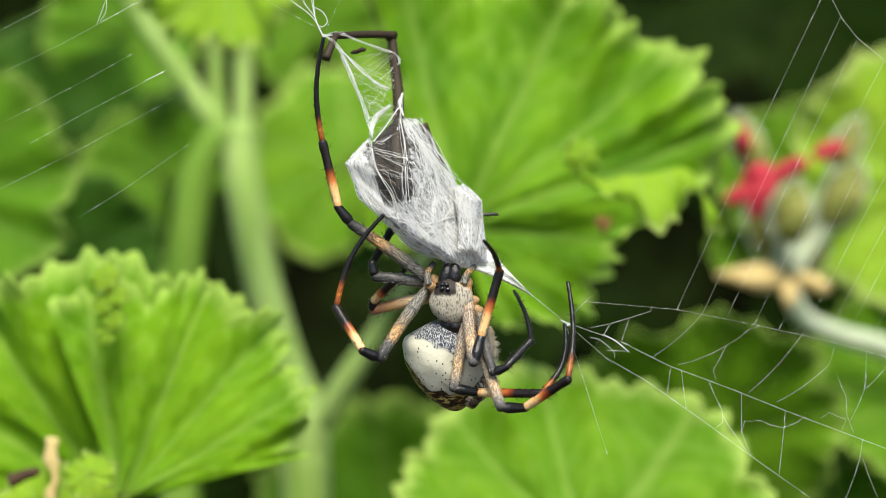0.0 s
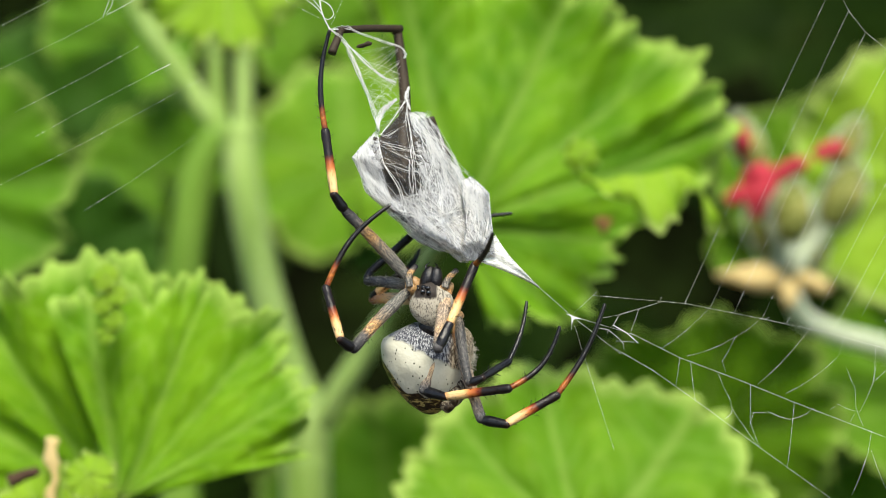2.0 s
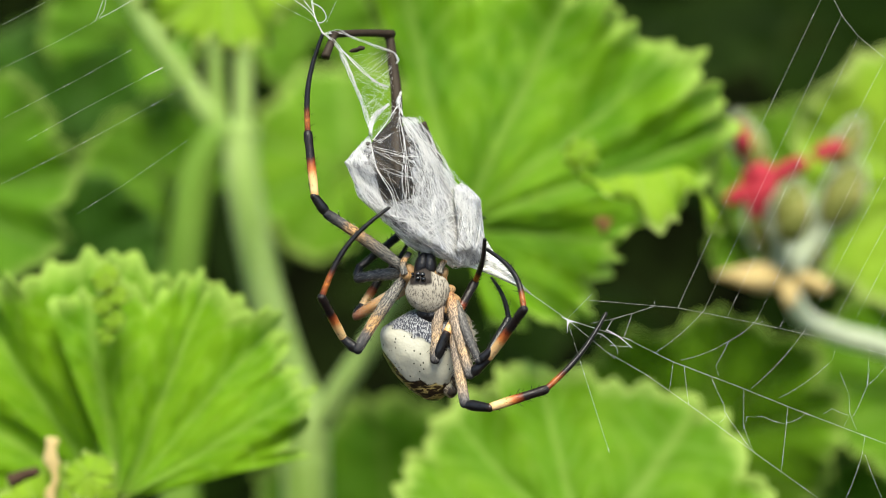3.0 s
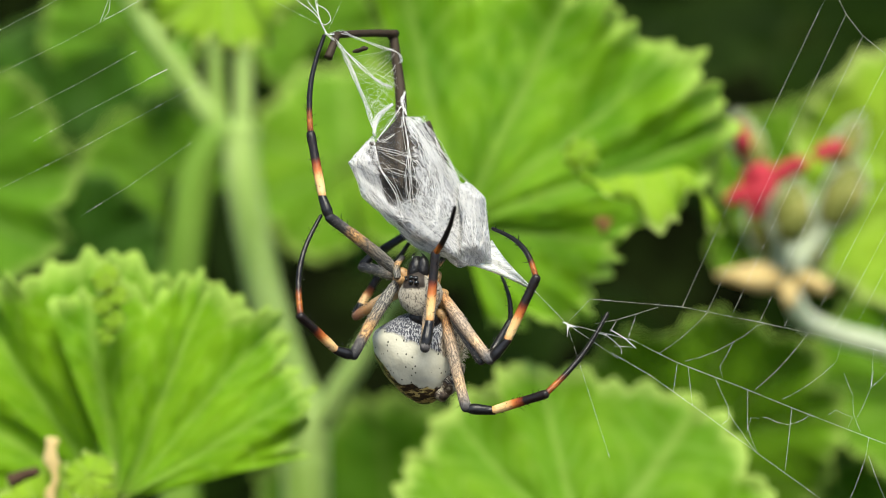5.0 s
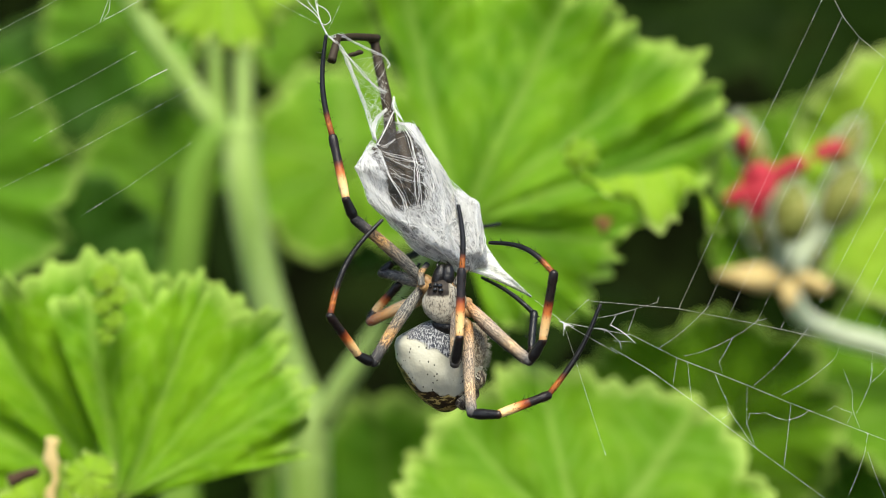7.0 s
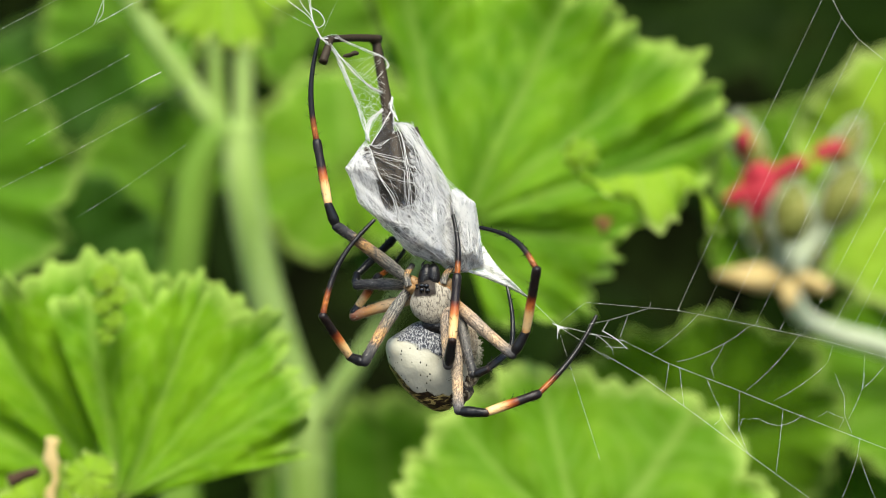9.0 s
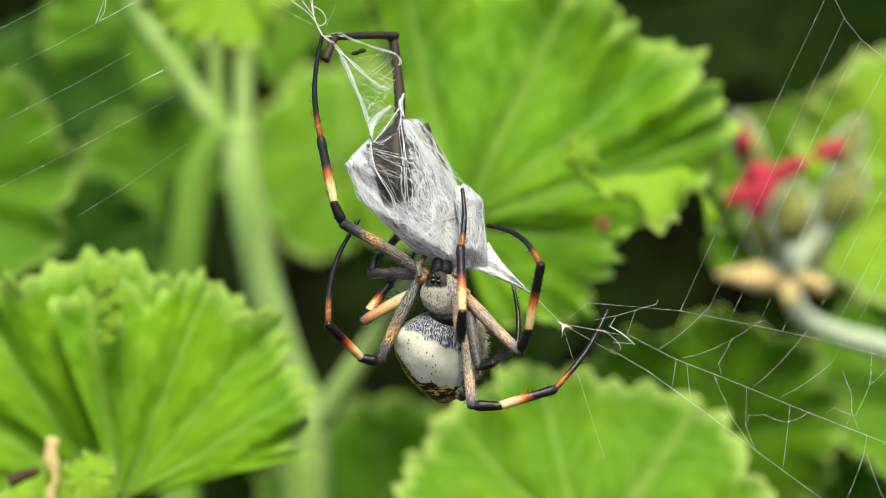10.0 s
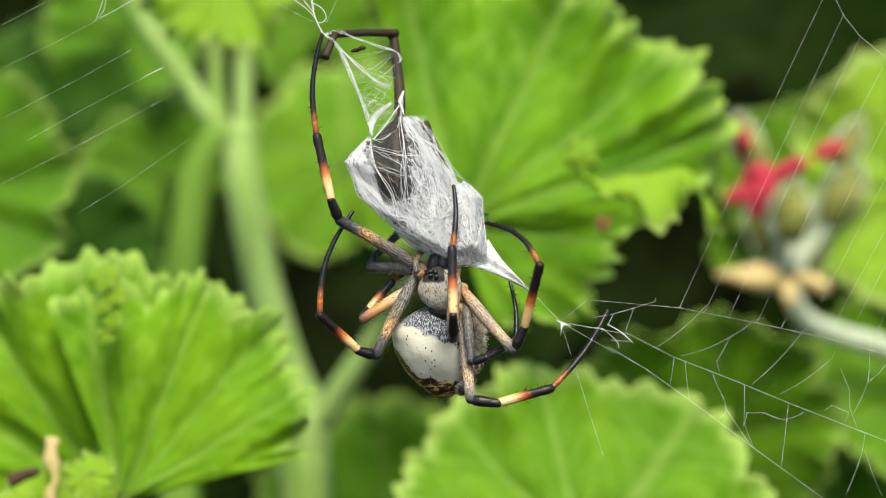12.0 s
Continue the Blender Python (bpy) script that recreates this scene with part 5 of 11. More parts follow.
def motions():
    walk(spider, [(0, mm(2.07, 2, -13.75, 0, 0.5, 0)), (0.25, mm(1.38, 2, -13.19, 0, 1.2, 0)), (0.5, mm(0.68, 2, -12.63, 0, 1.9, 0)), (0.75, mm(1.19, 2, -13.83, 0, 1.7, 0)), (1, mm(1.69, 2, -15.04, 0, 1.5, 0)), (1.25, mm(1.41, 2, -14.86, 0, 2.2, 0)), (1.5, mm(0.81, 2, -14.6, 0, 3.1, 0)), (1.75, mm(-0.58, 2, -14.49, 0, 3.3, 0)), (2, mm(-1.63, 2, -14.36, 0, 3.3, 0)), (2.1, mm(-1.53, 2, -14.08, 0, 3.3, 0)), (2.2, mm(-1.31, 2, -13.55, 0, 3.3, 0)), (2.25, mm(-1.17, 2, -13.24, 0, 3.3, 0)), (2.3, mm(-1.03, 2, -12.93, 0, 3.3, 0)), (2.4, mm(-0.8, 2, -12.39, 0, 3.3, 0)), (2.5, mm(-0.7, 2, -12.12, 0, 3.3, 0)), (2.75, mm(-1.29, 2, -11.96, 0, 1.3, 0)), (3, mm(-2.03, 2, -11.9, 0, -0.8, 0)), (3.4, mm(-2.41, 2, -11.92, 0, -0.7, 0)), (3.8, mm(-2.63, 2, -11.98, 0, -0.5, 0)), (4.2, mm(-2.81, 2, -12.1, 0, -0.3, 0)), (4.6, mm(-3.01, 2, -12.29, 0, -0.1, 0)), (5, mm(-3.34, 2, -12.55, 0, -0, 0)), (5.25, mm(-3.86, 2, -14.14, 0, -2.5, 0)), (5.5, mm(-4.25, 2, -15.65, 0, -5.1, 0)), (5.75, mm(-2.79, 2, -14.74, 0, -2.9, 0)), (6, mm(-0.95, 2, -13.81, 0, -0.6, 0)), (6.25, mm(-0.35, 2, -13.77, 0, -0.3, 0)), (6.5, mm(0.06, 2, -13.75, 0, -0.1, 0)), (6.75, mm(0.49, 2, -13.85, 0, 0.8, 0)), (7, mm(0.72, 2, -13.95, 0, 1.6, 0)), (7.4, mm(0.58, 2, -13.95, 0, 1.2, 0)), (7.8, mm(0.21, 2, -13.94, 0, 0.2, 0)), (8.2, mm(-0.26, 2, -13.92, 0, -1, 0)), (8.6, mm(-0.74, 2, -13.9, 0, -2, 0)), (9, mm(-1.11, 2, -13.85, 0, -2.5, 0)), (9.25, mm(-1.3, 2, -13.54, 0, -1.9, 0)), (9.5, mm(-1.41, 2, -13.05, 0, -1, 0)), (9.75, mm(-0.49, 2, -12.72, 0, 0.4, 0)), (10, mm(0.42, 2, -12.36, 0, 1.3, 0)), (10.25, mm(0.04, 2, -11.72, 0, 0.3, 0)), (10.5, mm(-0.48, 2, -11.28, 0, -0.6, 0)), (10.75, mm(-0.77, 2, -11.44, 0, -0.4, 0)), (11, mm(-0.91, 2, -11.6, 0, -0.1, 0)), (11.25, mm(-0.85, 2, -11.48, 0, -0.1, 0)), (11.5, mm(-0.7, 2, -11.36, 0, -0, 0)), (11.75, mm(-0.26, 2, -11.42, 0, 0.1, 0)), (12, mm(0.1, 2, -11.48, 0, 0.2, 0))])
    walk(legs["L1"]["femur"], [(0, mm(-4.2, -1, 8, 3.1, -54.9)), (0.25, mm(-4.2, -1, 8, 3.3, -56.9)), (0.5, mm(-4.2, -1, 8, 10.1, -58.9)), (0.75, mm(-4.2, -1, 8, 3.2, -55.3)), (1, mm(-4.2, -1, 8, 2.9, -51.2)), (1.25, mm(-4.2, -1, 8, 8.7, -50.2)), (1.5, mm(-4.2, -1, 8, 14.6, -48.7)), (1.75, mm(-4.2, -1, 8, 14.5, -46.2)), (2, mm(-4.2, -1, 8, 7.6, -46.1)), (2.1, mm(-4.2, -1, 8, 3.8, -47.7)), (2.2, mm(-4.2, -1, 8, 8.2, -50)), (2.25, mm(-4.2, -1, 8, 9.7, -51.3)), (2.3, mm(-4.2, -1, 8, 10.7, -52.6)), (2.4, mm(-4.2, -1, 8, 10.7, -55)), (2.5, mm(-4.2, -1, 8, 6.7, -56.6)), (2.75, mm(-4.2, -1, 8, 3.8, -55.8)), (3, mm(-4.2, -1, 8, 4, -53.6)), (3.4, mm(-4.2, -1, 8, 11.9, -53.1)), (3.8, mm(-4.2, -1, 8, 16.6, -52.7)), (4.2, mm(-4.2, -1, 8, 19.4, -52.4)), (4.6, mm(-4.2, -1, 8, 22.2, -51.7)), (5, mm(-4.2, -1, 8, 25.9, -50.4)), (5.25, mm(-4.2, -1, 8, 25, -41.5)), (5.5, mm(-4.2, -1, 8, 22.4, -32.7)), (5.75, mm(-4.2, -1, 8, 20.8, -38.8)), (6, mm(-4.2, -1, 8, 15, -46)), (6.25, mm(-4.2, -1, 8, 15.7, -47)), (6.5, mm(-4.2, -1, 8, 17.8, -47.6)), (6.75, mm(-4.2, -1, 8, 18.9, -48.6)), (7, mm(-4.2, -1, 8, 19.5, -49.4)), (7.4, mm(-4.2, -1, 8, 20.1, -49.8)), (7.8, mm(-4.2, -1, 8, 19.6, -50.1)), (8.2, mm(-4.2, -1, 8, 18.6, -50.2)), (8.6, mm(-4.2, -1, 8, 18.5, -50)), (9, mm(-4.2, -1, 8, 20.2, -49.6)), (9.25, mm(-4.2, -1, 8, 21.1, -48.8)), (9.5, mm(-4.2, -1, 8, 23.2, -49)), (9.75, mm(-4.2, -1, 8, 22.9, -54.2)), (10, mm(-4.2, -1, 8, 21.1, -59.1)), (10.25, mm(-4.2, -1, 8, 21, -58.3)), (10.5, mm(-4.2, -1, 8, 20.2, -56.8)), (10.75, mm(-4.2, -1, 8, 22, -57)), (11, mm(-4.2, -1, 8, 22.9, -57.5)), (11.25, mm(-4.2, -1, 8, 21.8, -57.9)), (11.5, mm(-4.2, -1, 8, 20.2, -58.5)), (11.75, mm(-4.2, -1, 8, 19.9, -58.9)), (12, mm(-4.2, -1, 8, 20.3, -59))])
    walk(legs["L1"]["patella"], [(0, mm(-18.46, -1.94, 18.04, 3.4, -38.9)), (0.25, mm(-18.8, -2, 17.52, 4.5, -38.3)), (0.5, mm(-18.92, -4.05, 16.88, 3.5, -38)), (0.75, mm(-18.53, -1.97, 17.93, 5, -36.8)), (1, mm(-17.79, -1.88, 18.93, 3.1, -35.1)), (1.25, mm(-17.46, -3.65, 19.04, 4.4, -33.9)), (1.5, mm(-16.89, -5.41, 19.15, -0.8, -34.7)), (1.75, mm(-16.4, -5.37, 19.7, 1.2, -36.2)), (2, mm(-16.68, -3.3, 19.99, 20.6, -37.2)), (2.1, mm(-17.09, -2.17, 19.71, 18, -37.8)), (2.2, mm(-17.43, -3.5, 19.11, -8.3, -39.5)), (2.25, mm(-17.62, -3.95, 18.77, -5.7, -39.9)), (2.3, mm(-17.83, -4.23, 18.42, -2.6, -39.9)), (2.4, mm(-18.25, -4.24, 17.84, 1.2, -40.4)), (2.5, mm(-18.68, -3.03, 17.54, 3.9, -40.7)), (2.75, mm(-18.61, -2.16, 17.79, 4, -38.7)), (3, mm(-18.23, -2.21, 18.33, 4, -34.8)), (3.4, mm(-17.86, -4.59, 18.26, -13.4, -32.9)), (3.8, mm(-17.52, -5.98, 18.13, -15.8, -30)), (4.2, mm(-17.25, -6.79, 18.05, -17.6, -26.2)), (4.6, mm(-16.88, -7.61, 18.02, -17.4, -22.8)), (5, mm(-16.3, -8.62, 18.02, -12.7, -20.2)), (5.25, mm(-14.68, -8.37, 19.86, -3, -18.6)), (5.5, mm(-12.92, -7.66, 21.58, 4.6, -19.1)), (5.75, mm(-14.42, -7.21, 20.72, 18.6, -19.5)), (6, mm(-16.34, -5.51, 19.71, 29.2, -19)), (6.25, mm(-16.49, -5.71, 19.47, 26, -21.8)), (6.5, mm(-16.48, -6.35, 19.2, 21.4, -24)), (6.75, mm(-16.59, -6.67, 18.92, 19.1, -24.3)), (7, mm(-16.69, -6.84, 18.71, 18.8, -23.8)), (7.4, mm(-16.72, -7.01, 18.58, 14.7, -22.9)), (7.8, mm(-16.81, -6.86, 18.56, 10.7, -21.4)), (8.2, mm(-16.9, -6.58, 18.6, 7.4, -19.7)), (8.6, mm(-16.89, -6.53, 18.64, 2.8, -18.3)), (9, mm(-16.68, -7.03, 18.62, 2.8, -17.8)), (9.25, mm(-16.46, -7.29, 18.72, -6.3, -18.7)), (9.5, mm(-16.31, -7.89, 18.52, -10.4, -20.5)), (9.75, mm(-17.24, -7.8, 17.41, -6.9, -23.4)), (10, mm(-18.18, -7.27, 16.37, 6.3, -24.8)), (10.25, mm(-18.07, -7.24, 16.57, 15.3, -23)), (10.5, mm(-17.91, -7.02, 16.98, 19.4, -21.2)), (10.75, mm(-17.78, -7.54, 16.81, 18.7, -21.7)), (11, mm(-17.77, -7.79, 16.64, 19, -21.8)), (11.25, mm(-17.94, -7.47, 16.61, 20.9, -20.8)), (11.5, mm(-18.16, -7.04, 16.57, 21.1, -20.3)), (11.75, mm(-18.25, -6.95, 16.49, 20.8, -20.5)), (12, mm(-18.24, -7.07, 16.42, 20.5, -20.7))])
    walk(legs["L1"]["tibia"], [(0, mm(-20.75, -2.16, 20.88, 4.5, -13.9)), (0.25, mm(-21.07, -2.28, 20.38, 4.5, -12.4)), (0.5, mm(-21.17, -4.28, 19.76, -4.8, -11.6)), (0.75, mm(-20.71, -2.29, 20.85, 4.4, -11.2)), (1, mm(-19.89, -2.08, 21.92, 4.3, -11.5)), (1.25, mm(-19.5, -3.93, 22.07, -3.8, -12.9)), (1.5, mm(-18.98, -5.36, 22.16, -10.8, -14.5)), (1.75, mm(-18.56, -5.44, 22.65, -13.4, -13.4)), (2, mm(-18.75, -4.59, 22.72, -11, -12.1)), (2.1, mm(-19.23, -3.3, 22.47, -10.5, -11.9)), (2.2, mm(-19.74, -2.97, 21.9, -10.4, -11.8)), (2.25, mm(-19.96, -3.59, 21.57, -11.1, -11.8)), (2.3, mm(-20.18, -4.06, 21.22, -11.6, -11.9)), (2.4, mm(-20.63, -4.32, 20.63, -11.7, -11.9)), (2.5, mm(-21.06, -3.28, 20.31, -10.6, -11.9)), (2.75, mm(-20.89, -2.42, 20.64, -7.9, -9.3)), (3, mm(-20.31, -2.47, 21.33, -11.5, -6.3)), (3.4, mm(-19.8, -3.74, 21.25, -12.5, -6.7)), (3.8, mm(-19.28, -4.98, 21.18, -12.6, -7.9)), (4.2, mm(-18.79, -5.68, 21.18, -12.3, -9.4)), (4.6, mm(-18.23, -6.51, 21.24, -11.9, -10.6)), (5, mm(-17.53, -7.82, 21.37, -11.8, -11.3)), (5.25, mm(-15.84, -8.18, 23.33, -12.1, -8.5)), (5.5, mm(-14.11, -7.95, 25.03, -10.7, -5.3)), (5.75, mm(-15.58, -8.38, 23.99, -11.2, -8.5)), (6, mm(-17.38, -7.3, 22.73, -7.9, -12.2)), (6.25, mm(-17.71, -7.32, 22.52, -8.4, -12.6)), (6.5, mm(-17.87, -7.68, 22.31, -10.3, -13)), (6.75, mm(-18.02, -7.86, 22.07, -12.5, -13.8)), (7, mm(-18.09, -8.02, 21.88, -14.2, -14.5)), (7.4, mm(-18.1, -7.94, 21.84, -14.7, -14)), (7.8, mm(-18.12, -7.54, 21.91, -14.3, -12.7)), (8.2, mm(-18.12, -7.06, 22.02, -13, -10.9)), (8.6, mm(-18.04, -6.7, 22.11, -11.7, -9.4)), (9, mm(-17.8, -7.2, 22.1, -11.5, -8.8)), (9.25, mm(-17.63, -6.89, 22.17, -10, -9.8)), (9.5, mm(-17.57, -7.23, 21.89, -8.4, -11.4)), (9.75, mm(-18.68, -7.36, 20.75, -8.6, -12.9)), (10, mm(-19.71, -7.67, 19.67, -9.1, -13.7)), (10.25, mm(-19.45, -8.21, 19.82, -11.3, -12.8)), (10.5, mm(-19.16, -8.23, 20.2, -13, -11.8)), (10.75, mm(-19.06, -8.72, 20.03, -13.5, -12)), (11, mm(-19.06, -8.98, 19.85, -13.6, -12.3)), (11.25, mm(-19.16, -8.78, 19.81, -14.2, -12.8)), (11.5, mm(-19.34, -8.36, 19.77, -14.1, -13.1)), (11.75, mm(-19.45, -8.25, 19.7, -10.3, -13.2)), (12, mm(-19.45, -8.35, 19.63, -6.3, -13.3))])
    walk(legs["L1"]["metatarsus"], [(0, mm(-23.55, -3.08, 32.21, 7.2, 0.4)), (0.25, mm(-23.57, -3.2, 31.78, 3.3, 0.9)), (0.5, mm(-23.52, -3.3, 31.19, 0.3, 1.6)), (0.75, mm(-22.97, -3.18, 32.3, 1, -0.5)), (1, mm(-22.21, -2.96, 33.36, 7.4, -3)), (1.25, mm(-22.1, -3.15, 33.46, -5.4, -5.2)), (1.5, mm(-21.85, -3.16, 33.29, -7.6, -6.5)), (1.75, mm(-21.2, -2.74, 33.74, -8.8, -4.7)), (2, mm(-21.15, -2.35, 33.96, -8.5, -1.7)), (2.1, mm(-21.6, -1.17, 33.73, -7, -0.9)), (2.2, mm(-22.09, -0.86, 33.18, -6.1, -0.3)), (2.25, mm(-22.31, -1.33, 32.81, -6.1, -0.1)), (2.3, mm(-22.54, -1.7, 32.45, -6.2, 0)), (2.4, mm(-23, -1.93, 31.84, -5.7, 0.5)), (2.5, mm(-23.44, -1.13, 31.57, -4.3, 1.1)), (2.75, mm(-22.76, -0.81, 32.09, -5.7, 5.2)), (3, mm(-21.57, -0.12, 32.73, -7.5, 8.5)), (3.4, mm(-21.14, -1.2, 32.6, -8.7, 8.4)), (3.8, mm(-20.85, -2.43, 32.5, -9.8, 8.1)), (4.2, mm(-20.65, -3.19, 32.47, -10.5, 7.8)), (4.6, mm(-20.34, -4.09, 32.5, -11.3, 7.3)), (5, mm(-19.79, -5.42, 32.61, -12.3, 6.7)), (5.25, mm(-17.54, -5.71, 34.65, -10.5, 5.8)), (5.5, mm(-15.18, -5.78, 36.48, -7.7, 4.8)), (5.75, mm(-17.28, -6.1, 35.35, -9.4, 1.3)), (6, mm(-19.83, -5.69, 34.07, -10.5, -2.1)), (6.25, mm(-20.24, -5.61, 33.83, -9.6, -2.9)), (6.5, mm(-20.45, -5.59, 33.54, -8.2, -3.6)), (6.75, mm(-20.75, -5.32, 33.17, -7.7, -5)), (7, mm(-20.94, -5.15, 32.87, -7.7, -5.9)), (7.4, mm(-20.85, -4.97, 32.83, -7, -4.9)), (7.8, mm(-20.61, -4.64, 32.98, -6.1, -2.7)), (8.2, mm(-20.28, -4.43, 33.22, -5, -0)), (8.6, mm(-19.92, -4.33, 33.42, -4.1, 2.2)), (9, mm(-19.55, -4.87, 33.44, -4.2, 3.1)), (9.25, mm(-19.59, -4.86, 33.53, -6.9, 2.4)), (9.5, mm(-19.86, -5.52, 33.25, -9.6, 1.2)), (9.75, mm(-21.27, -5.61, 32.03, -8, -0.2)), (10, mm(-22.45, -5.83, 30.91, -6.4, -1.2)), (10.25, mm(-21.99, -5.92, 31.02, -6.5, 0.3)), (10.5, mm(-21.5, -5.6, 31.37, -6.1, 1.7)), (10.75, mm(-21.42, -5.99, 31.17, -7.1, 1.4)), (11, mm(-21.48, -6.23, 30.97, -8, 1.1)), (11.25, mm(-21.67, -5.92, 30.88, -7.7, 1.1)), (11.5, mm(-21.91, -5.5, 30.83, -7.4, 1)), (11.75, mm(-22.08, -6.15, 30.91, -7.8, 1.5)), (12, mm(-22.13, -7.07, 30.95, -8.4, 2))])
    walk(legs["L2"]["femur"], [(0, mm(-4.8, -1, 6.8, 25, -146)), (0.25, mm(-4.8, -1, 6.8, 23.6, -149.3)), (0.5, mm(-4.8, -1, 6.8, 21, -152)), (0.75, mm(-4.8, -1, 6.8, 20.5, -147.8)), (1, mm(-4.8, -1, 6.8, 20.1, -143.9)), (1.25, mm(-4.8, -1, 6.8, 19.2, -145.7)), (1.5, mm(-4.8, -1, 6.8, 20.3, -148.7)), (1.75, mm(-4.8, -1, 6.8, 28.4, -144.8)), (2, mm(-4.8, -1, 6.8, 32, -139.8)), (2.1, mm(-4.8, -1, 6.8, 31.6, -141.4)), (2.2, mm(-4.8, -1, 6.8, 31.3, -144.9)), (2.25, mm(-4.8, -1, 6.8, 30.9, -147)), (2.3, mm(-4.8, -1, 6.8, 30.4, -149)), (2.4, mm(-4.8, -1, 6.8, 29.1, -152.4)), (2.5, mm(-4.8, -1, 6.8, 28.1, -153.9)), (2.75, mm(-4.8, -1, 6.8, 25.9, -150.2)), (3, mm(-4.8, -1, 6.8, 24.5, -146.4)), (3.4, mm(-4.8, -1, 6.8, 25, -147)), (3.8, mm(-4.8, -1, 6.8, 25, -147.7)), (4.2, mm(-4.8, -1, 6.8, 24.6, -148.5)), (4.6, mm(-4.8, -1, 6.8, 24.1, -149.2)), (5, mm(-4.8, -1, 6.8, 23.8, -149.8)), (5.25, mm(-4.8, -1, 6.8, 28.5, -142.1)), (5.5, mm(-4.8, -1, 6.8, 31.6, -133.8)), (5.75, mm(-4.8, -1, 6.8, 28.4, -139.7)), (6, mm(-4.8, -1, 6.8, 24.9, -145.9)), (6.25, mm(-4.8, -1, 6.8, 26.4, -146.6)), (6.5, mm(-4.8, -1, 6.8, 26.8, -146.9)), (6.75, mm(-4.8, -1, 6.8, 22.8, -147.8)), (7, mm(-4.8, -1, 6.8, 18.5, -148.7)), (7.4, mm(-4.8, -1, 6.8, 19.3, -148.3)), (7.8, mm(-4.8, -1, 6.8, 21, -147.5)), (8.2, mm(-4.8, -1, 6.8, 23.2, -146.7)), (8.6, mm(-4.8, -1, 6.8, 25.2, -146.3)), (9, mm(-4.8, -1, 6.8, 26.9, -146.7)), (9.25, mm(-4.8, -1, 6.8, 26.4, -148.9)), (9.5, mm(-4.8, -1, 6.8, 24.3, -152.4)), (9.75, mm(-4.8, -1, 6.8, 17.3, -154.4)), (10, mm(-4.8, -1, 6.8, 4.5, -155.4)), (10.25, mm(-4.8, -1, 6.8, 6.7, -154.7)), (10.5, mm(-4.8, -1, 6.8, 17.5, -153.8)), (10.75, mm(-4.8, -1, 6.8, 14.4, -153.5)), (11, mm(-4.8, -1, 6.8, 10.2, -153.4)), (11.25, mm(-4.8, -1, 6.8, 10.8, -153.4)), (11.5, mm(-4.8, -1, 6.8, 11.3, -153.4)), (11.75, mm(-4.8, -1, 6.8, 12.2, -153.4)), (12, mm(-4.8, -1, 6.8, 13.3, -153.4))])
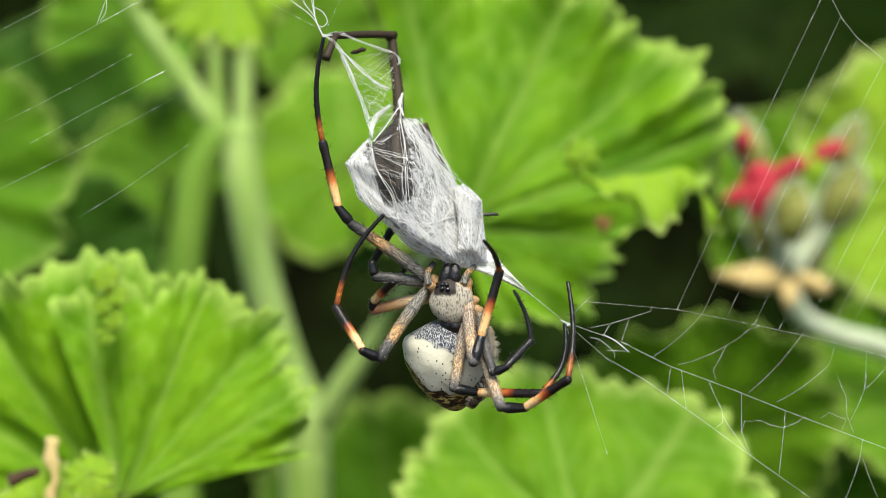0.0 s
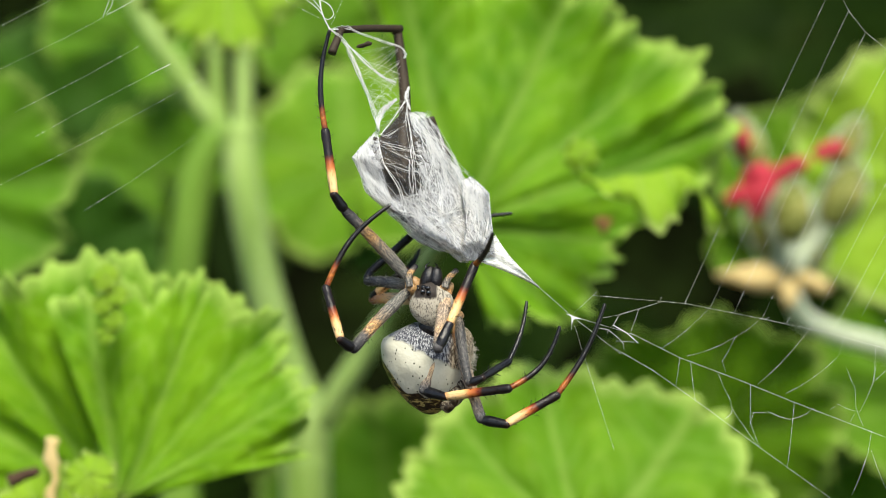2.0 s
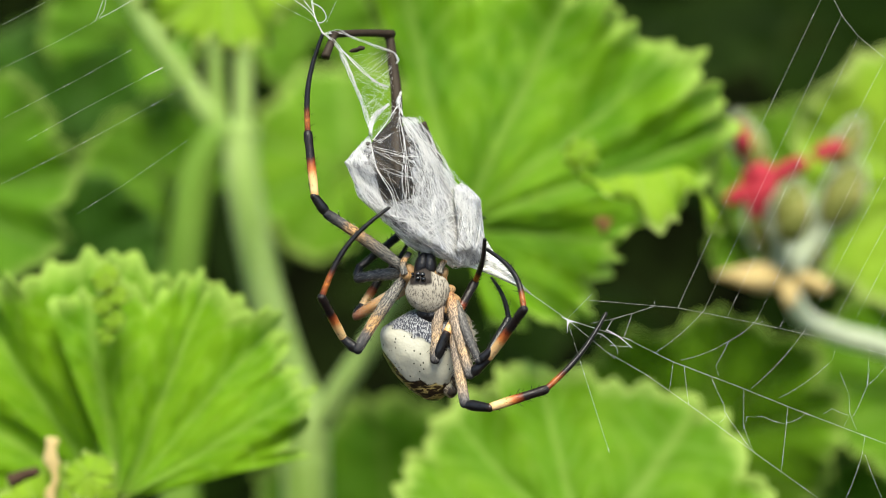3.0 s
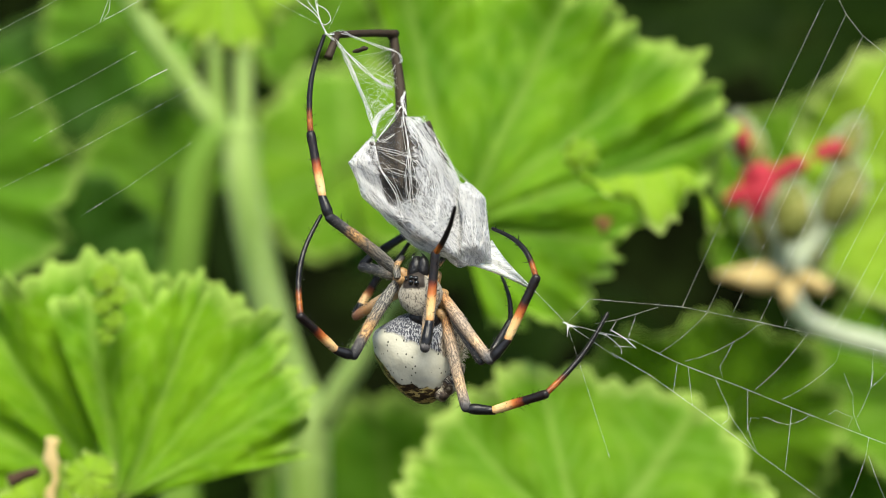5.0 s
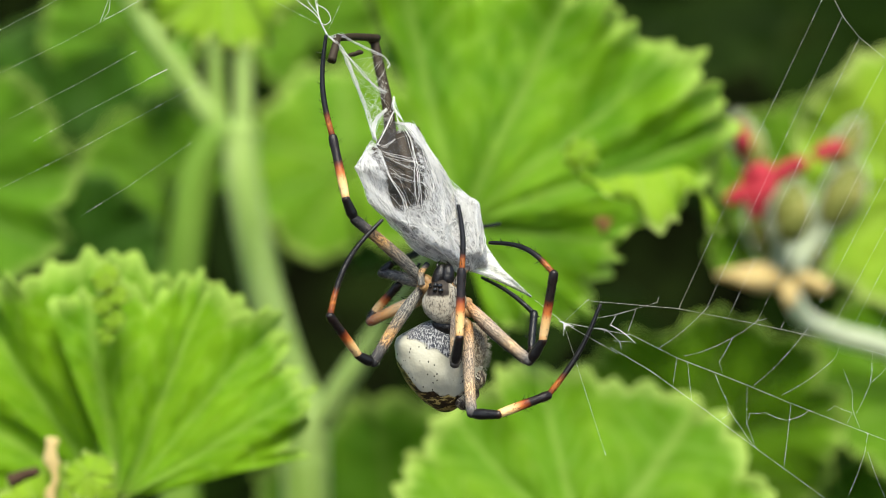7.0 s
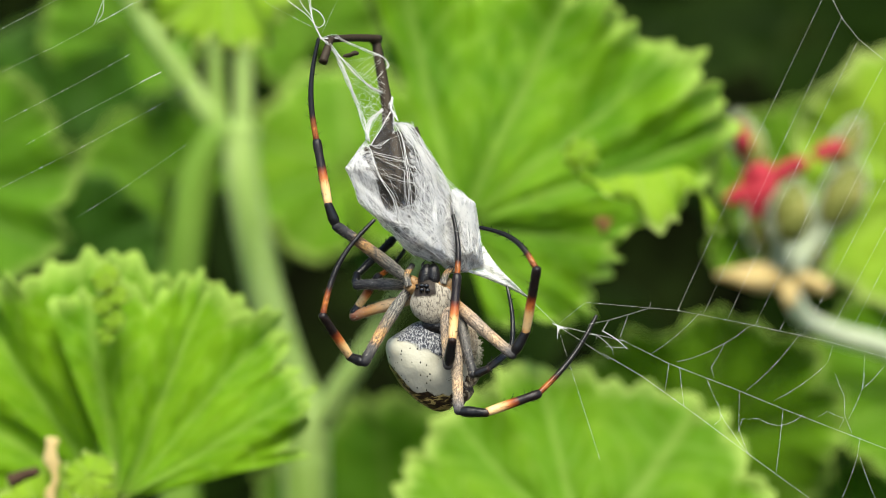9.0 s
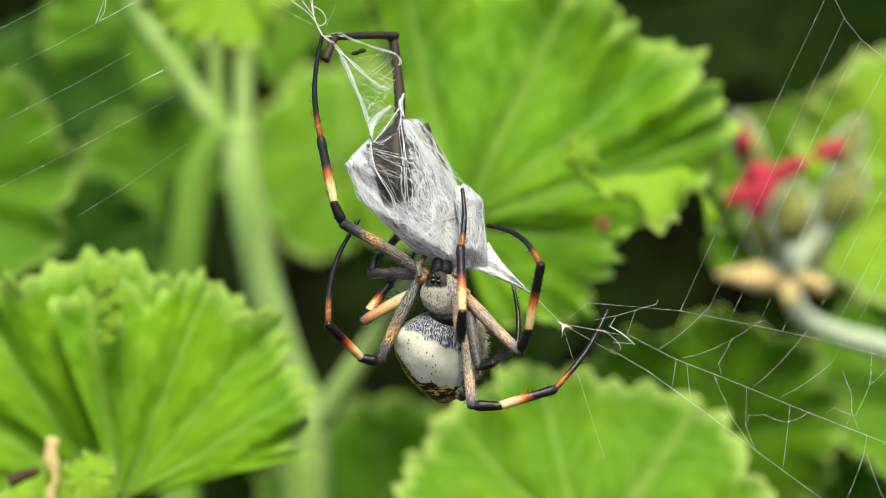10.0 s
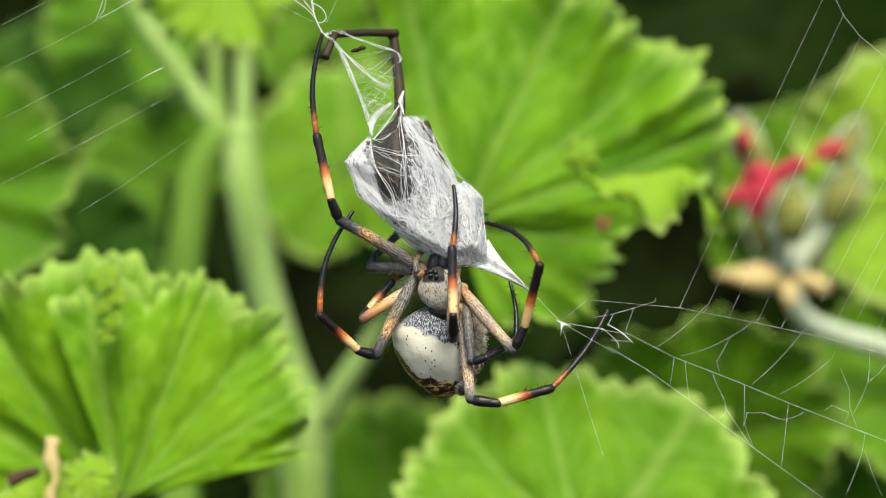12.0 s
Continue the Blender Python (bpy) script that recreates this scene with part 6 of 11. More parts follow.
    walk(legs["L2"]["patella"], [(0, mm(-13.01, -7.85, -5.36, 16.9, -65)), (0.25, mm(-12.38, -7.49, -5.95, 2.6, -64.3)), (0.5, mm(-11.89, -6.8, -6.55, 5.3, -62)), (0.75, mm(-12.89, -6.66, -6.03, 7.1, -55.6)), (1, mm(-13.76, -6.55, -5.49, 13.7, -49.1)), (1.25, mm(-13.41, -6.31, -5.84, 6.9, -50.2)), (1.5, mm(-12.7, -6.61, -6.17, 5.2, -50.1)), (1.75, mm(-13, -8.71, -4.84, 21.4, -51.4)), (2, mm(-13.67, -9.58, -3.68, 36.3, -53.9)), (2.1, mm(-13.4, -9.49, -3.97, 36.1, -54.3)), (2.2, mm(-12.75, -9.41, -4.52, 36.4, -55.7)), (2.25, mm(-12.37, -9.31, -4.85, 36.3, -56.3)), (2.3, mm(-11.99, -9.19, -5.17, 36.5, -57.2)), (2.4, mm(-11.35, -8.87, -5.74, 36.4, -58.3)), (2.5, mm(-11.08, -8.62, -6.03, 36.3, -58.8)), (2.75, mm(-12.04, -8.07, -5.84, -28.9, -57.4)), (3, mm(-12.95, -7.72, -5.47, -18.6, -50.9)), (3.4, mm(-12.78, -7.85, -5.51, -12.6, -53.5)), (3.8, mm(-12.63, -7.84, -5.61, 16.3, -55.1)), (4.2, mm(-12.49, -7.74, -5.75, 20.8, -59.4)), (4.6, mm(-12.37, -7.61, -5.89, 23.1, -64.6)), (5, mm(-12.26, -7.53, -6, 19.5, -69.9)), (5.25, mm(-13.54, -8.74, -4.42, -28.1, -66.9)), (5.5, mm(-14.76, -9.48, -2.74, -38, -58.6)), (5.75, mm(-14.01, -8.69, -4.07, -29, -65.2)), (6, mm(-13.03, -7.82, -5.36, -15.4, -72.1)), (6.25, mm(-12.78, -8.2, -5.31, -14.3, -74.9)), (6.5, mm(-12.69, -8.29, -5.31, -18.2, -76.3)), (6.75, mm(-12.74, -7.29, -5.83, 29.8, -66.7)), (7, mm(-12.78, -6.12, -6.32, 31.8, -61.1)), (7.4, mm(-12.82, -6.34, -6.21, 32.9, -61.9)), (7.8, mm(-12.91, -6.81, -5.95, 34.1, -62)), (8.2, mm(-12.97, -7.37, -5.64, -32.7, -68)), (8.6, mm(-12.93, -7.9, -5.38, -33.5, -68.3)), (9, mm(-12.73, -8.32, -5.27, -33.9, -68.9)), (9.25, mm(-12.28, -8.21, -5.62, -26.3, -69.4)), (9.5, mm(-11.64, -7.67, -6.27, -0.3, -70.1)), (9.75, mm(-11.47, -5.8, -7.15, 1.7, -73)), (10, mm(-11.53, -2.26, -7.87, 13.4, -77.7)), (10.25, mm(-11.66, -2.88, -7.74, 18.1, -73.2)), (10.5, mm(-11.63, -5.86, -7.05, -16.6, -75.8)), (10.75, mm(-11.8, -5.04, -7.23, -15.5, -74.1)), (11, mm(-11.93, -3.86, -7.45, 15.9, -70.1)), (11.25, mm(-11.92, -4.04, -7.42, 11.9, -71)), (11.5, mm(-11.9, -4.17, -7.4, 1.9, -72.4)), (11.75, mm(-11.88, -4.43, -7.35, 1.9, -73.1)), (12, mm(-11.86, -4.72, -7.29, 18.3, -72.2))])
    walk(legs["L2"]["tibia"], [(0, mm(-15.82, -8.79, -4.05, -24.6, -34.3)), (0.25, mm(-15.29, -7.64, -4.54, -19.5, -33.3)), (0.5, mm(-14.74, -7.1, -5.03, -9.5, -31.5)), (0.75, mm(-15.54, -7.07, -4.21, -2.1, -26.6)), (1, mm(-16.14, -7.32, -3.43, -2.4, -23.6)), (1.25, mm(-15.88, -6.7, -3.78, 2.1, -26)), (1.5, mm(-15.18, -6.9, -4.1, 2.5, -30.7)), (1.75, mm(-15.36, -9.89, -2.96, -12.9, -26.7)), (2, mm(-15.78, -11.5, -2.14, -18.9, -20.6)), (2.1, mm(-15.53, -11.4, -2.44, -18.4, -21.8)), (2.2, mm(-14.91, -11.33, -3.05, -16.6, -24.8)), (2.25, mm(-14.54, -11.23, -3.4, -15.6, -26.5)), (2.3, mm(-14.18, -11.12, -3.76, -14.2, -28.3)), (2.4, mm(-13.57, -10.79, -4.37, -11.6, -31.3)), (2.5, mm(-13.31, -10.54, -4.68, -12.6, -32.9)), (2.75, mm(-14.43, -6.5, -4.31, 25.4, -27.2)), (3, mm(-15.33, -6.69, -3.53, 33.9, -24.3)), (3.4, mm(-15.32, -7.14, -3.63, 36.2, -30.2)), (3.8, mm(-15.18, -8.75, -3.83, 37, -37)), (4.2, mm(-15.1, -8.89, -4.21, 35.4, -42.6)), (4.6, mm(-15.06, -8.88, -4.61, 33.2, -45.1)), (5, mm(-15.13, -8.61, -4.95, 31.4, -43.3)), (5.25, mm(-16.17, -7.21, -3.3, 30, -29.8)), (5.5, mm(-16.94, -7.49, -1.41, 26.7, -18.2)), (5.75, mm(-16.58, -7.12, -2.88, 29.4, -20.9)), (6, mm(-16, -6.96, -4.4, 32.6, -25.7)), (6.25, mm(-15.81, -7.39, -4.49, 35.9, -30.2)), (6.5, mm(-15.68, -7.28, -4.58, 37.7, -33.6)), (6.75, mm(-15.32, -8.9, -4.72, 34.1, -34.7)), (7, mm(-15.19, -7.83, -4.99, 30.1, -35.1)), (7.4, mm(-15.22, -8.1, -4.93, 30.2, -33.8)), (7.8, mm(-15.28, -8.63, -4.69, 31.2, -31.2)), (8.2, mm(-15.5, -5.62, -4.62, 30.9, -28.8)), (8.6, mm(-15.44, -6.12, -4.38, 30.8, -27.6)), (9, mm(-15.24, -6.51, -4.3, 28.9, -29.1)), (9.25, mm(-15, -6.77, -4.6, 27.2, -40.7)), (9.5, mm(-14.69, -7.66, -5.17, 21.6, -51.9)), (9.75, mm(-14.57, -5.9, -6.2, 27.7, -48.2)), (10, mm(-14.61, -3.02, -7.2, 32.5, -43.4)), (10.25, mm(-14.61, -3.89, -6.85, 26.4, -47)), (10.5, mm(-14.64, -4.94, -6.29, 19.9, -49.6)), (10.75, mm(-14.8, -4.17, -6.38, 24.9, -48.4)), (11, mm(-14.86, -4.74, -6.39, 28.6, -47.8)), (11.25, mm(-14.92, -4.71, -6.39, 29.2, -48.2)), (11.5, mm(-14.99, -4.28, -6.42, 28.2, -48.7)), (11.75, mm(-14.98, -4.54, -6.41, 24.6, -47.1)), (12, mm(-14.79, -5.73, -6.35, 20.7, -46.1))])
    walk(legs["L2"]["metatarsus"], [(0, mm(-20.82, -4.71, 3.29, -1.9, 27.5)), (0.25, mm(-20.35, -4.38, 3.16, -8.3, 28.3)), (0.5, mm(-19.77, -5.49, 3.18, -13.1, 29.1)), (0.75, mm(-19.91, -6.71, 4.52, -16.7, 27.8)), (1, mm(-20.04, -6.92, 5.52, -17.4, 25.4)), (1.25, mm(-20.17, -7.05, 4.99, -16.4, 23.7)), (1.5, mm(-20.15, -7.33, 4.3, -11.9, 23)), (1.75, mm(-19.64, -7.71, 5.55, -13, 29.3)), (2, mm(-19.03, -8.33, 6.51, -12.5, 34.5)), (2.1, mm(-18.98, -8.32, 6.16, -13.2, 34)), (2.2, mm(-18.83, -8.55, 5.45, -15, 32.7)), (2.25, mm(-18.75, -8.61, 5.02, -15.9, 31.9)), (2.3, mm(-18.66, -8.73, 4.58, -16.7, 31.2)), (2.4, mm(-18.53, -8.82, 3.81, -17.8, 29.8)), (2.5, mm(-18.49, -8.41, 3.33, -17.9, 29)), (2.75, mm(-18.46, -10.7, 3.54, -15.4, 32.7)), (3, mm(-18.67, -12.13, 3.86, -9.3, 37.2)), (3.4, mm(-19.29, -12.91, 3.18, -15.1, 34.9)), (3.8, mm(-19.88, -14.62, 2.41, -19.8, 28.5)), (4.2, mm(-20.49, -14.56, 1.65, -24.4, 19.8)), (4.6, mm(-20.86, -14.23, 1.16, -25.9, 12.3)), (5, mm(-20.85, -13.69, 1.12, -25.8, 9.3)), (5.25, mm(-20.38, -12.1, 4.04, -22.2, 19.6)), (5.5, mm(-19.66, -11.88, 6.88, -10, 32.5)), (5.75, mm(-19.61, -11.92, 5.07, -10.1, 30.4)), (6, mm(-19.58, -12.23, 3.01, -15.3, 25.4)), (6.25, mm(-19.79, -13.12, 2.35, -14.8, 25.6)), (6.5, mm(-19.96, -13.25, 1.86, -12, 26)), (6.75, mm(-19.93, -14.38, 1.93, -15.7, 26.1)), (7, mm(-20.05, -12.73, 1.93, -16.7, 26.1)), (7.4, mm(-19.92, -13.01, 2.09, -16.8, 26.6)), (7.8, mm(-19.61, -13.69, 2.46, -17.3, 27.5)), (8.2, mm(-19.54, -10.63, 2.73, -15.2, 28.8)), (8.6, mm(-19.33, -11.11, 3.06, -15.8, 29.7)), (9, mm(-19.4, -11.24, 3.17, -16.2, 29.9)), (9.25, mm(-20.66, -11.24, 1.99, -21.9, 23.8)), (9.5, mm(-21.83, -11.25, 0.44, -25.3, 17.2)), (9.75, mm(-21.02, -10.44, -0.44, -21.9, 15.5)), (10, mm(-20.27, -8.26, -1.21, -13.7, 14.2)), (10.25, mm(-21.01, -8.24, -0.88, -10.8, 15.8)), (10.5, mm(-21.63, -8.26, -0.33, -11.8, 17.6)), (10.75, mm(-21.43, -8.29, -0.5, -10, 17.6)), (11, mm(-21.22, -9.42, -0.63, -9.7, 17.3)), (11.25, mm(-21.27, -9.48, -0.71, -8.8, 16.7)), (11.5, mm(-21.46, -8.89, -0.74, -7.5, 16.1)), (11.75, mm(-21.49, -8.61, -0.37, -11.8, 16.2)), (12, mm(-21.37, -9.19, -0.01, -15.1, 16.5))])
    walk(legs["L3"]["femur"], [(0, mm(-5, 0.5, 7.5, 2.9, -82.9)), (0.25, mm(-5, 0.5, 7.5, -11.9, -84.1)), (0.5, mm(-5, 0.5, 7.5, -22.9, -85.4)), (0.75, mm(-5, 0.5, 7.5, -19.7, -91.5)), (1, mm(-5, 0.5, 7.5, -15.8, -97.3)), (1.25, mm(-5, 0.5, 7.5, -22.4, -96.8)), (1.5, mm(-5, 0.5, 7.5, -30.3, -94.7)), (1.75, mm(-5, 0.5, 7.5, -35.3, -91.1)), (2, mm(-5, 0.5, 7.5, -35.8, -87.9)), (2.1, mm(-5, 0.5, 7.5, -34.3, -88.4)), (2.2, mm(-5, 0.5, 7.5, -31.8, -90.8)), (2.25, mm(-5, 0.5, 7.5, -30.2, -92.3)), (2.3, mm(-5, 0.5, 7.5, -28.6, -93.8)), (2.4, mm(-5, 0.5, 7.5, -25.1, -96.3)), (2.5, mm(-5, 0.5, 7.5, -22.9, -97.7)), (2.75, mm(-5, 0.5, 7.5, -22.8, -96.6)), (3, mm(-5, 0.5, 7.5, -25.8, -95)), (3.4, mm(-5, 0.5, 7.5, -31.2, -93.9)), (3.8, mm(-5, 0.5, 7.5, -35.8, -90.2)), (4.2, mm(-5, 0.5, 7.5, -39.1, -84.9)), (4.6, mm(-5, 0.5, 7.5, -41.7, -79.4)), (5, mm(-5, 0.5, 7.5, -44.2, -74.9)), (5.25, mm(-5, 0.5, 7.5, -41.6, -72.3)), (5.5, mm(-5, 0.5, 7.5, -38.9, -74.6)), (5.75, mm(-5, 0.5, 7.5, -31.5, -91.6)), (6, mm(-5, 0.5, 7.5, -6.5, -103.3)), (6.25, mm(-5, 0.5, 7.5, 1.9, -105.6)), (6.5, mm(-5, 0.5, 7.5, 3.1, -106.5)), (6.75, mm(-5, 0.5, 7.5, -20.8, -94.4)), (7, mm(-5, 0.5, 7.5, -37.8, -76)), (7.4, mm(-5, 0.5, 7.5, -35.6, -77.5)), (7.8, mm(-5, 0.5, 7.5, -29.9, -80.7)), (8.2, mm(-5, 0.5, 7.5, -21.5, -83.9)), (8.6, mm(-5, 0.5, 7.5, -12.6, -86)), (9, mm(-5, 0.5, 7.5, -11.4, -87)), (9.25, mm(-5, 0.5, 7.5, -20.5, -87.7)), (9.5, mm(-5, 0.5, 7.5, -29, -88.3)), (9.75, mm(-5, 0.5, 7.5, -28.3, -89.4)), (10, mm(-5, 0.5, 7.5, -24.1, -89.6)), (10.25, mm(-5, 0.5, 7.5, -25.7, -85.1)), (10.5, mm(-5, 0.5, 7.5, -28.7, -81.2)), (10.75, mm(-5, 0.5, 7.5, -32.6, -83.1)), (11, mm(-5, 0.5, 7.5, -35.4, -85.2)), (11.25, mm(-5, 0.5, 7.5, -36.6, -86.2)), (11.5, mm(-5, 0.5, 7.5, -36.4, -87.2)), (11.75, mm(-5, 0.5, 7.5, -31.7, -87.1)), (12, mm(-5, 0.5, 7.5, -27.3, -86.9))])
    walk(legs["L3"]["patella"], [(0, mm(-14.31, 0.02, 8.66, -0, -12.5)), (0.25, mm(-14.14, 2.43, 8.44, -2, -7.5)), (0.5, mm(-13.62, 4.16, 8.2, 0, -9.7)), (0.75, mm(-13.84, 3.66, 7.27, -25.7, 4.2)), (1, mm(-13.96, 3.06, 6.35, -31.7, 18.8)), (1.25, mm(-13.62, 4.08, 6.47, -28.3, 9.8)), (1.5, mm(-13.08, 5.24, 6.83, 23.1, 3.6)), (1.75, mm(-12.66, 5.93, 7.35, 34.5, 6.8)), (2, mm(-12.61, 5.99, 7.78, -41.6, 12.1)), (2.1, mm(-12.75, 5.8, 7.72, -38.6, 13.5)), (2.2, mm(-12.98, 5.45, 7.39, -31.4, 13.2)), (2.25, mm(-13.11, 5.22, 7.18, -26.5, 13.1)), (2.3, mm(-13.23, 4.99, 6.96, -20.8, 12.9)), (2.4, mm(-13.45, 4.49, 6.56, -1.3, 13.5)), (2.5, mm(-13.57, 4.16, 6.34, -1.3, 14.3)), (2.75, mm(-13.6, 4.14, 6.51, -17.4, 14.2)), (3, mm(-13.42, 4.59, 6.77, -30, 11.2)), (3.4, mm(-13.01, 5.37, 6.96, -28.6, 14.8)), (3.8, mm(-12.62, 5.99, 7.48, -24.6, 22.3)), (4.2, mm(-12.26, 6.42, 8.15, -14.8, 31.1)), (4.6, mm(-11.89, 6.75, 8.79, -1.8, 37.3)), (5, mm(-11.5, 7.05, 9.25, -1.9, 39.6)), (5.25, mm(-11.69, 6.74, 9.63, 22.2, 36.8)), (5.5, mm(-12.04, 6.4, 9.44, -30.3, 24.8)), (5.75, mm(-13, 5.41, 7.28, -1.8, 17.5)), (6, mm(-14.08, 1.56, 5.36, -5.1, 11.4)), (6.25, mm(-14.04, 0.18, 4.98, -1.2, -1.8)), (6.5, mm(-13.99, -0.01, 4.83, -0.6, -13.6)), (6.75, mm(-13.75, 3.84, 6.82, 7.9, 26.5)), (7, mm(-12.2, 6.25, 9.3, 23.3, 47.9)), (7.4, mm(-12.45, 5.97, 9.15, -30.9, 43.5)), (7.8, mm(-13.03, 5.19, 8.81, -36.9, 33.9)), (8.2, mm(-13.69, 3.93, 8.43, -39.2, 21.5)), (8.6, mm(-14.14, 2.55, 8.14, -38.4, 10.7)), (9, mm(-14.19, 2.36, 7.98, -37.1, 6.7)), (9.25, mm(-13.79, 3.78, 7.86, -25.5, 9.6)), (9.5, mm(-13.21, 5.05, 7.74, -1.2, 13.8)), (9.75, mm(-13.27, 4.95, 7.58, -1.1, 13.3)), (10, mm(-13.57, 4.34, 7.56, -13.8, 11.6)), (10.25, mm(-13.43, 4.57, 8.22, -28.6, 14.6)), (10.5, mm(-13.14, 5.01, 8.76, -36.1, 18.4)), (10.75, mm(-12.85, 5.56, 8.45, -36.4, 17.1)), (11, mm(-12.63, 5.94, 8.14, -37.5, 14.6)), (11.25, mm(-12.52, 6.1, 8, -33, 13)), (11.5, mm(-12.55, 6.07, 7.87, -27.4, 13.7)), (11.75, mm(-12.98, 5.43, 7.91, -27.1, 15.3)), (12, mm(-13.33, 4.81, 7.95, -26.7, 16.1))])
    walk(legs["L3"]["tibia"], [(0, mm(-14.79, 0.02, 10.87, -45.2, 26.6)), (0.25, mm(-14.43, 2.51, 10.68, -46.2, 30.1)), (0.5, mm(-14, 4.16, 10.43, -45.2, 35.4)), (0.75, mm(-13.69, 4.64, 9.3, -38.7, 36)), (1, mm(-13.34, 4.25, 8.17, -32.4, 35.5)), (1.25, mm(-13.28, 5.15, 8.43, -34.1, 38.3)), (1.5, mm(-12.95, 4.35, 8.91, -36.8, 41.2)), (1.75, mm(-12.44, 4.65, 9.2, -27.7, 43.6)), (2, mm(-12.26, 7.5, 9.43, -11.4, 44.9)), (2.1, mm(-12.34, 7.21, 9.44, -12.2, 45)), (2.2, mm(-12.54, 6.63, 9.27, -14, 45.4)), (2.25, mm(-12.65, 6.23, 9.15, -15.6, 45.6)), (2.3, mm(-12.76, 5.79, 9.02, -16.7, 45.9)), (2.4, mm(-12.92, 4.54, 8.76, -18.7, 46.3)), (2.5, mm(-13.01, 4.21, 8.53, -18.2, 46.3)), (2.75, mm(-13.07, 4.81, 8.6, -21.4, 48.9)), (3, mm(-13.04, 5.72, 8.69, -22.7, 51.1)), (3.4, mm(-12.5, 6.45, 8.88, -24.6, 51.7)), (3.8, mm(-11.84, 6.93, 9.38, -28.8, 53.1)), (4.2, mm(-11.13, 7, 10.02, -33.2, 55)), (4.6, mm(-10.52, 6.82, 10.59, -35.6, 56.6)), (5, mm(-10.06, 7.12, 10.99, -36.1, 57.3)), (5.25, mm(-10.44, 5.88, 11.31, -25.5, 58.4)), (5.5, mm(-11.22, 7.54, 11.21, -1.2, 58.7)), (5.75, mm(-12.32, 5.48, 9.43, -1.1, 51)), (6, mm(-13.64, 1.76, 7.57, -0.9, 42.9)), (6.25, mm(-14.11, 0.23, 7.24, -5, 41.3)), (6.5, mm(-14.52, 0.02, 7.03, -12.9, 40.9)), (6.75, mm(-12.75, 3.53, 8.82, -44.4, 48.8)), (7, mm(-10.66, 5.36, 10.69, -60.1, 64.1)), (7.4, mm(-11.11, 7.13, 10.56, -57.6, 61.7)), (7.8, mm(-12.02, 6.55, 10.31, -51.7, 57)), (8.2, mm(-13.05, 5.36, 10.06, -43, 52.7)), (8.6, mm(-13.81, 3.95, 9.88, -33.2, 49.6)), (9, mm(-13.98, 3.73, 9.77, -24.6, 47.2)), (9.25, mm(-13.45, 4.76, 9.87, -27, 46.5)), (9.5, mm(-12.67, 5.1, 9.93, -34.7, 45.8)), (9.75, mm(-12.75, 4.99, 9.78, -43.6, 42)), (10, mm(-13.13, 4.88, 9.71, -49.7, 40)), (10.25, mm(-12.93, 5.65, 10.14, -52.4, 44.7)), (10.5, mm(-12.56, 6.34, 10.49, -53.4, 47.8)), (10.75, mm(-12.32, 6.91, 10.19, -52.2, 45.6)), (11, mm(-12.18, 7.31, 9.87, -51.1, 43.2)), (11.25, mm(-12.09, 7.33, 9.85, -51.1, 44.6)), (11.5, mm(-12.08, 7.11, 9.82, -51.1, 45.9)), (11.75, mm(-12.45, 6.46, 9.85, -51.5, 45.3)), (12, mm(-12.77, 5.83, 9.89, -51.8, 45))])
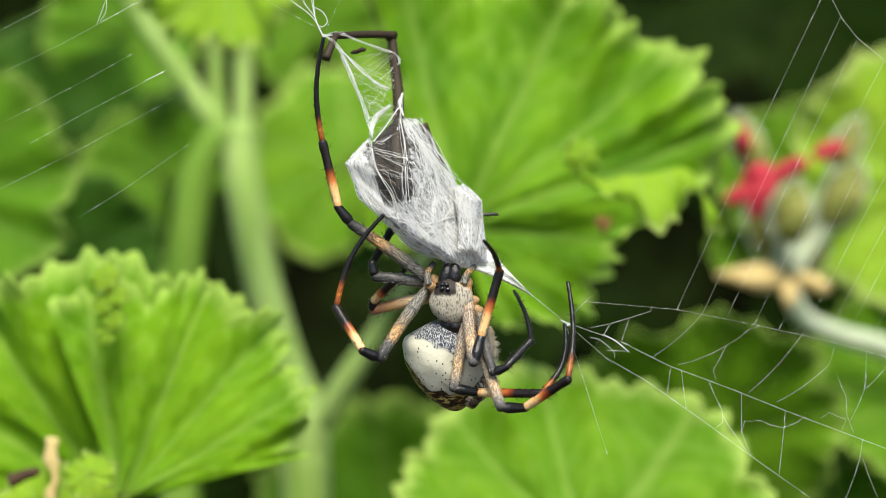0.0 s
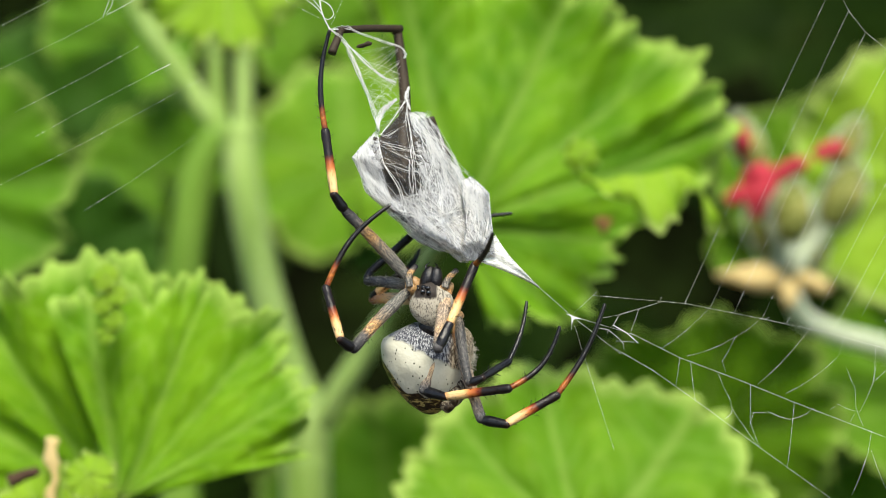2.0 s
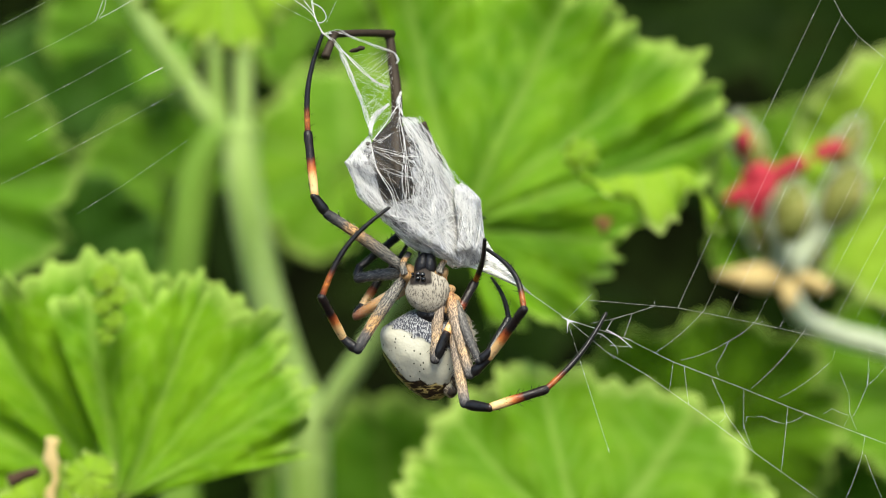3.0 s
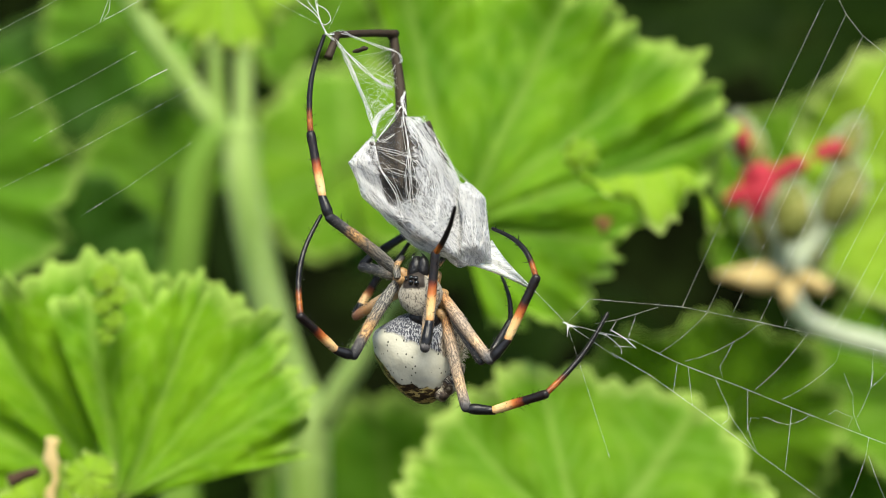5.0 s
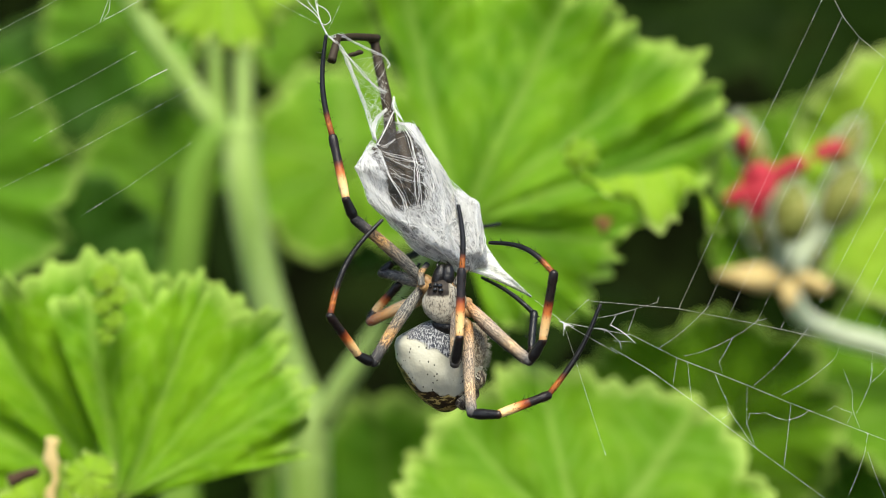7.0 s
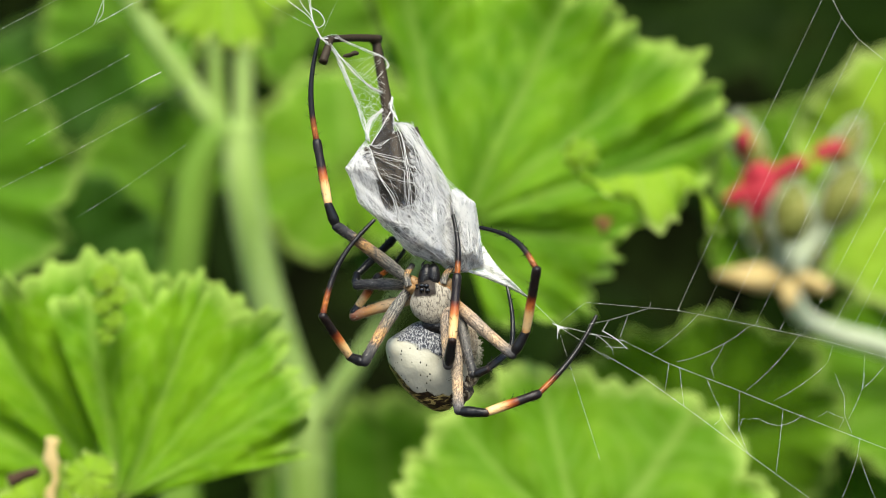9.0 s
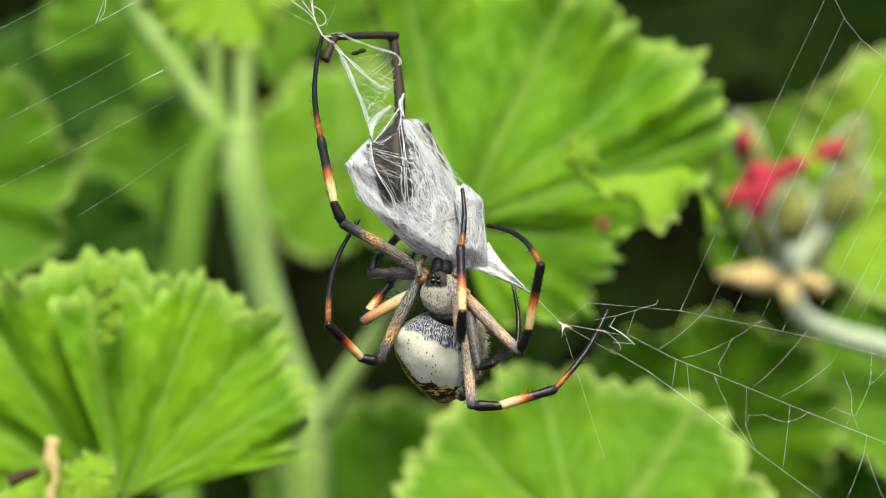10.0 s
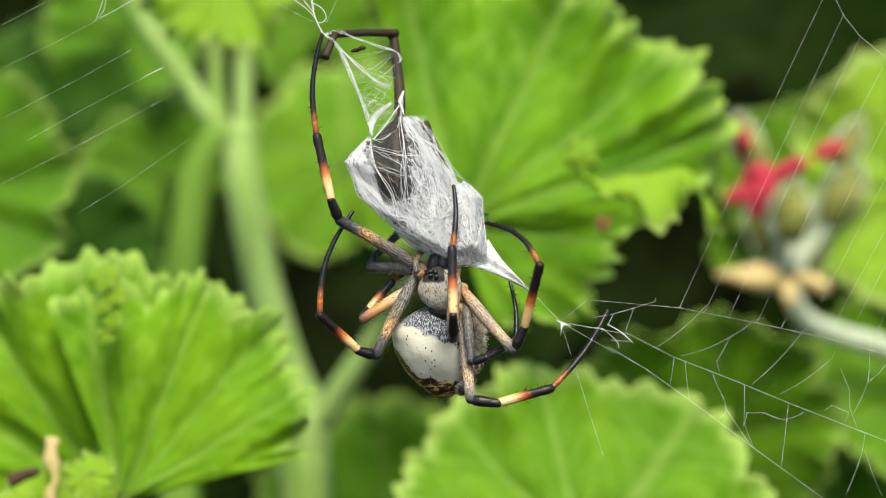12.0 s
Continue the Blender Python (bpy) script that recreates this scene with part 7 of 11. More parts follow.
    walk(legs["L3"]["metatarsus"], [(0, mm(-11.7, 7, 17.06, 0.5, 80.8)), (0.25, mm(-11.02, 9.61, 16.56, -2.6, 81.6)), (0.5, mm(-9.99, 11.14, 16.07, -28.3, 82.4)), (0.75, mm(-9.18, 10.79, 15.5, -12.5, 77)), (1, mm(-8.52, 9.51, 14.93, 2.5, 72.6)), (1.25, mm(-8.24, 10.66, 14.82, -17.8, 70.7)), (1.5, mm(-7.76, 10.24, 14.83, -35.3, 69.1)), (1.75, mm(-6.44, 9.23, 15.5, -25.3, 71.2)), (2, mm(-5.45, 9.43, 16.25, -9.1, 73.4)), (2.1, mm(-5.55, 9.28, 16.24, -15.2, 74.1)), (2.2, mm(-5.75, 9.01, 15.97, -24.2, 74.8)), (2.25, mm(-5.88, 8.87, 15.77, -28.5, 75.1)), (2.3, mm(-6, 8.62, 15.57, -32.3, 75.4)), (2.4, mm(-6.19, 7.69, 15.19, -38.4, 75.9)), (2.5, mm(-6.26, 7.28, 14.98, -41.2, 76)), (2.75, mm(-6.18, 8.41, 14.62, -37.8, 77.1)), (3, mm(-5.98, 9.52, 14.38, -32.9, 78.4)), (3.4, mm(-5.49, 10.55, 14.42, -33.4, 78.3)), (3.8, mm(-4.95, 11.66, 14.55, -34.7, 78.2)), (4.2, mm(-4.39, 12.38, 14.74, -36.3, 77.9)), (4.6, mm(-3.85, 12.54, 14.99, -37.4, 77.9)), (5, mm(-3.38, 12.92, 15.28, -37.3, 77.9)), (5.25, mm(-2.88, 10.12, 15.95, -32.4, 78.7)), (5.5, mm(-2.83, 7.76, 16.32, -23.4, 80.5)), (5.75, mm(-4.69, 5.67, 15.62, -10.7, 84.8)), (6, mm(-6.94, 1.92, 14.76, 2.3, 86.8)), (6.25, mm(-7.65, 1.09, 14.6, -11, 82.1)), (6.5, mm(-8.25, 2.21, 14.27, -20.2, 76.4)), (6.75, mm(-7.46, 10.4, 13.45, -23.8, 72.3)), (7, mm(-6.25, 13.88, 12.84, -28.9, 68.5)), (7.4, mm(-6.48, 15.43, 13.05, -28.8, 69.1)), (7.8, mm(-6.92, 14.26, 13.63, -30, 70.6)), (8.2, mm(-7.33, 12.07, 14.41, -31.6, 72)), (8.6, mm(-7.54, 9.33, 15.21, -33, 73)), (9, mm(-7.42, 7.82, 15.84, -33.4, 72.8)), (9.25, mm(-7.1, 9.22, 15.9, -23.6, 70.9)), (9.5, mm(-6.88, 10.7, 15.57, -9.5, 69.1)), (9.75, mm(-7.98, 11.76, 15.07, -21.6, 69.1)), (10, mm(-9.04, 12.37, 14.58, -29.3, 70)), (10.25, mm(-8.71, 13.44, 14.4, -26.5, 72.2)), (10.5, mm(-8.22, 14.23, 14.43, -23.1, 74.4)), (10.75, mm(-8, 14.67, 14.4, -22.7, 75.1)), (11, mm(-7.95, 14.96, 14.37, -22.4, 75.8)), (11.25, mm(-7.76, 14.98, 14.24, -22.3, 75.5)), (11.5, mm(-7.64, 14.77, 14.11, -22.9, 75.2)), (11.75, mm(-8.1, 14.16, 14.15, -25.8, 75.9)), (12, mm(-8.47, 13.55, 14.19, -28.5, 76.7))])
    walk(legs["L4"]["femur"], [(0, mm(-4, 1, 5, -23, -103.3)), (0.25, mm(-4, 1, 5, -18.8, -112)), (0.5, mm(-4, 1, 5, -10, -120.1)), (0.75, mm(-4, 1, 5, -32.6, -110.7)), (1, mm(-4, 1, 5, -44.1, -97.2)), (1.25, mm(-4, 1, 5, -35.4, -107.5)), (1.5, mm(-4, 1, 5, -25, -116.7)), (1.75, mm(-4, 1, 5, -41.9, -108.1)), (2, mm(-4, 1, 5, -51.1, -94.4)), (2.1, mm(-4, 1, 5, -49.3, -98.7)), (2.2, mm(-4, 1, 5, -43.9, -106.7)), (2.25, mm(-4, 1, 5, -39.9, -110.7)), (2.3, mm(-4, 1, 5, -35.2, -114.2)), (2.4, mm(-4, 1, 5, -24.6, -118.9)), (2.5, mm(-4, 1, 5, -16.6, -120.4)), (2.75, mm(-4, 1, 5, -17.5, -118.6)), (3, mm(-4, 1, 5, -23.9, -117.7)), (3.4, mm(-4, 1, 5, -27.1, -118.7)), (3.8, mm(-4, 1, 5, -28.9, -119.2)), (4.2, mm(-4, 1, 5, -30.5, -119.3)), (4.6, mm(-4, 1, 5, -32.5, -119.3)), (5, mm(-4, 1, 5, -35.6, -119)), (5.25, mm(-4, 1, 5, -41.3, -104.5)), (5.5, mm(-4, 1, 5, -42.7, -86.8)), (5.75, mm(-4, 1, 5, -40.4, -89.6)), (6, mm(-4, 1, 5, -34.7, -94.4)), (6.25, mm(-4, 1, 5, -29, -97.6)), (6.5, mm(-4, 1, 5, -23.2, -102.5)), (6.75, mm(-4, 1, 5, -22.2, -109.8)), (7, mm(-4, 1, 5, -24, -115.1)), (7.4, mm(-4, 1, 5, -23, -114.1)), (7.8, mm(-4, 1, 5, -20.5, -111.6)), (8.2, mm(-4, 1, 5, -18, -108.4)), (8.6, mm(-4, 1, 5, -16.8, -105.5)), (9, mm(-4, 1, 5, -19.2, -103.6)), (9.25, mm(-4, 1, 5, -31.7, -103.7)), (9.5, mm(-4, 1, 5, -39.6, -105.6)), (9.75, mm(-4, 1, 5, -25.3, -113.5)), (10, mm(-4, 1, 5, 3.6, -118.7)), (10.25, mm(-4, 1, 5, 3.6, -118.2)), (10.5, mm(-4, 1, 5, -13.7, -117.4)), (10.75, mm(-4, 1, 5, -18, -118.5)), (11, mm(-4, 1, 5, -20.6, -119.4)), (11.25, mm(-4, 1, 5, -21, -120.4)), (11.5, mm(-4, 1, 5, -20, -120.9)), (11.75, mm(-4, 1, 5, -12.5, -120.5)), (12, mm(-4, 1, 5, 1.4, -120.3))])
    walk(legs["L4"]["patella"], [(0, mm(-14.82, 5.73, 2.45, 28.4, 0.7)), (0.25, mm(-14.6, 4.89, 0.71, 9.9, 7.1)), (0.5, mm(-14.29, 3.1, -0.97, -7.7, 11.7)), (0.75, mm(-13.52, 7.51, 1.41, 22.6, 14.6)), (1, mm(-12.6, 9.41, 3.92, 43.9, 18.3)), (1.25, mm(-13.39, 8, 2.04, 30.2, 19.2)), (1.5, mm(-13.78, 6.11, 0.08, -7.5, 18.9)), (1.75, mm(-12.54, 9.08, 2.21, 25.8, 23)), (2, mm(-11.57, 10.4, 4.42, 38.1, 27.9)), (2.1, mm(-11.79, 10.16, 3.81, 38.3, 26.8)), (2.2, mm(-12.34, 9.37, 2.49, 38.1, 24.5)), (2.25, mm(-12.67, 8.75, 1.72, 38.2, 23.3)), (2.3, mm(-13.01, 7.96, 0.96, 38.2, 22.4)), (2.4, mm(-13.61, 6.04, -0.31, 37.6, 21.5)), (2.5, mm(-13.99, 4.45, -0.85, -42.8, 20.1)), (2.75, mm(-14.11, 4.64, -0.52, -24.7, 28.3)), (3, mm(-13.78, 5.89, -0.13, 0.5, 31.3)), (3.4, mm(-13.44, 6.49, -0.16, -7, 28.6)), (3.8, mm(-13.23, 6.84, -0.16, -7.4, 27.3)), (4.2, mm(-13.08, 7.12, -0.1, -7.5, 26.6)), (4.6, mm(-12.89, 7.49, 0.02, -7.3, 25.2)), (5, mm(-12.59, 8.03, 0.24, -7.1, 22.2)), (5.25, mm(-12.79, 8.97, 2.73, -26.3, 25.3)), (5.5, mm(-12.86, 9.2, 5.49, -39.5, 31.7)), (5.75, mm(-13.2, 8.83, 5.06, -37.3, 36.1)), (6, mm(-13.9, 7.88, 4.24, -29.5, 37.6)), (6.25, mm(-14.47, 6.86, 3.61, -30.8, 37.8)), (6.5, mm(-14.84, 5.76, 2.59, -30.7, 37.3)), (6.75, mm(-14.52, 5.57, 1.21, -22.6, 27.9)), (7, mm(-13.99, 5.92, 0.32, -10.7, 20.6)), (7.4, mm(-14.15, 5.72, 0.46, -6.3, 21.6)), (7.8, mm(-14.52, 5.24, 0.84, -3, 24.3)), (8.2, mm(-14.9, 4.73, 1.37, -7.5, 26.6)), (8.6, mm(-15.14, 4.5, 1.9, -7, 28.6)), (9, mm(-15.09, 4.97, 2.32, -3.1, 29)), (9.25, mm(-13.99, 7.34, 2.57, 0.1, 30.2)), (9.5, mm(-12.96, 8.7, 2.49, -2.8, 31.4)), (9.75, mm(-14.02, 6.16, 0.65, -7.4, 30.4)), (10, mm(-14.58, 0.24, -0.79, -31.7, 21.2)), (10.25, mm(-14.63, 0.24, -0.69, -29.5, 28.1)), (10.5, mm(-14.42, 3.87, -0.4, 31.7, 33.1)), (10.75, mm(-14.1, 4.73, -0.48, -30.1, 32.3)), (11, mm(-13.85, 5.24, -0.56, -16.8, 33.3)), (11.25, mm(-13.73, 5.33, -0.7, 14, 32.8)), (11.5, mm(-13.74, 5.13, -0.83, 16.6, 31.3)), (11.75, mm(-14.16, 3.61, -0.99, -23.8, 30.4)), (12, mm(-14.43, 0.71, -1.09, -24.8, 30.3))])
    walk(legs["L4"]["tibia"], [(0, mm(-14.8, 4.82, 4.12, 41.9, 45.7)), (0.25, mm(-14.37, 4.57, 2.57, 31.4, 37.4)), (0.5, mm(-13.91, 3.35, 0.87, 7.9, 30.2)), (0.75, mm(-13.08, 6.78, 3.11, 34.8, 33.2)), (1, mm(-12.17, 8.1, 5.22, 49.4, 37.3)), (1.25, mm(-12.85, 7.04, 3.59, 35.1, 36)), (1.5, mm(-13.17, 6.35, 1.86, 8.1, 34)), (1.75, mm(-11.87, 8.25, 3.78, 25.1, 40.9)), (2, mm(-10.87, 9.22, 5.74, 34, 49.2)), (2.1, mm(-11.12, 8.98, 5.14, 31.1, 48.3)), (2.2, mm(-11.72, 8.2, 3.85, 23.4, 46)), (2.25, mm(-12.08, 7.57, 3.09, 17.6, 44.6)), (2.3, mm(-12.44, 6.78, 2.34, 9.5, 43.3)), (2.4, mm(-13.06, 4.88, 1.09, -3.6, 41.2)), (2.5, mm(-13.51, 5.74, 0.46, -2, 40)), (2.75, mm(-13.29, 5.44, 1, -11.3, 36.7)), (3, mm(-12.79, 5.88, 1.49, -18.5, 33.7)), (3.4, mm(-12.54, 6.72, 1.5, -20.6, 32.8)), (3.8, mm(-12.37, 7.09, 1.51, -22.3, 31.7)), (4.2, mm(-12.24, 7.37, 1.59, -23.2, 30.9)), (4.6, mm(-12.09, 7.73, 1.73, -23.6, 30.6)), (5, mm(-11.88, 8.27, 1.99, -23.2, 31.4)), (5.25, mm(-12.06, 9.81, 4.27, -13.6, 40.8)), (5.5, mm(-12.09, 10.41, 6.74, -2.3, 50.6)), (5.75, mm(-12.31, 9.98, 6.28, 15.2, 50.1)), (6, mm(-12.89, 8.82, 5.55, 21.3, 47.8)), (6.25, mm(-13.47, 7.84, 4.9, 17.6, 43.9)), (6.5, mm(-13.85, 6.73, 3.89, 5.3, 39.1)), (6.75, mm(-13.7, 6.3, 2.76, 8.6, 39.1)), (7, mm(-13.33, 6.27, 2.07, 15.1, 40.3)), (7.4, mm(-13.45, 5.93, 2.22, 15.4, 39.9)), (7.8, mm(-13.74, 5.34, 2.57, 15.6, 39)), (8.2, mm(-14.06, 4.98, 3.05, 15.2, 38)), (8.6, mm(-14.24, 4.73, 3.56, 14.5, 37.3)), (9, mm(-14.17, 5.07, 3.98, 14.8, 37.3)), (9.25, mm(-13.04, 7.34, 4.21, 23.4, 39.1)), (9.5, mm(-11.97, 8.8, 4.11, 30, 40.4)), (9.75, mm(-13.07, 6.4, 2.27, 23.6, 38.3)), (10, mm(-13.99, 1.24, 0.72, -23, 37)), (10.25, mm(-13.85, 1.17, 0.77, -18.6, 38.6)), (10.5, mm(-13.54, 2.87, 0.96, -13.5, 39.4)), (10.75, mm(-13.22, 5.68, 0.91, 10.3, 40)), (11, mm(-12.85, 5.79, 0.96, 13, 40.4)), (11.25, mm(-12.73, 4.87, 0.85, 12.1, 40.7)), (11.5, mm(-12.79, 4.59, 0.73, 11.5, 40.9)), (11.75, mm(-13.28, 4.38, 0.51, 12.8, 40.4)), (12, mm(-13.56, 1.51, 0.4, -19.6, 39.6))])
    walk(legs["L4"]["metatarsus"], [(0, mm(-11.1, 0.2, 7.72, -50.5, 32.3)), (0.25, mm(-10.77, 0.96, 7.27, -38.3, 31.5)), (0.5, mm(-10.45, 2.4, 6.8, -17.8, 32.5)), (0.75, mm(-9.96, 2.83, 7.87, -31.8, 33.6)), (1, mm(-9.44, 2.84, 8.81, -43, 33)), (1.25, mm(-9.52, 3.06, 8.18, -42.2, 30.6)), (1.5, mm(-9.33, 5.37, 7.55, -41.1, 28.3)), (1.75, mm(-7.76, 5.31, 8.53, -46.9, 31.1)), (2, mm(-6.52, 5.34, 9.49, -50.5, 33.2)), (2.1, mm(-6.69, 5.4, 9.09, -47.8, 32.4)), (2.2, mm(-7.15, 5.44, 8.27, -42.9, 32.1)), (2.25, mm(-7.44, 5.47, 7.79, -39.8, 32.2)), (2.3, mm(-7.75, 5.64, 7.31, -36.3, 32.4)), (2.4, mm(-8.51, 5.31, 6.3, -25.1, 33.5)), (2.5, mm(-9.06, 5.99, 5.77, -12.2, 34.8)), (2.75, mm(-9.23, 6.79, 6.45, -18.4, 37.3)), (3, mm(-9.15, 8.07, 6.96, -20.9, 38.4)), (3.4, mm(-9.02, 9.16, 6.95, -13, 39.2)), (3.8, mm(-9, 9.72, 6.97, -0.6, 40.1)), (4.2, mm(-8.97, 10.11, 7.05, -0.6, 40.7)), (4.6, mm(-8.85, 10.5, 7.19, -0.6, 41.1)), (5, mm(-8.56, 11, 7.42, -0.6, 41.2)), (5.25, mm(-7.66, 11.44, 9.37, -16.3, 49.6)), (5.5, mm(-6.74, 10.68, 11.13, -30.4, 59.7)), (5.75, mm(-7.18, 8.16, 10.57, -42.1, 56.5)), (6, mm(-8.11, 6.3, 9.89, -50.6, 52.7)), (6.25, mm(-8.89, 5.74, 9.66, -48.7, 52.2)), (6.5, mm(-9.5, 6.09, 9.24, -45.4, 50.2)), (6.75, mm(-9.38, 5.27, 8.08, -47.9, 45.9)), (7, mm(-9, 4.47, 7.17, -51.4, 43.1)), (7.4, mm(-9.17, 4.09, 7.34, -49.6, 42.8)), (7.8, mm(-9.54, 3.47, 7.76, -45, 42.5)), (8.2, mm(-9.94, 3.16, 8.32, -39.4, 42.7)), (8.6, mm(-10.17, 3, 8.89, -34.8, 43.5)), (9, mm(-10.11, 3.3, 9.31, -34.7, 45)), (9.25, mm(-9.03, 4.59, 9.15, -44.1, 41.2)), (9.5, mm(-8.08, 5.33, 8.68, -50.7, 37.1)), (9.75, mm(-9.13, 3.62, 7.26, -40.5, 37.3)), (10, mm(-10.15, 3.96, 5.81, -27.7, 36.1)), (10.25, mm(-9.75, 3.39, 5.9, -31.7, 38.2)), (10.5, mm(-9.26, 4.48, 6.16, -34.7, 40.3)), (10.75, mm(-8.84, 4.44, 6.13, -37.4, 41.3)), (11, mm(-8.48, 4.23, 6.11, -40, 42.1)), (11.25, mm(-8.32, 3.42, 5.99, -40.9, 41.4)), (11.5, mm(-8.35, 3.21, 5.86, -41, 41.3)), (11.75, mm(-8.9, 2.85, 5.66, -38.7, 42.8)), (12, mm(-9.4, 3.83, 5.43, -36.2, 43.8))])
    walk(legs["R1"]["femur"], [(0, mm(2.2, -1, 7.2, 30.1, 175.4)), (0.25, mm(2.2, -1, 7.2, 28.9, 174.9)), (0.5, mm(2.2, -1, 7.2, 27.6, 174.3)), (0.75, mm(2.2, -1, 7.2, 34.6, 176.5)), (1, mm(2.2, -1, 7.2, 38.7, 179)), (1.25, mm(2.2, -1, 7.2, 33, 182.6)), (1.5, mm(2.2, -1, 7.2, 26.6, 186.7)), (1.75, mm(2.2, -1, 7.2, 38.6, 187.5)), (2, mm(2.2, -1, 7.2, 49.4, 187.4)), (2.1, mm(2.2, -1, 7.2, 49.2, 187.3)), (2.2, mm(2.2, -1, 7.2, 47.6, 186.6)), (2.25, mm(2.2, -1, 7.2, 46.5, 186.2)), (2.3, mm(2.2, -1, 7.2, 45.2, 185.8)), (2.4, mm(2.2, -1, 7.2, 42.9, 185.1)), (2.5, mm(2.2, -1, 7.2, 41.5, 184.8)), (2.75, mm(2.2, -1, 7.2, 30.4, 185.3)), (3, mm(2.2, -1, 7.2, 11.2, 186.4)), (3.4, mm(2.2, -1, 7.2, 16.1, 187.2)), (3.8, mm(2.2, -1, 7.2, 23.5, 188.1)), (4.2, mm(2.2, -1, 7.2, 30.2, 189.1)), (4.6, mm(2.2, -1, 7.2, 35.5, 189.7)), (5, mm(2.2, -1, 7.2, 38.7, 189.5)), (5.25, mm(2.2, -1, 7.2, 43, 188.9)), (5.5, mm(2.2, -1, 7.2, 45.6, 188.2)), (5.75, mm(2.2, -1, 7.2, 39.4, 185.2)), (6, mm(2.2, -1, 7.2, 32.8, 182.4)), (6.25, mm(2.2, -1, 7.2, 33.3, 182.8)), (6.5, mm(2.2, -1, 7.2, 33.9, 183.2)), (6.75, mm(2.2, -1, 7.2, 32.4, 183.2)), (7, mm(2.2, -1, 7.2, 30.4, 183.1)), (7.4, mm(2.2, -1, 7.2, 29.4, 182.8)), (7.8, mm(2.2, -1, 7.2, 28.4, 182.3)), (8.2, mm(2.2, -1, 7.2, 27.4, 181.9)), (8.6, mm(2.2, -1, 7.2, 26.5, 181.8)), (9, mm(2.2, -1, 7.2, 25.8, 182)), (9.25, mm(2.2, -1, 7.2, 26.9, 183.5)), (9.5, mm(2.2, -1, 7.2, 30.3, 184.7)), (9.75, mm(2.2, -1, 7.2, 41.8, 181.4)), (10, mm(2.2, -1, 7.2, 48.5, 177.6)), (10.25, mm(2.2, -1, 7.2, 45.4, 182.8)), (10.5, mm(2.2, -1, 7.2, 42.6, 187.5)), (10.75, mm(2.2, -1, 7.2, 41.7, 186.6)), (11, mm(2.2, -1, 7.2, 40.7, 186)), (11.25, mm(2.2, -1, 7.2, 40.4, 186.2)), (11.5, mm(2.2, -1, 7.2, 40.3, 186.9)), (11.75, mm(2.2, -1, 7.2, 42, 185.1)), (12, mm(2.2, -1, 7.2, 43.3, 182.8))])
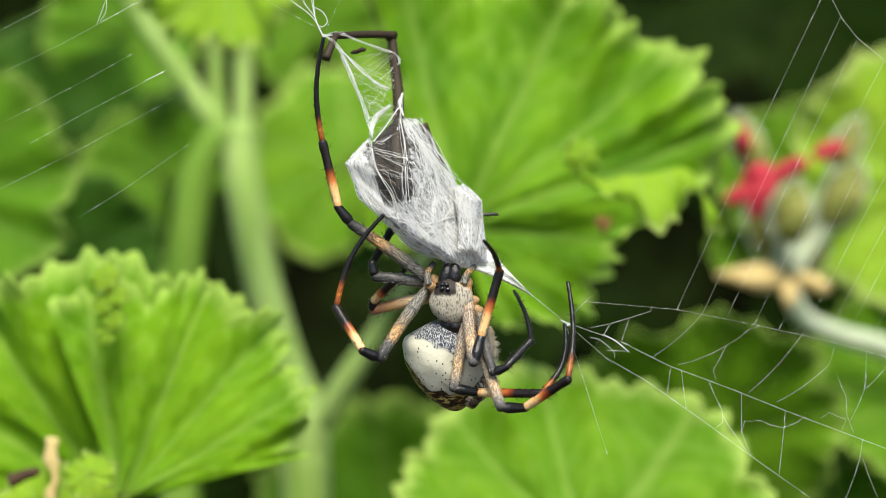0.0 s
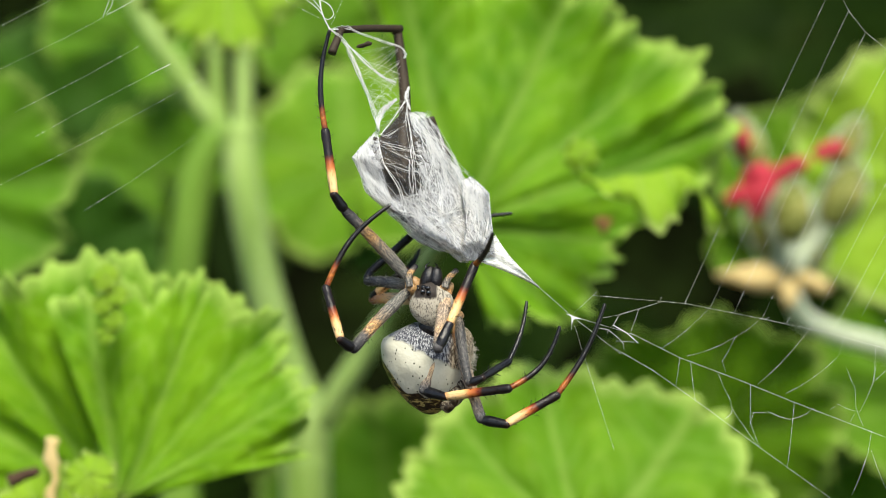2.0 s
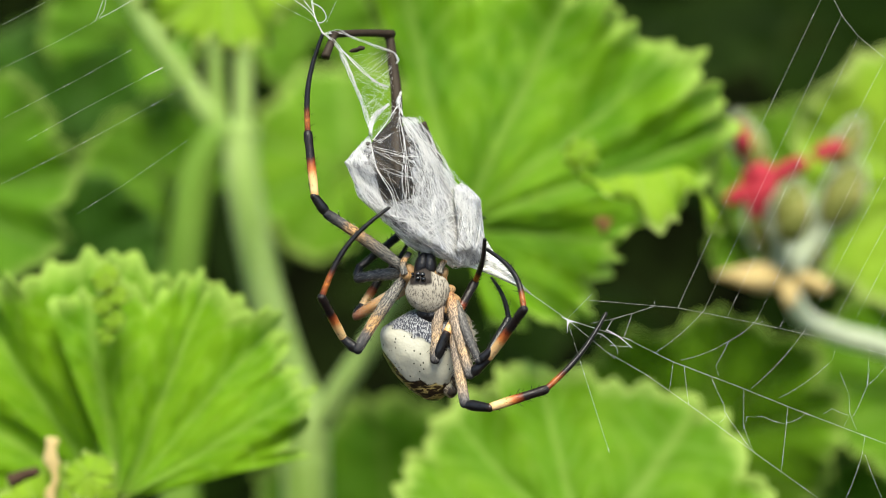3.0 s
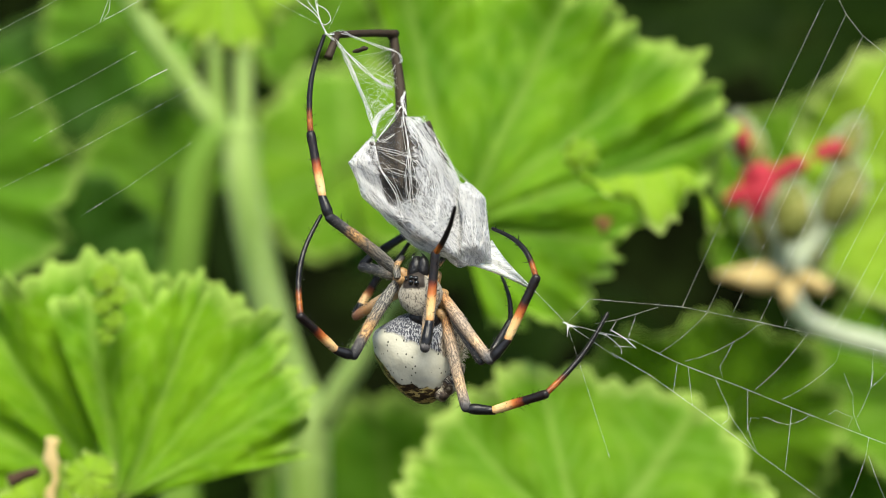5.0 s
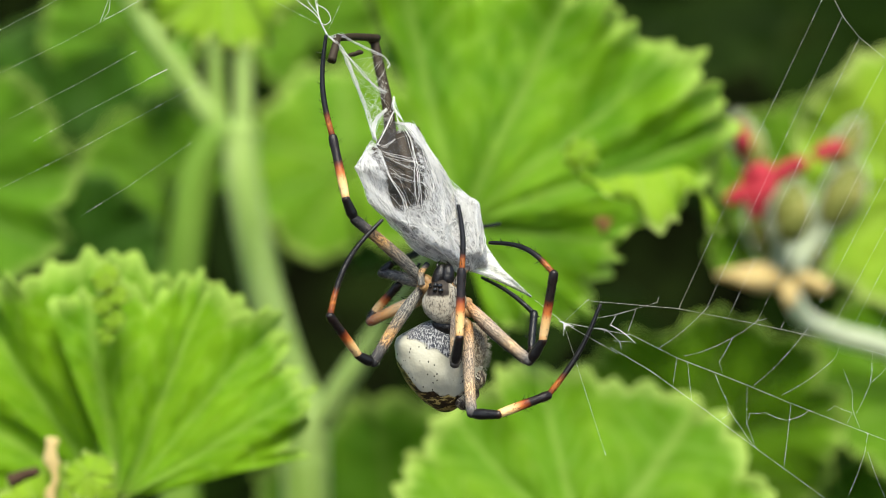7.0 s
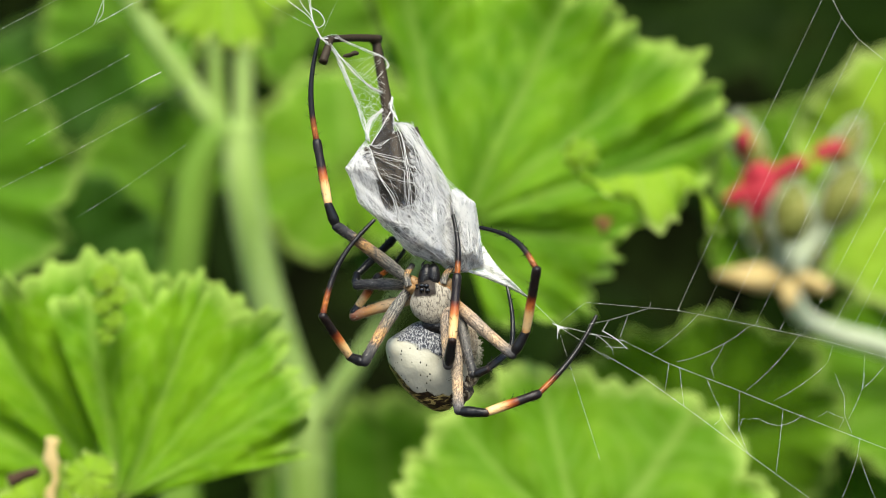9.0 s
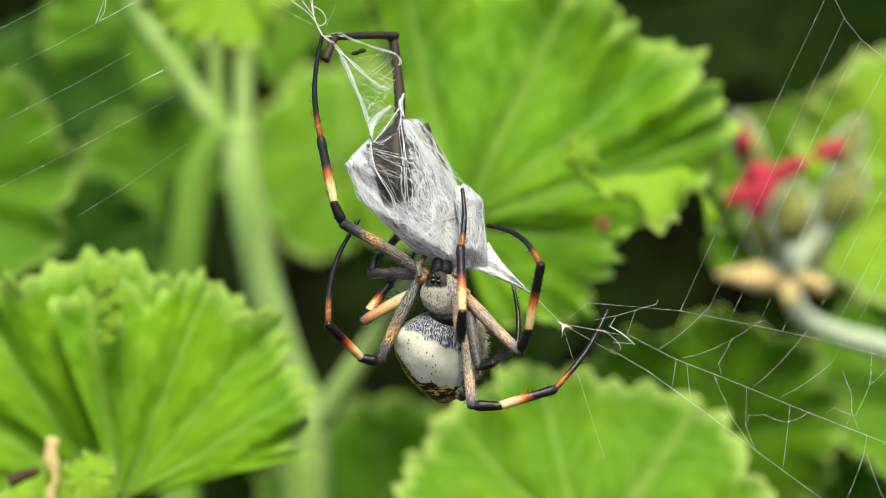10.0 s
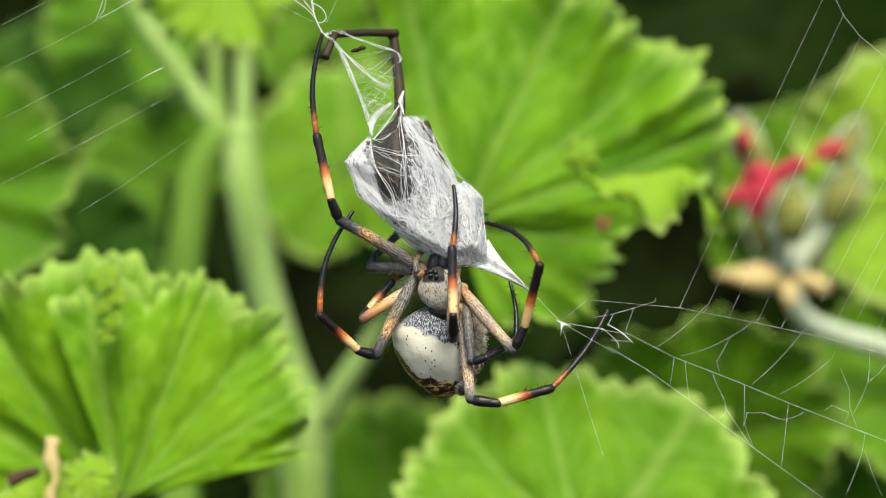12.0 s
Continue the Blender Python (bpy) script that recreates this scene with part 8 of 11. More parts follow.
    walk(legs["R1"]["patella"], [(0, mm(3.25, -8.66, -5.96, -19, 16.1)), (0.25, mm(3.39, -8.37, -6.11, -6.2, 14.2)), (0.5, mm(3.54, -8.06, -6.26, 0.3, 12.7)), (0.75, mm(2.96, -9.66, -5.34, -5.5, 14.8)), (1, mm(2.41, -10.55, -4.7, -21.6, 17.8)), (1.25, mm(1.63, -9.32, -5.58, 21.3, 14.2)), (1.5, mm(0.62, -7.84, -6.35, 22.2, 13.1)), (1.75, mm(0.64, -10.53, -4.62, -23.3, 18.9)), (2, mm(0.92, -12.59, -2.65, -22.5, 22.1)), (2.1, mm(0.94, -12.55, -2.69, -24.7, 22.5)), (2.2, mm(1.02, -12.27, -3.02, -27.3, 22.5)), (2.25, mm(1.07, -12.06, -3.25, -28.6, 22.3)), (2.3, mm(1.12, -11.83, -3.5, -29.5, 22.1)), (2.4, mm(1.2, -11.38, -3.94, -30.9, 22)), (2.5, mm(1.24, -11.11, -4.19, -31.2, 21.8)), (2.75, mm(0.99, -8.73, -5.9, -17.6, 22.8)), (3, mm(0.54, -3.95, -7.68, -0.2, 23.4)), (3.4, mm(0.37, -5.23, -7.35, 0.1, 20.9)), (3.8, mm(0.22, -7.1, -6.65, -4.9, 17.8)), (4.2, mm(0.11, -8.68, -5.82, -13.4, 14.6)), (4.6, mm(0.1, -9.86, -5.05, -18.6, 11.7)), (5, mm(0.24, -10.55, -4.54, -20.5, 9.6)), (5.25, mm(0.47, -11.41, -3.82, -20.3, 11.3)), (5.5, mm(0.67, -11.91, -3.36, -22.4, 13.5)), (5.75, mm(1.13, -10.68, -4.55, 18.5, 14.6)), (6, mm(1.67, -9.28, -5.61, 19, 14)), (6.25, mm(1.58, -9.38, -5.54, 18.8, 11.3)), (6.5, mm(1.49, -9.52, -5.44, 18.2, 9.6)), (6.75, mm(1.47, -9.18, -5.66, 19.1, 8.6)), (7, mm(1.49, -8.73, -5.94, 20.4, 8.1)), (7.4, mm(1.54, -8.49, -6.08, 22.2, 8.6)), (7.8, mm(1.65, -8.26, -6.21, 23.6, 9.6)), (8.2, mm(1.74, -8.03, -6.34, 24.7, 10.7)), (8.6, mm(1.78, -7.81, -6.45, 25.2, 11.4)), (9, mm(1.71, -7.64, -6.53, 25.5, 11.3)), (9.25, mm(1.36, -7.89, -6.39, 24.3, 9.5)), (9.5, mm(1.11, -8.7, -5.93, 21.7, 7.3)), (9.75, mm(1.93, -11.16, -4.18, 21.4, 4.4)), (10, mm(2.63, -12.42, -2.91, 24.5, 2.1)), (10.25, mm(1.67, -11.87, -3.5, 27.7, 2.2)), (10.5, mm(0.73, -11.34, -3.93, 28.8, 2)), (10.75, mm(0.89, -11.15, -4.12, 26.3, 0.6)), (11, mm(0.99, -10.96, -4.3, 23.9, 0.1)), (11.25, mm(0.94, -10.88, -4.36, 25.5, -0)), (11.5, mm(0.8, -10.87, -4.35, 28.7, -0)), (11.75, mm(1.19, -11.21, -4.1, 32.6, -0.3)), (12, mm(1.66, -11.46, -3.9, 35, -0.5))])
    walk(legs["R1"]["tibia"], [(0, mm(4.52, -7.07, -1.54, -0.2, 15.5)), (0.25, mm(4.58, -7.85, -1.42, -0, 17.5)), (0.5, mm(4.61, -8.09, -1.52, -6.2, 19.1)), (0.75, mm(4.19, -9.2, -0.66, -11.4, 17.3)), (1, mm(3.79, -8.76, -0.4, -9.2, 14.4)), (1.25, mm(2.74, -11.08, -1.19, -17.9, 13.8)), (1.5, mm(1.64, -9.68, -1.97, -19.5, 15.7)), (1.75, mm(2.09, -8.6, -0.4, -16.7, 18.3)), (2, mm(2.61, -10.72, 1.51, -20.1, 20.3)), (2.1, mm(2.63, -10.52, 1.39, -22.8, 20.8)), (2.2, mm(2.67, -10.04, 0.97, -25.7, 21.6)), (2.25, mm(2.69, -9.74, 0.7, -27.2, 22)), (2.3, mm(2.71, -9.43, 0.42, -28.6, 22.5)), (2.4, mm(2.76, -8.89, -0.07, -31.3, 23.4)), (2.5, mm(2.78, -8.59, -0.33, -33.6, 24.2)), (2.75, mm(2.79, -7.26, -1.63, -33.6, 28.1)), (3, mm(2.47, -3.94, -3.22, -27.3, 30.4)), (3.4, mm(2.1, -5.24, -2.81, -28.9, 26.9)), (3.8, mm(1.7, -6.68, -2.04, -28.1, 19.4)), (4.2, mm(1.3, -7.55, -1.24, -22.6, 11.4)), (4.6, mm(1.03, -8.3, -0.54, -13.4, 5.9)), (5, mm(1, -8.85, -0.05, -5.1, 4.8)), (5.25, mm(1.36, -9.72, 0.65, -0.9, 8.5)), (5.5, mm(1.72, -10.06, 1.01, -5.5, 12.2)), (5.75, mm(2.29, -12.22, -0.09, -17, 8.6)), (6, mm(2.78, -10.86, -1.15, -19.5, 3.7)), (6.25, mm(2.48, -10.95, -1.03, -20.4, 2.9)), (6.5, mm(2.26, -11.04, -0.89, -21.2, 2.3)), (6.75, mm(2.16, -10.77, -1.12, -16.6, 1.2)), (7, mm(2.13, -10.42, -1.43, -9.7, 0.5)), (7.4, mm(2.21, -10.32, -1.63, -10.4, 1.1)), (7.8, mm(2.39, -10.21, -1.82, -13.3, 2.5)), (8.2, mm(2.56, -10.05, -2, -16, 4.3)), (8.6, mm(2.65, -9.88, -2.14, -18.1, 6.1)), (9, mm(2.57, -9.74, -2.23, -18.8, 7.1)), (9.25, mm(2.09, -9.89, -2.02, -19.3, 4.4)), (9.5, mm(1.68, -10.49, -1.45, -19.5, 1)), (9.75, mm(2.27, -12.94, 0.33, -20.5, -1)), (10, mm(2.8, -14.44, 1.51, -21, -2.5)), (10.25, mm(1.84, -14.13, 0.8, -20.9, -1.1)), (10.5, mm(0.88, -13.68, 0.33, -20.7, 0.1)), (10.75, mm(0.94, -13.3, 0.24, -22.5, -0.3)), (11, mm(1, -12.93, 0.14, -24.2, -0.9)), (11.25, mm(0.94, -12.98, 0.02, -22.9, -1.3)), (11.5, mm(0.8, -13.21, -0.09, -20.5, -1.5)), (11.75, mm(1.17, -13.82, -0, -16.3, -1.3)), (12, mm(1.62, -14.25, 0.08, -12.9, -1.1))])
    walk(legs["R1"]["metatarsus"], [(0, mm(7.67, -7.03, 9.83, 58.7, -29.1)), (0.25, mm(8.13, -7.84, 9.83, 61.2, -28.4)), (0.5, mm(8.45, -6.81, 9.57, 62.7, -24.3)), (0.75, mm(7.64, -6.87, 10.38, 62.5, -21.7)), (1, mm(6.69, -6.87, 10.88, 61.8, -18.7)), (1.25, mm(5.41, -7.45, 9.72, 61.1, -10.2)), (1.5, mm(4.65, -5.74, 8.74, 59.9, -2.3)), (1.75, mm(5.64, -5.21, 10.33, 59.8, 12.2)), (2, mm(6.46, -6.66, 11.9, 58.3, 24.4)), (2.1, mm(6.5, -5.96, 11.56, 58.3, 23.1)), (2.2, mm(6.58, -4.92, 10.85, 58, 20)), (2.25, mm(6.62, -4.35, 10.43, 57.7, 18)), (2.3, mm(6.67, -3.79, 9.99, 57.4, 15.9)), (2.4, mm(6.76, -2.76, 9.18, 56.4, 12.2)), (2.5, mm(6.81, -2.06, 8.63, 55.1, 9.9)), (2.75, mm(7.42, -0.73, 7.04, 50.7, 10.3)), (3, mm(7.78, 1.47, 5.83, 48, 12.6)), (3.4, mm(6.78, 0.46, 6.41, 48.2, 15.2)), (3.8, mm(5.15, -1.12, 7.78, 48.2, 19.8)), (4.2, mm(3.45, -3.01, 9.43, 47.3, 24.1)), (4.6, mm(2.21, -5.57, 10.88, 45.4, 25.8)), (5, mm(1.97, -7.8, 11.66, 42.3, 23)), (5.25, mm(3.1, -9.54, 12.32, 32.6, 20.3)), (5.5, mm(4.2, -8.93, 12.49, 14.7, 19)), (5.75, mm(3.98, -8.78, 11.07, 2.2, 7.7)), (6, mm(3.5, -6.91, 9.95, 1.6, -3.1)), (6.25, mm(3.03, -6.83, 10.02, 1.6, -3.7)), (6.5, mm(2.71, -6.78, 10.11, 1.6, -3.8)), (6.75, mm(2.4, -7.4, 10.19, -6.7, -4.2)), (7, mm(2.22, -8.44, 10.2, -11.7, -4.4)), (7.4, mm(2.43, -8.2, 9.98, -15.2, -4.2)), (7.8, mm(2.89, -7.5, 9.65, -17.8, -3.8)), (8.2, mm(3.41, -6.8, 9.31, -19.7, -3.1)), (8.6, mm(3.83, -6.21, 9.01, -20.8, -2.2)), (9, mm(3.96, -5.94, 8.86, -21.4, -1)), (9.25, mm(2.94, -5.99, 9.09, -24.2, 4.2)), (9.5, mm(1.87, -6.55, 9.67, -27.3, 8.8)), (9.75, mm(2.07, -8.8, 11.38, -29.2, 4.6)), (10, mm(2.31, -10.21, 12.51, -26.9, 0.7)), (10.25, mm(1.63, -9.92, 11.82, -22.9, 2.1)), (10.5, mm(0.9, -9.5, 11.36, -20.9, 3.8)), (10.75, mm(0.88, -8.79, 11.14, -17.3, 3.7)), (11, mm(0.84, -8.09, 10.91, -12.8, 3.6)), (11.25, mm(0.7, -8.38, 10.89, -12.4, 3.9)), (11.5, mm(0.52, -9.08, 10.97, -13.3, 4)), (11.75, mm(0.92, -10.51, 11.32, -18, 2.7)), (12, mm(1.41, -11.61, 11.58, -20.9, 1.4))])
    walk(legs["R2"]["femur"], [(0, mm(3.2, -1.5, 4.5, 13.2, -167.7)), (0.25, mm(3.2, -1.5, 4.5, 11.9, -169.8)), (0.5, mm(3.2, -1.5, 4.5, 10, -171.8)), (0.75, mm(3.2, -1.5, 4.5, 15.5, -171.7)), (1, mm(3.2, -1.5, 4.5, 19.9, -172.8)), (1.25, mm(3.2, -1.5, 4.5, 23.9, -177.4)), (1.5, mm(3.2, -1.5, 4.5, 25.8, -182.2)), (1.75, mm(3.2, -1.5, 4.5, 20, -177.8)), (2, mm(3.2, -1.5, 4.5, 4.9, -164.1)), (2.1, mm(3.2, -1.5, 4.5, 5.8, -156.5)), (2.2, mm(3.2, -1.5, 4.5, 34.2, -180.7)), (2.25, mm(3.2, -1.5, 4.5, 39.2, -191.7)), (2.3, mm(3.2, -1.5, 4.5, 40.2, -198.4)), (2.4, mm(3.2, -1.5, 4.5, 38.4, -200.7)), (2.5, mm(3.2, -1.5, 4.5, 35.4, -202.8)), (2.75, mm(3.2, -1.5, 4.5, 28.3, -197.4)), (3, mm(3.2, -1.5, 4.5, 18.5, -193.1)), (3.4, mm(3.2, -1.5, 4.5, 19.9, -196.1)), (3.8, mm(3.2, -1.5, 4.5, 23.8, -201.3)), (4.2, mm(3.2, -1.5, 4.5, 27.1, -207.4)), (4.6, mm(3.2, -1.5, 4.5, 28.8, -213.1)), (5, mm(3.2, -1.5, 4.5, 29.2, -216.7)), (5.25, mm(3.2, -1.5, 4.5, 26.5, -216.9)), (5.5, mm(3.2, -1.5, 4.5, 23.5, -216.4)), (5.75, mm(3.2, -1.5, 4.5, 18.5, -221.3)), (6, mm(3.2, -1.5, 4.5, 16.4, -225.4)), (6.25, mm(3.2, -1.5, 4.5, 24.9, -223.4)), (6.5, mm(3.2, -1.5, 4.5, 29.7, -221.6)), (6.75, mm(3.2, -1.5, 4.5, 26.6, -225.5)), (7, mm(3.2, -1.5, 4.5, 20.8, -229.5)), (7.4, mm(3.2, -1.5, 4.5, 22.5, -229.3)), (7.8, mm(3.2, -1.5, 4.5, 24.8, -228.1)), (8.2, mm(3.2, -1.5, 4.5, 27.2, -226.7)), (8.6, mm(3.2, -1.5, 4.5, 29.5, -225.8)), (9, mm(3.2, -1.5, 4.5, 31.8, -226.1)), (9.25, mm(3.2, -1.5, 4.5, 34.5, -228.2)), (9.5, mm(3.2, -1.5, 4.5, 35.9, -229.8)), (9.75, mm(3.2, -1.5, 4.5, 34, -227.8)), (10, mm(3.2, -1.5, 4.5, 31.3, -225.5)), (10.25, mm(3.2, -1.5, 4.5, 31.5, -220.9)), (10.5, mm(3.2, -1.5, 4.5, 32, -217.3)), (10.75, mm(3.2, -1.5, 4.5, 30.3, -218.2)), (11, mm(3.2, -1.5, 4.5, 29.2, -218.7)), (11.25, mm(3.2, -1.5, 4.5, 29.3, -217.9)), (11.5, mm(3.2, -1.5, 4.5, 29.8, -216.9)), (11.75, mm(3.2, -1.5, 4.5, 30.4, -218.8)), (12, mm(3.2, -1.5, 4.5, 30.5, -220.8))])
    walk(legs["R2"]["patella"], [(0, mm(-0.11, -5.15, -10.68, -12.2, 100.1)), (0.25, mm(0.43, -4.79, -10.87, -11.4, 95.8)), (0.5, mm(0.97, -4.27, -11.06, 11.7, 89.8)), (0.75, mm(0.98, -5.76, -10.72, -11.2, 92)), (1, mm(1.33, -6.93, -10.39, -11.4, 92.2)), (1.25, mm(2.53, -7.95, -10.08, -2.5, 87.3)), (1.5, mm(3.74, -8.44, -9.86, 1.3, 83)), (1.75, mm(2.62, -6.95, -10.49, 3.9, 83.8)), (2, mm(-1.17, -2.85, -10.79, 28.9, 98.4)), (2.1, mm(-3.13, -3.11, -10.06, 57.8, 147.9)), (2.2, mm(3.37, -10.47, -8.7, -36.4, 48.8)), (2.25, mm(5.7, -11.58, -7.62, -18.2, 32.4)), (2.3, mm(7.06, -11.79, -7.07, -2.1, 27.7)), (2.4, mm(7.62, -11.4, -7.21, -13, 44.3)), (2.5, mm(8.24, -10.75, -7.49, 35, 37.8)), (2.75, mm(7.4, -9.06, -8.91, 28.8, 44.2)), (3, mm(6.62, -6.57, -10.24, 4.8, 47.3)), (3.4, mm(7.37, -6.92, -9.92, 9.1, 45.4)), (3.8, mm(8.5, -7.93, -9.11, 14.1, 41.4)), (4.2, mm(9.73, -8.77, -8.12, 15.4, 37.7)), (4.6, mm(10.83, -9.19, -7.22, 11.5, 36.7)), (5, mm(11.53, -9.3, -6.66, -1, 40.7)), (5.25, mm(11.78, -8.63, -6.91, -1.1, 44.3)), (5.5, mm(11.88, -7.85, -7.29, -1.2, 48.7)), (5.75, mm(13.18, -6.56, -6.88, 0.8, 42.7)), (6, mm(14.1, -6.01, -6.25, -3.6, 34.3)), (6.25, mm(13.14, -8.22, -6.02, -4.1, 37.5)), (6.5, mm(12.41, -9.41, -5.86, -0.5, 40.7)), (6.75, mm(13.37, -8.65, -5.51, -0.5, 37)), (7, mm(14.55, -7.16, -5.19, 19.8, 29)), (7.4, mm(14.38, -7.61, -5.11, 22.1, 30.6)), (7.8, mm(13.99, -8.19, -5.17, 19.5, 33.2)), (8.2, mm(13.53, -8.79, -5.24, 13.5, 35.2)), (8.6, mm(13.15, -9.36, -5.19, 7.2, 35.2)), (9, mm(12.97, -9.92, -4.9, 8.8, 32)), (9.25, mm(13.01, -10.54, -4.26, 5.7, 25.3)), (9.5, mm(13.08, -10.85, -3.85, 2.4, 20)), (9.75, mm(13, -10.44, -4.38, 13.7, 19.1)), (10, mm(12.93, -9.79, -5.06, 22.1, 18.8)), (10.25, mm(12.11, -9.85, -5.78, 18.8, 19.4)), (10.5, mm(11.41, -9.96, -6.26, 15.1, 20.3)), (10.75, mm(11.73, -9.54, -6.33, 23.2, 20.7)), (11, mm(11.91, -9.29, -6.37, 29.5, 21.3)), (11.25, mm(11.76, -9.3, -6.48, 27.6, 24)), (11.5, mm(11.52, -9.42, -6.58, 23.9, 28.2)), (11.75, mm(11.82, -9.56, -6.24, 16.8, 26.3)), (12, mm(12.19, -9.6, -5.91, 9, 23.5))])
    walk(legs["R2"]["tibia"], [(0, mm(4.07, -4.23, -11.42, 25.7, 88.2)), (0.25, mm(4.66, -3.93, -11.3, 23.6, 88.5)), (0.5, mm(5.22, -5.16, -11.05, 22.2, 88.7)), (0.75, mm(5.23, -4.92, -10.87, 22.1, 85.8)), (1, mm(5.58, -6.07, -10.55, 22.3, 83)), (1.25, mm(6.86, -7.76, -9.88, 22.2, 78.5)), (1.5, mm(8.05, -8.54, -9.33, 19.5, 74.3)), (1.75, mm(6.92, -7.24, -10.02, 18.5, 74.6)), (2, mm(2.59, -4.95, -11.34, 21.7, 77.6)), (2.1, mm(-1.9, -6.79, -12.02, 9.1, 87.3)), (2.2, mm(6, -7.89, -6.4, 29.6, 44.9)), (2.25, mm(7.91, -10.22, -4.14, 10.1, 30.5)), (2.3, mm(9.08, -11.64, -3.23, 1.8, 22.8)), (2.4, mm(10.58, -10.43, -4.19, 25.1, 17.9)), (2.5, mm(10.42, -13.24, -4.68, 15.5, 23)), (2.75, mm(10.05, -11.15, -6.18, 21.2, 28.2)), (3, mm(9.8, -6.94, -7.31, 28.2, 34.8)), (3.4, mm(10.42, -7.61, -6.91, 26.5, 34)), (3.8, mm(11.28, -8.99, -5.95, 21.6, 32)), (4.2, mm(12.29, -9.92, -4.81, 13.7, 29.6)), (4.6, mm(13.37, -10.06, -3.81, 1.9, 27.3)), (5, mm(14.36, -9.22, -3.37, 2, 24.8)), (5.25, mm(14.81, -8.55, -3.8, 1, 23.8)), (5.5, mm(15.14, -7.76, -4.42, -0.5, 22.7)), (5.75, mm(16.12, -6.62, -3.69, 8, 18.4)), (6, mm(16.54, -5.74, -2.67, 18.5, 14.3)), (6.25, mm(15.77, -7.91, -2.59, 9.2, 14.5)), (6.5, mm(15.24, -9.37, -2.57, 0, 14.9)), (6.75, mm(15.98, -8.6, -2.04, 2.5, 10.5)), (7, mm(16.53, -8.63, -1.62, 7.4, 7.4)), (7.4, mm(16.43, -9.24, -1.65, 6.2, 7.9)), (7.8, mm(16.23, -9.64, -1.75, 9.4, 9)), (8.2, mm(15.96, -9.8, -1.79, 14.2, 10.3)), (8.6, mm(15.63, -9.91, -1.67, 18.7, 11.2)), (9, mm(15.24, -10.58, -1.26, 22.9, 11.2)), (9.25, mm(14.86, -10.98, -0.36, 25.2, 9.3)), (9.5, mm(14.57, -11.03, 0.22, 25.5, 7.4)), (9.75, mm(14.38, -11.47, -0.4, 23.2, 7.6)), (10, mm(14.23, -11.42, -1.25, 19.2, 8.3)), (10.25, mm(13.48, -11.24, -1.91, 21.1, 9.7)), (10.5, mm(12.86, -11.09, -2.33, 22.6, 11)), (10.75, mm(13.14, -11.25, -2.6, 20, 12.3)), (11, mm(13.28, -11.43, -2.85, 16.8, 13.9)), (11.25, mm(13.32, -11.31, -2.97, 16.8, 13.5)), (11.5, mm(13.4, -11.18, -3.08, 17.2, 12.7)), (11.75, mm(13.66, -10.82, -2.52, 21, 12.2)), (12, mm(13.9, -10.28, -1.98, 23.7, 12.1))])
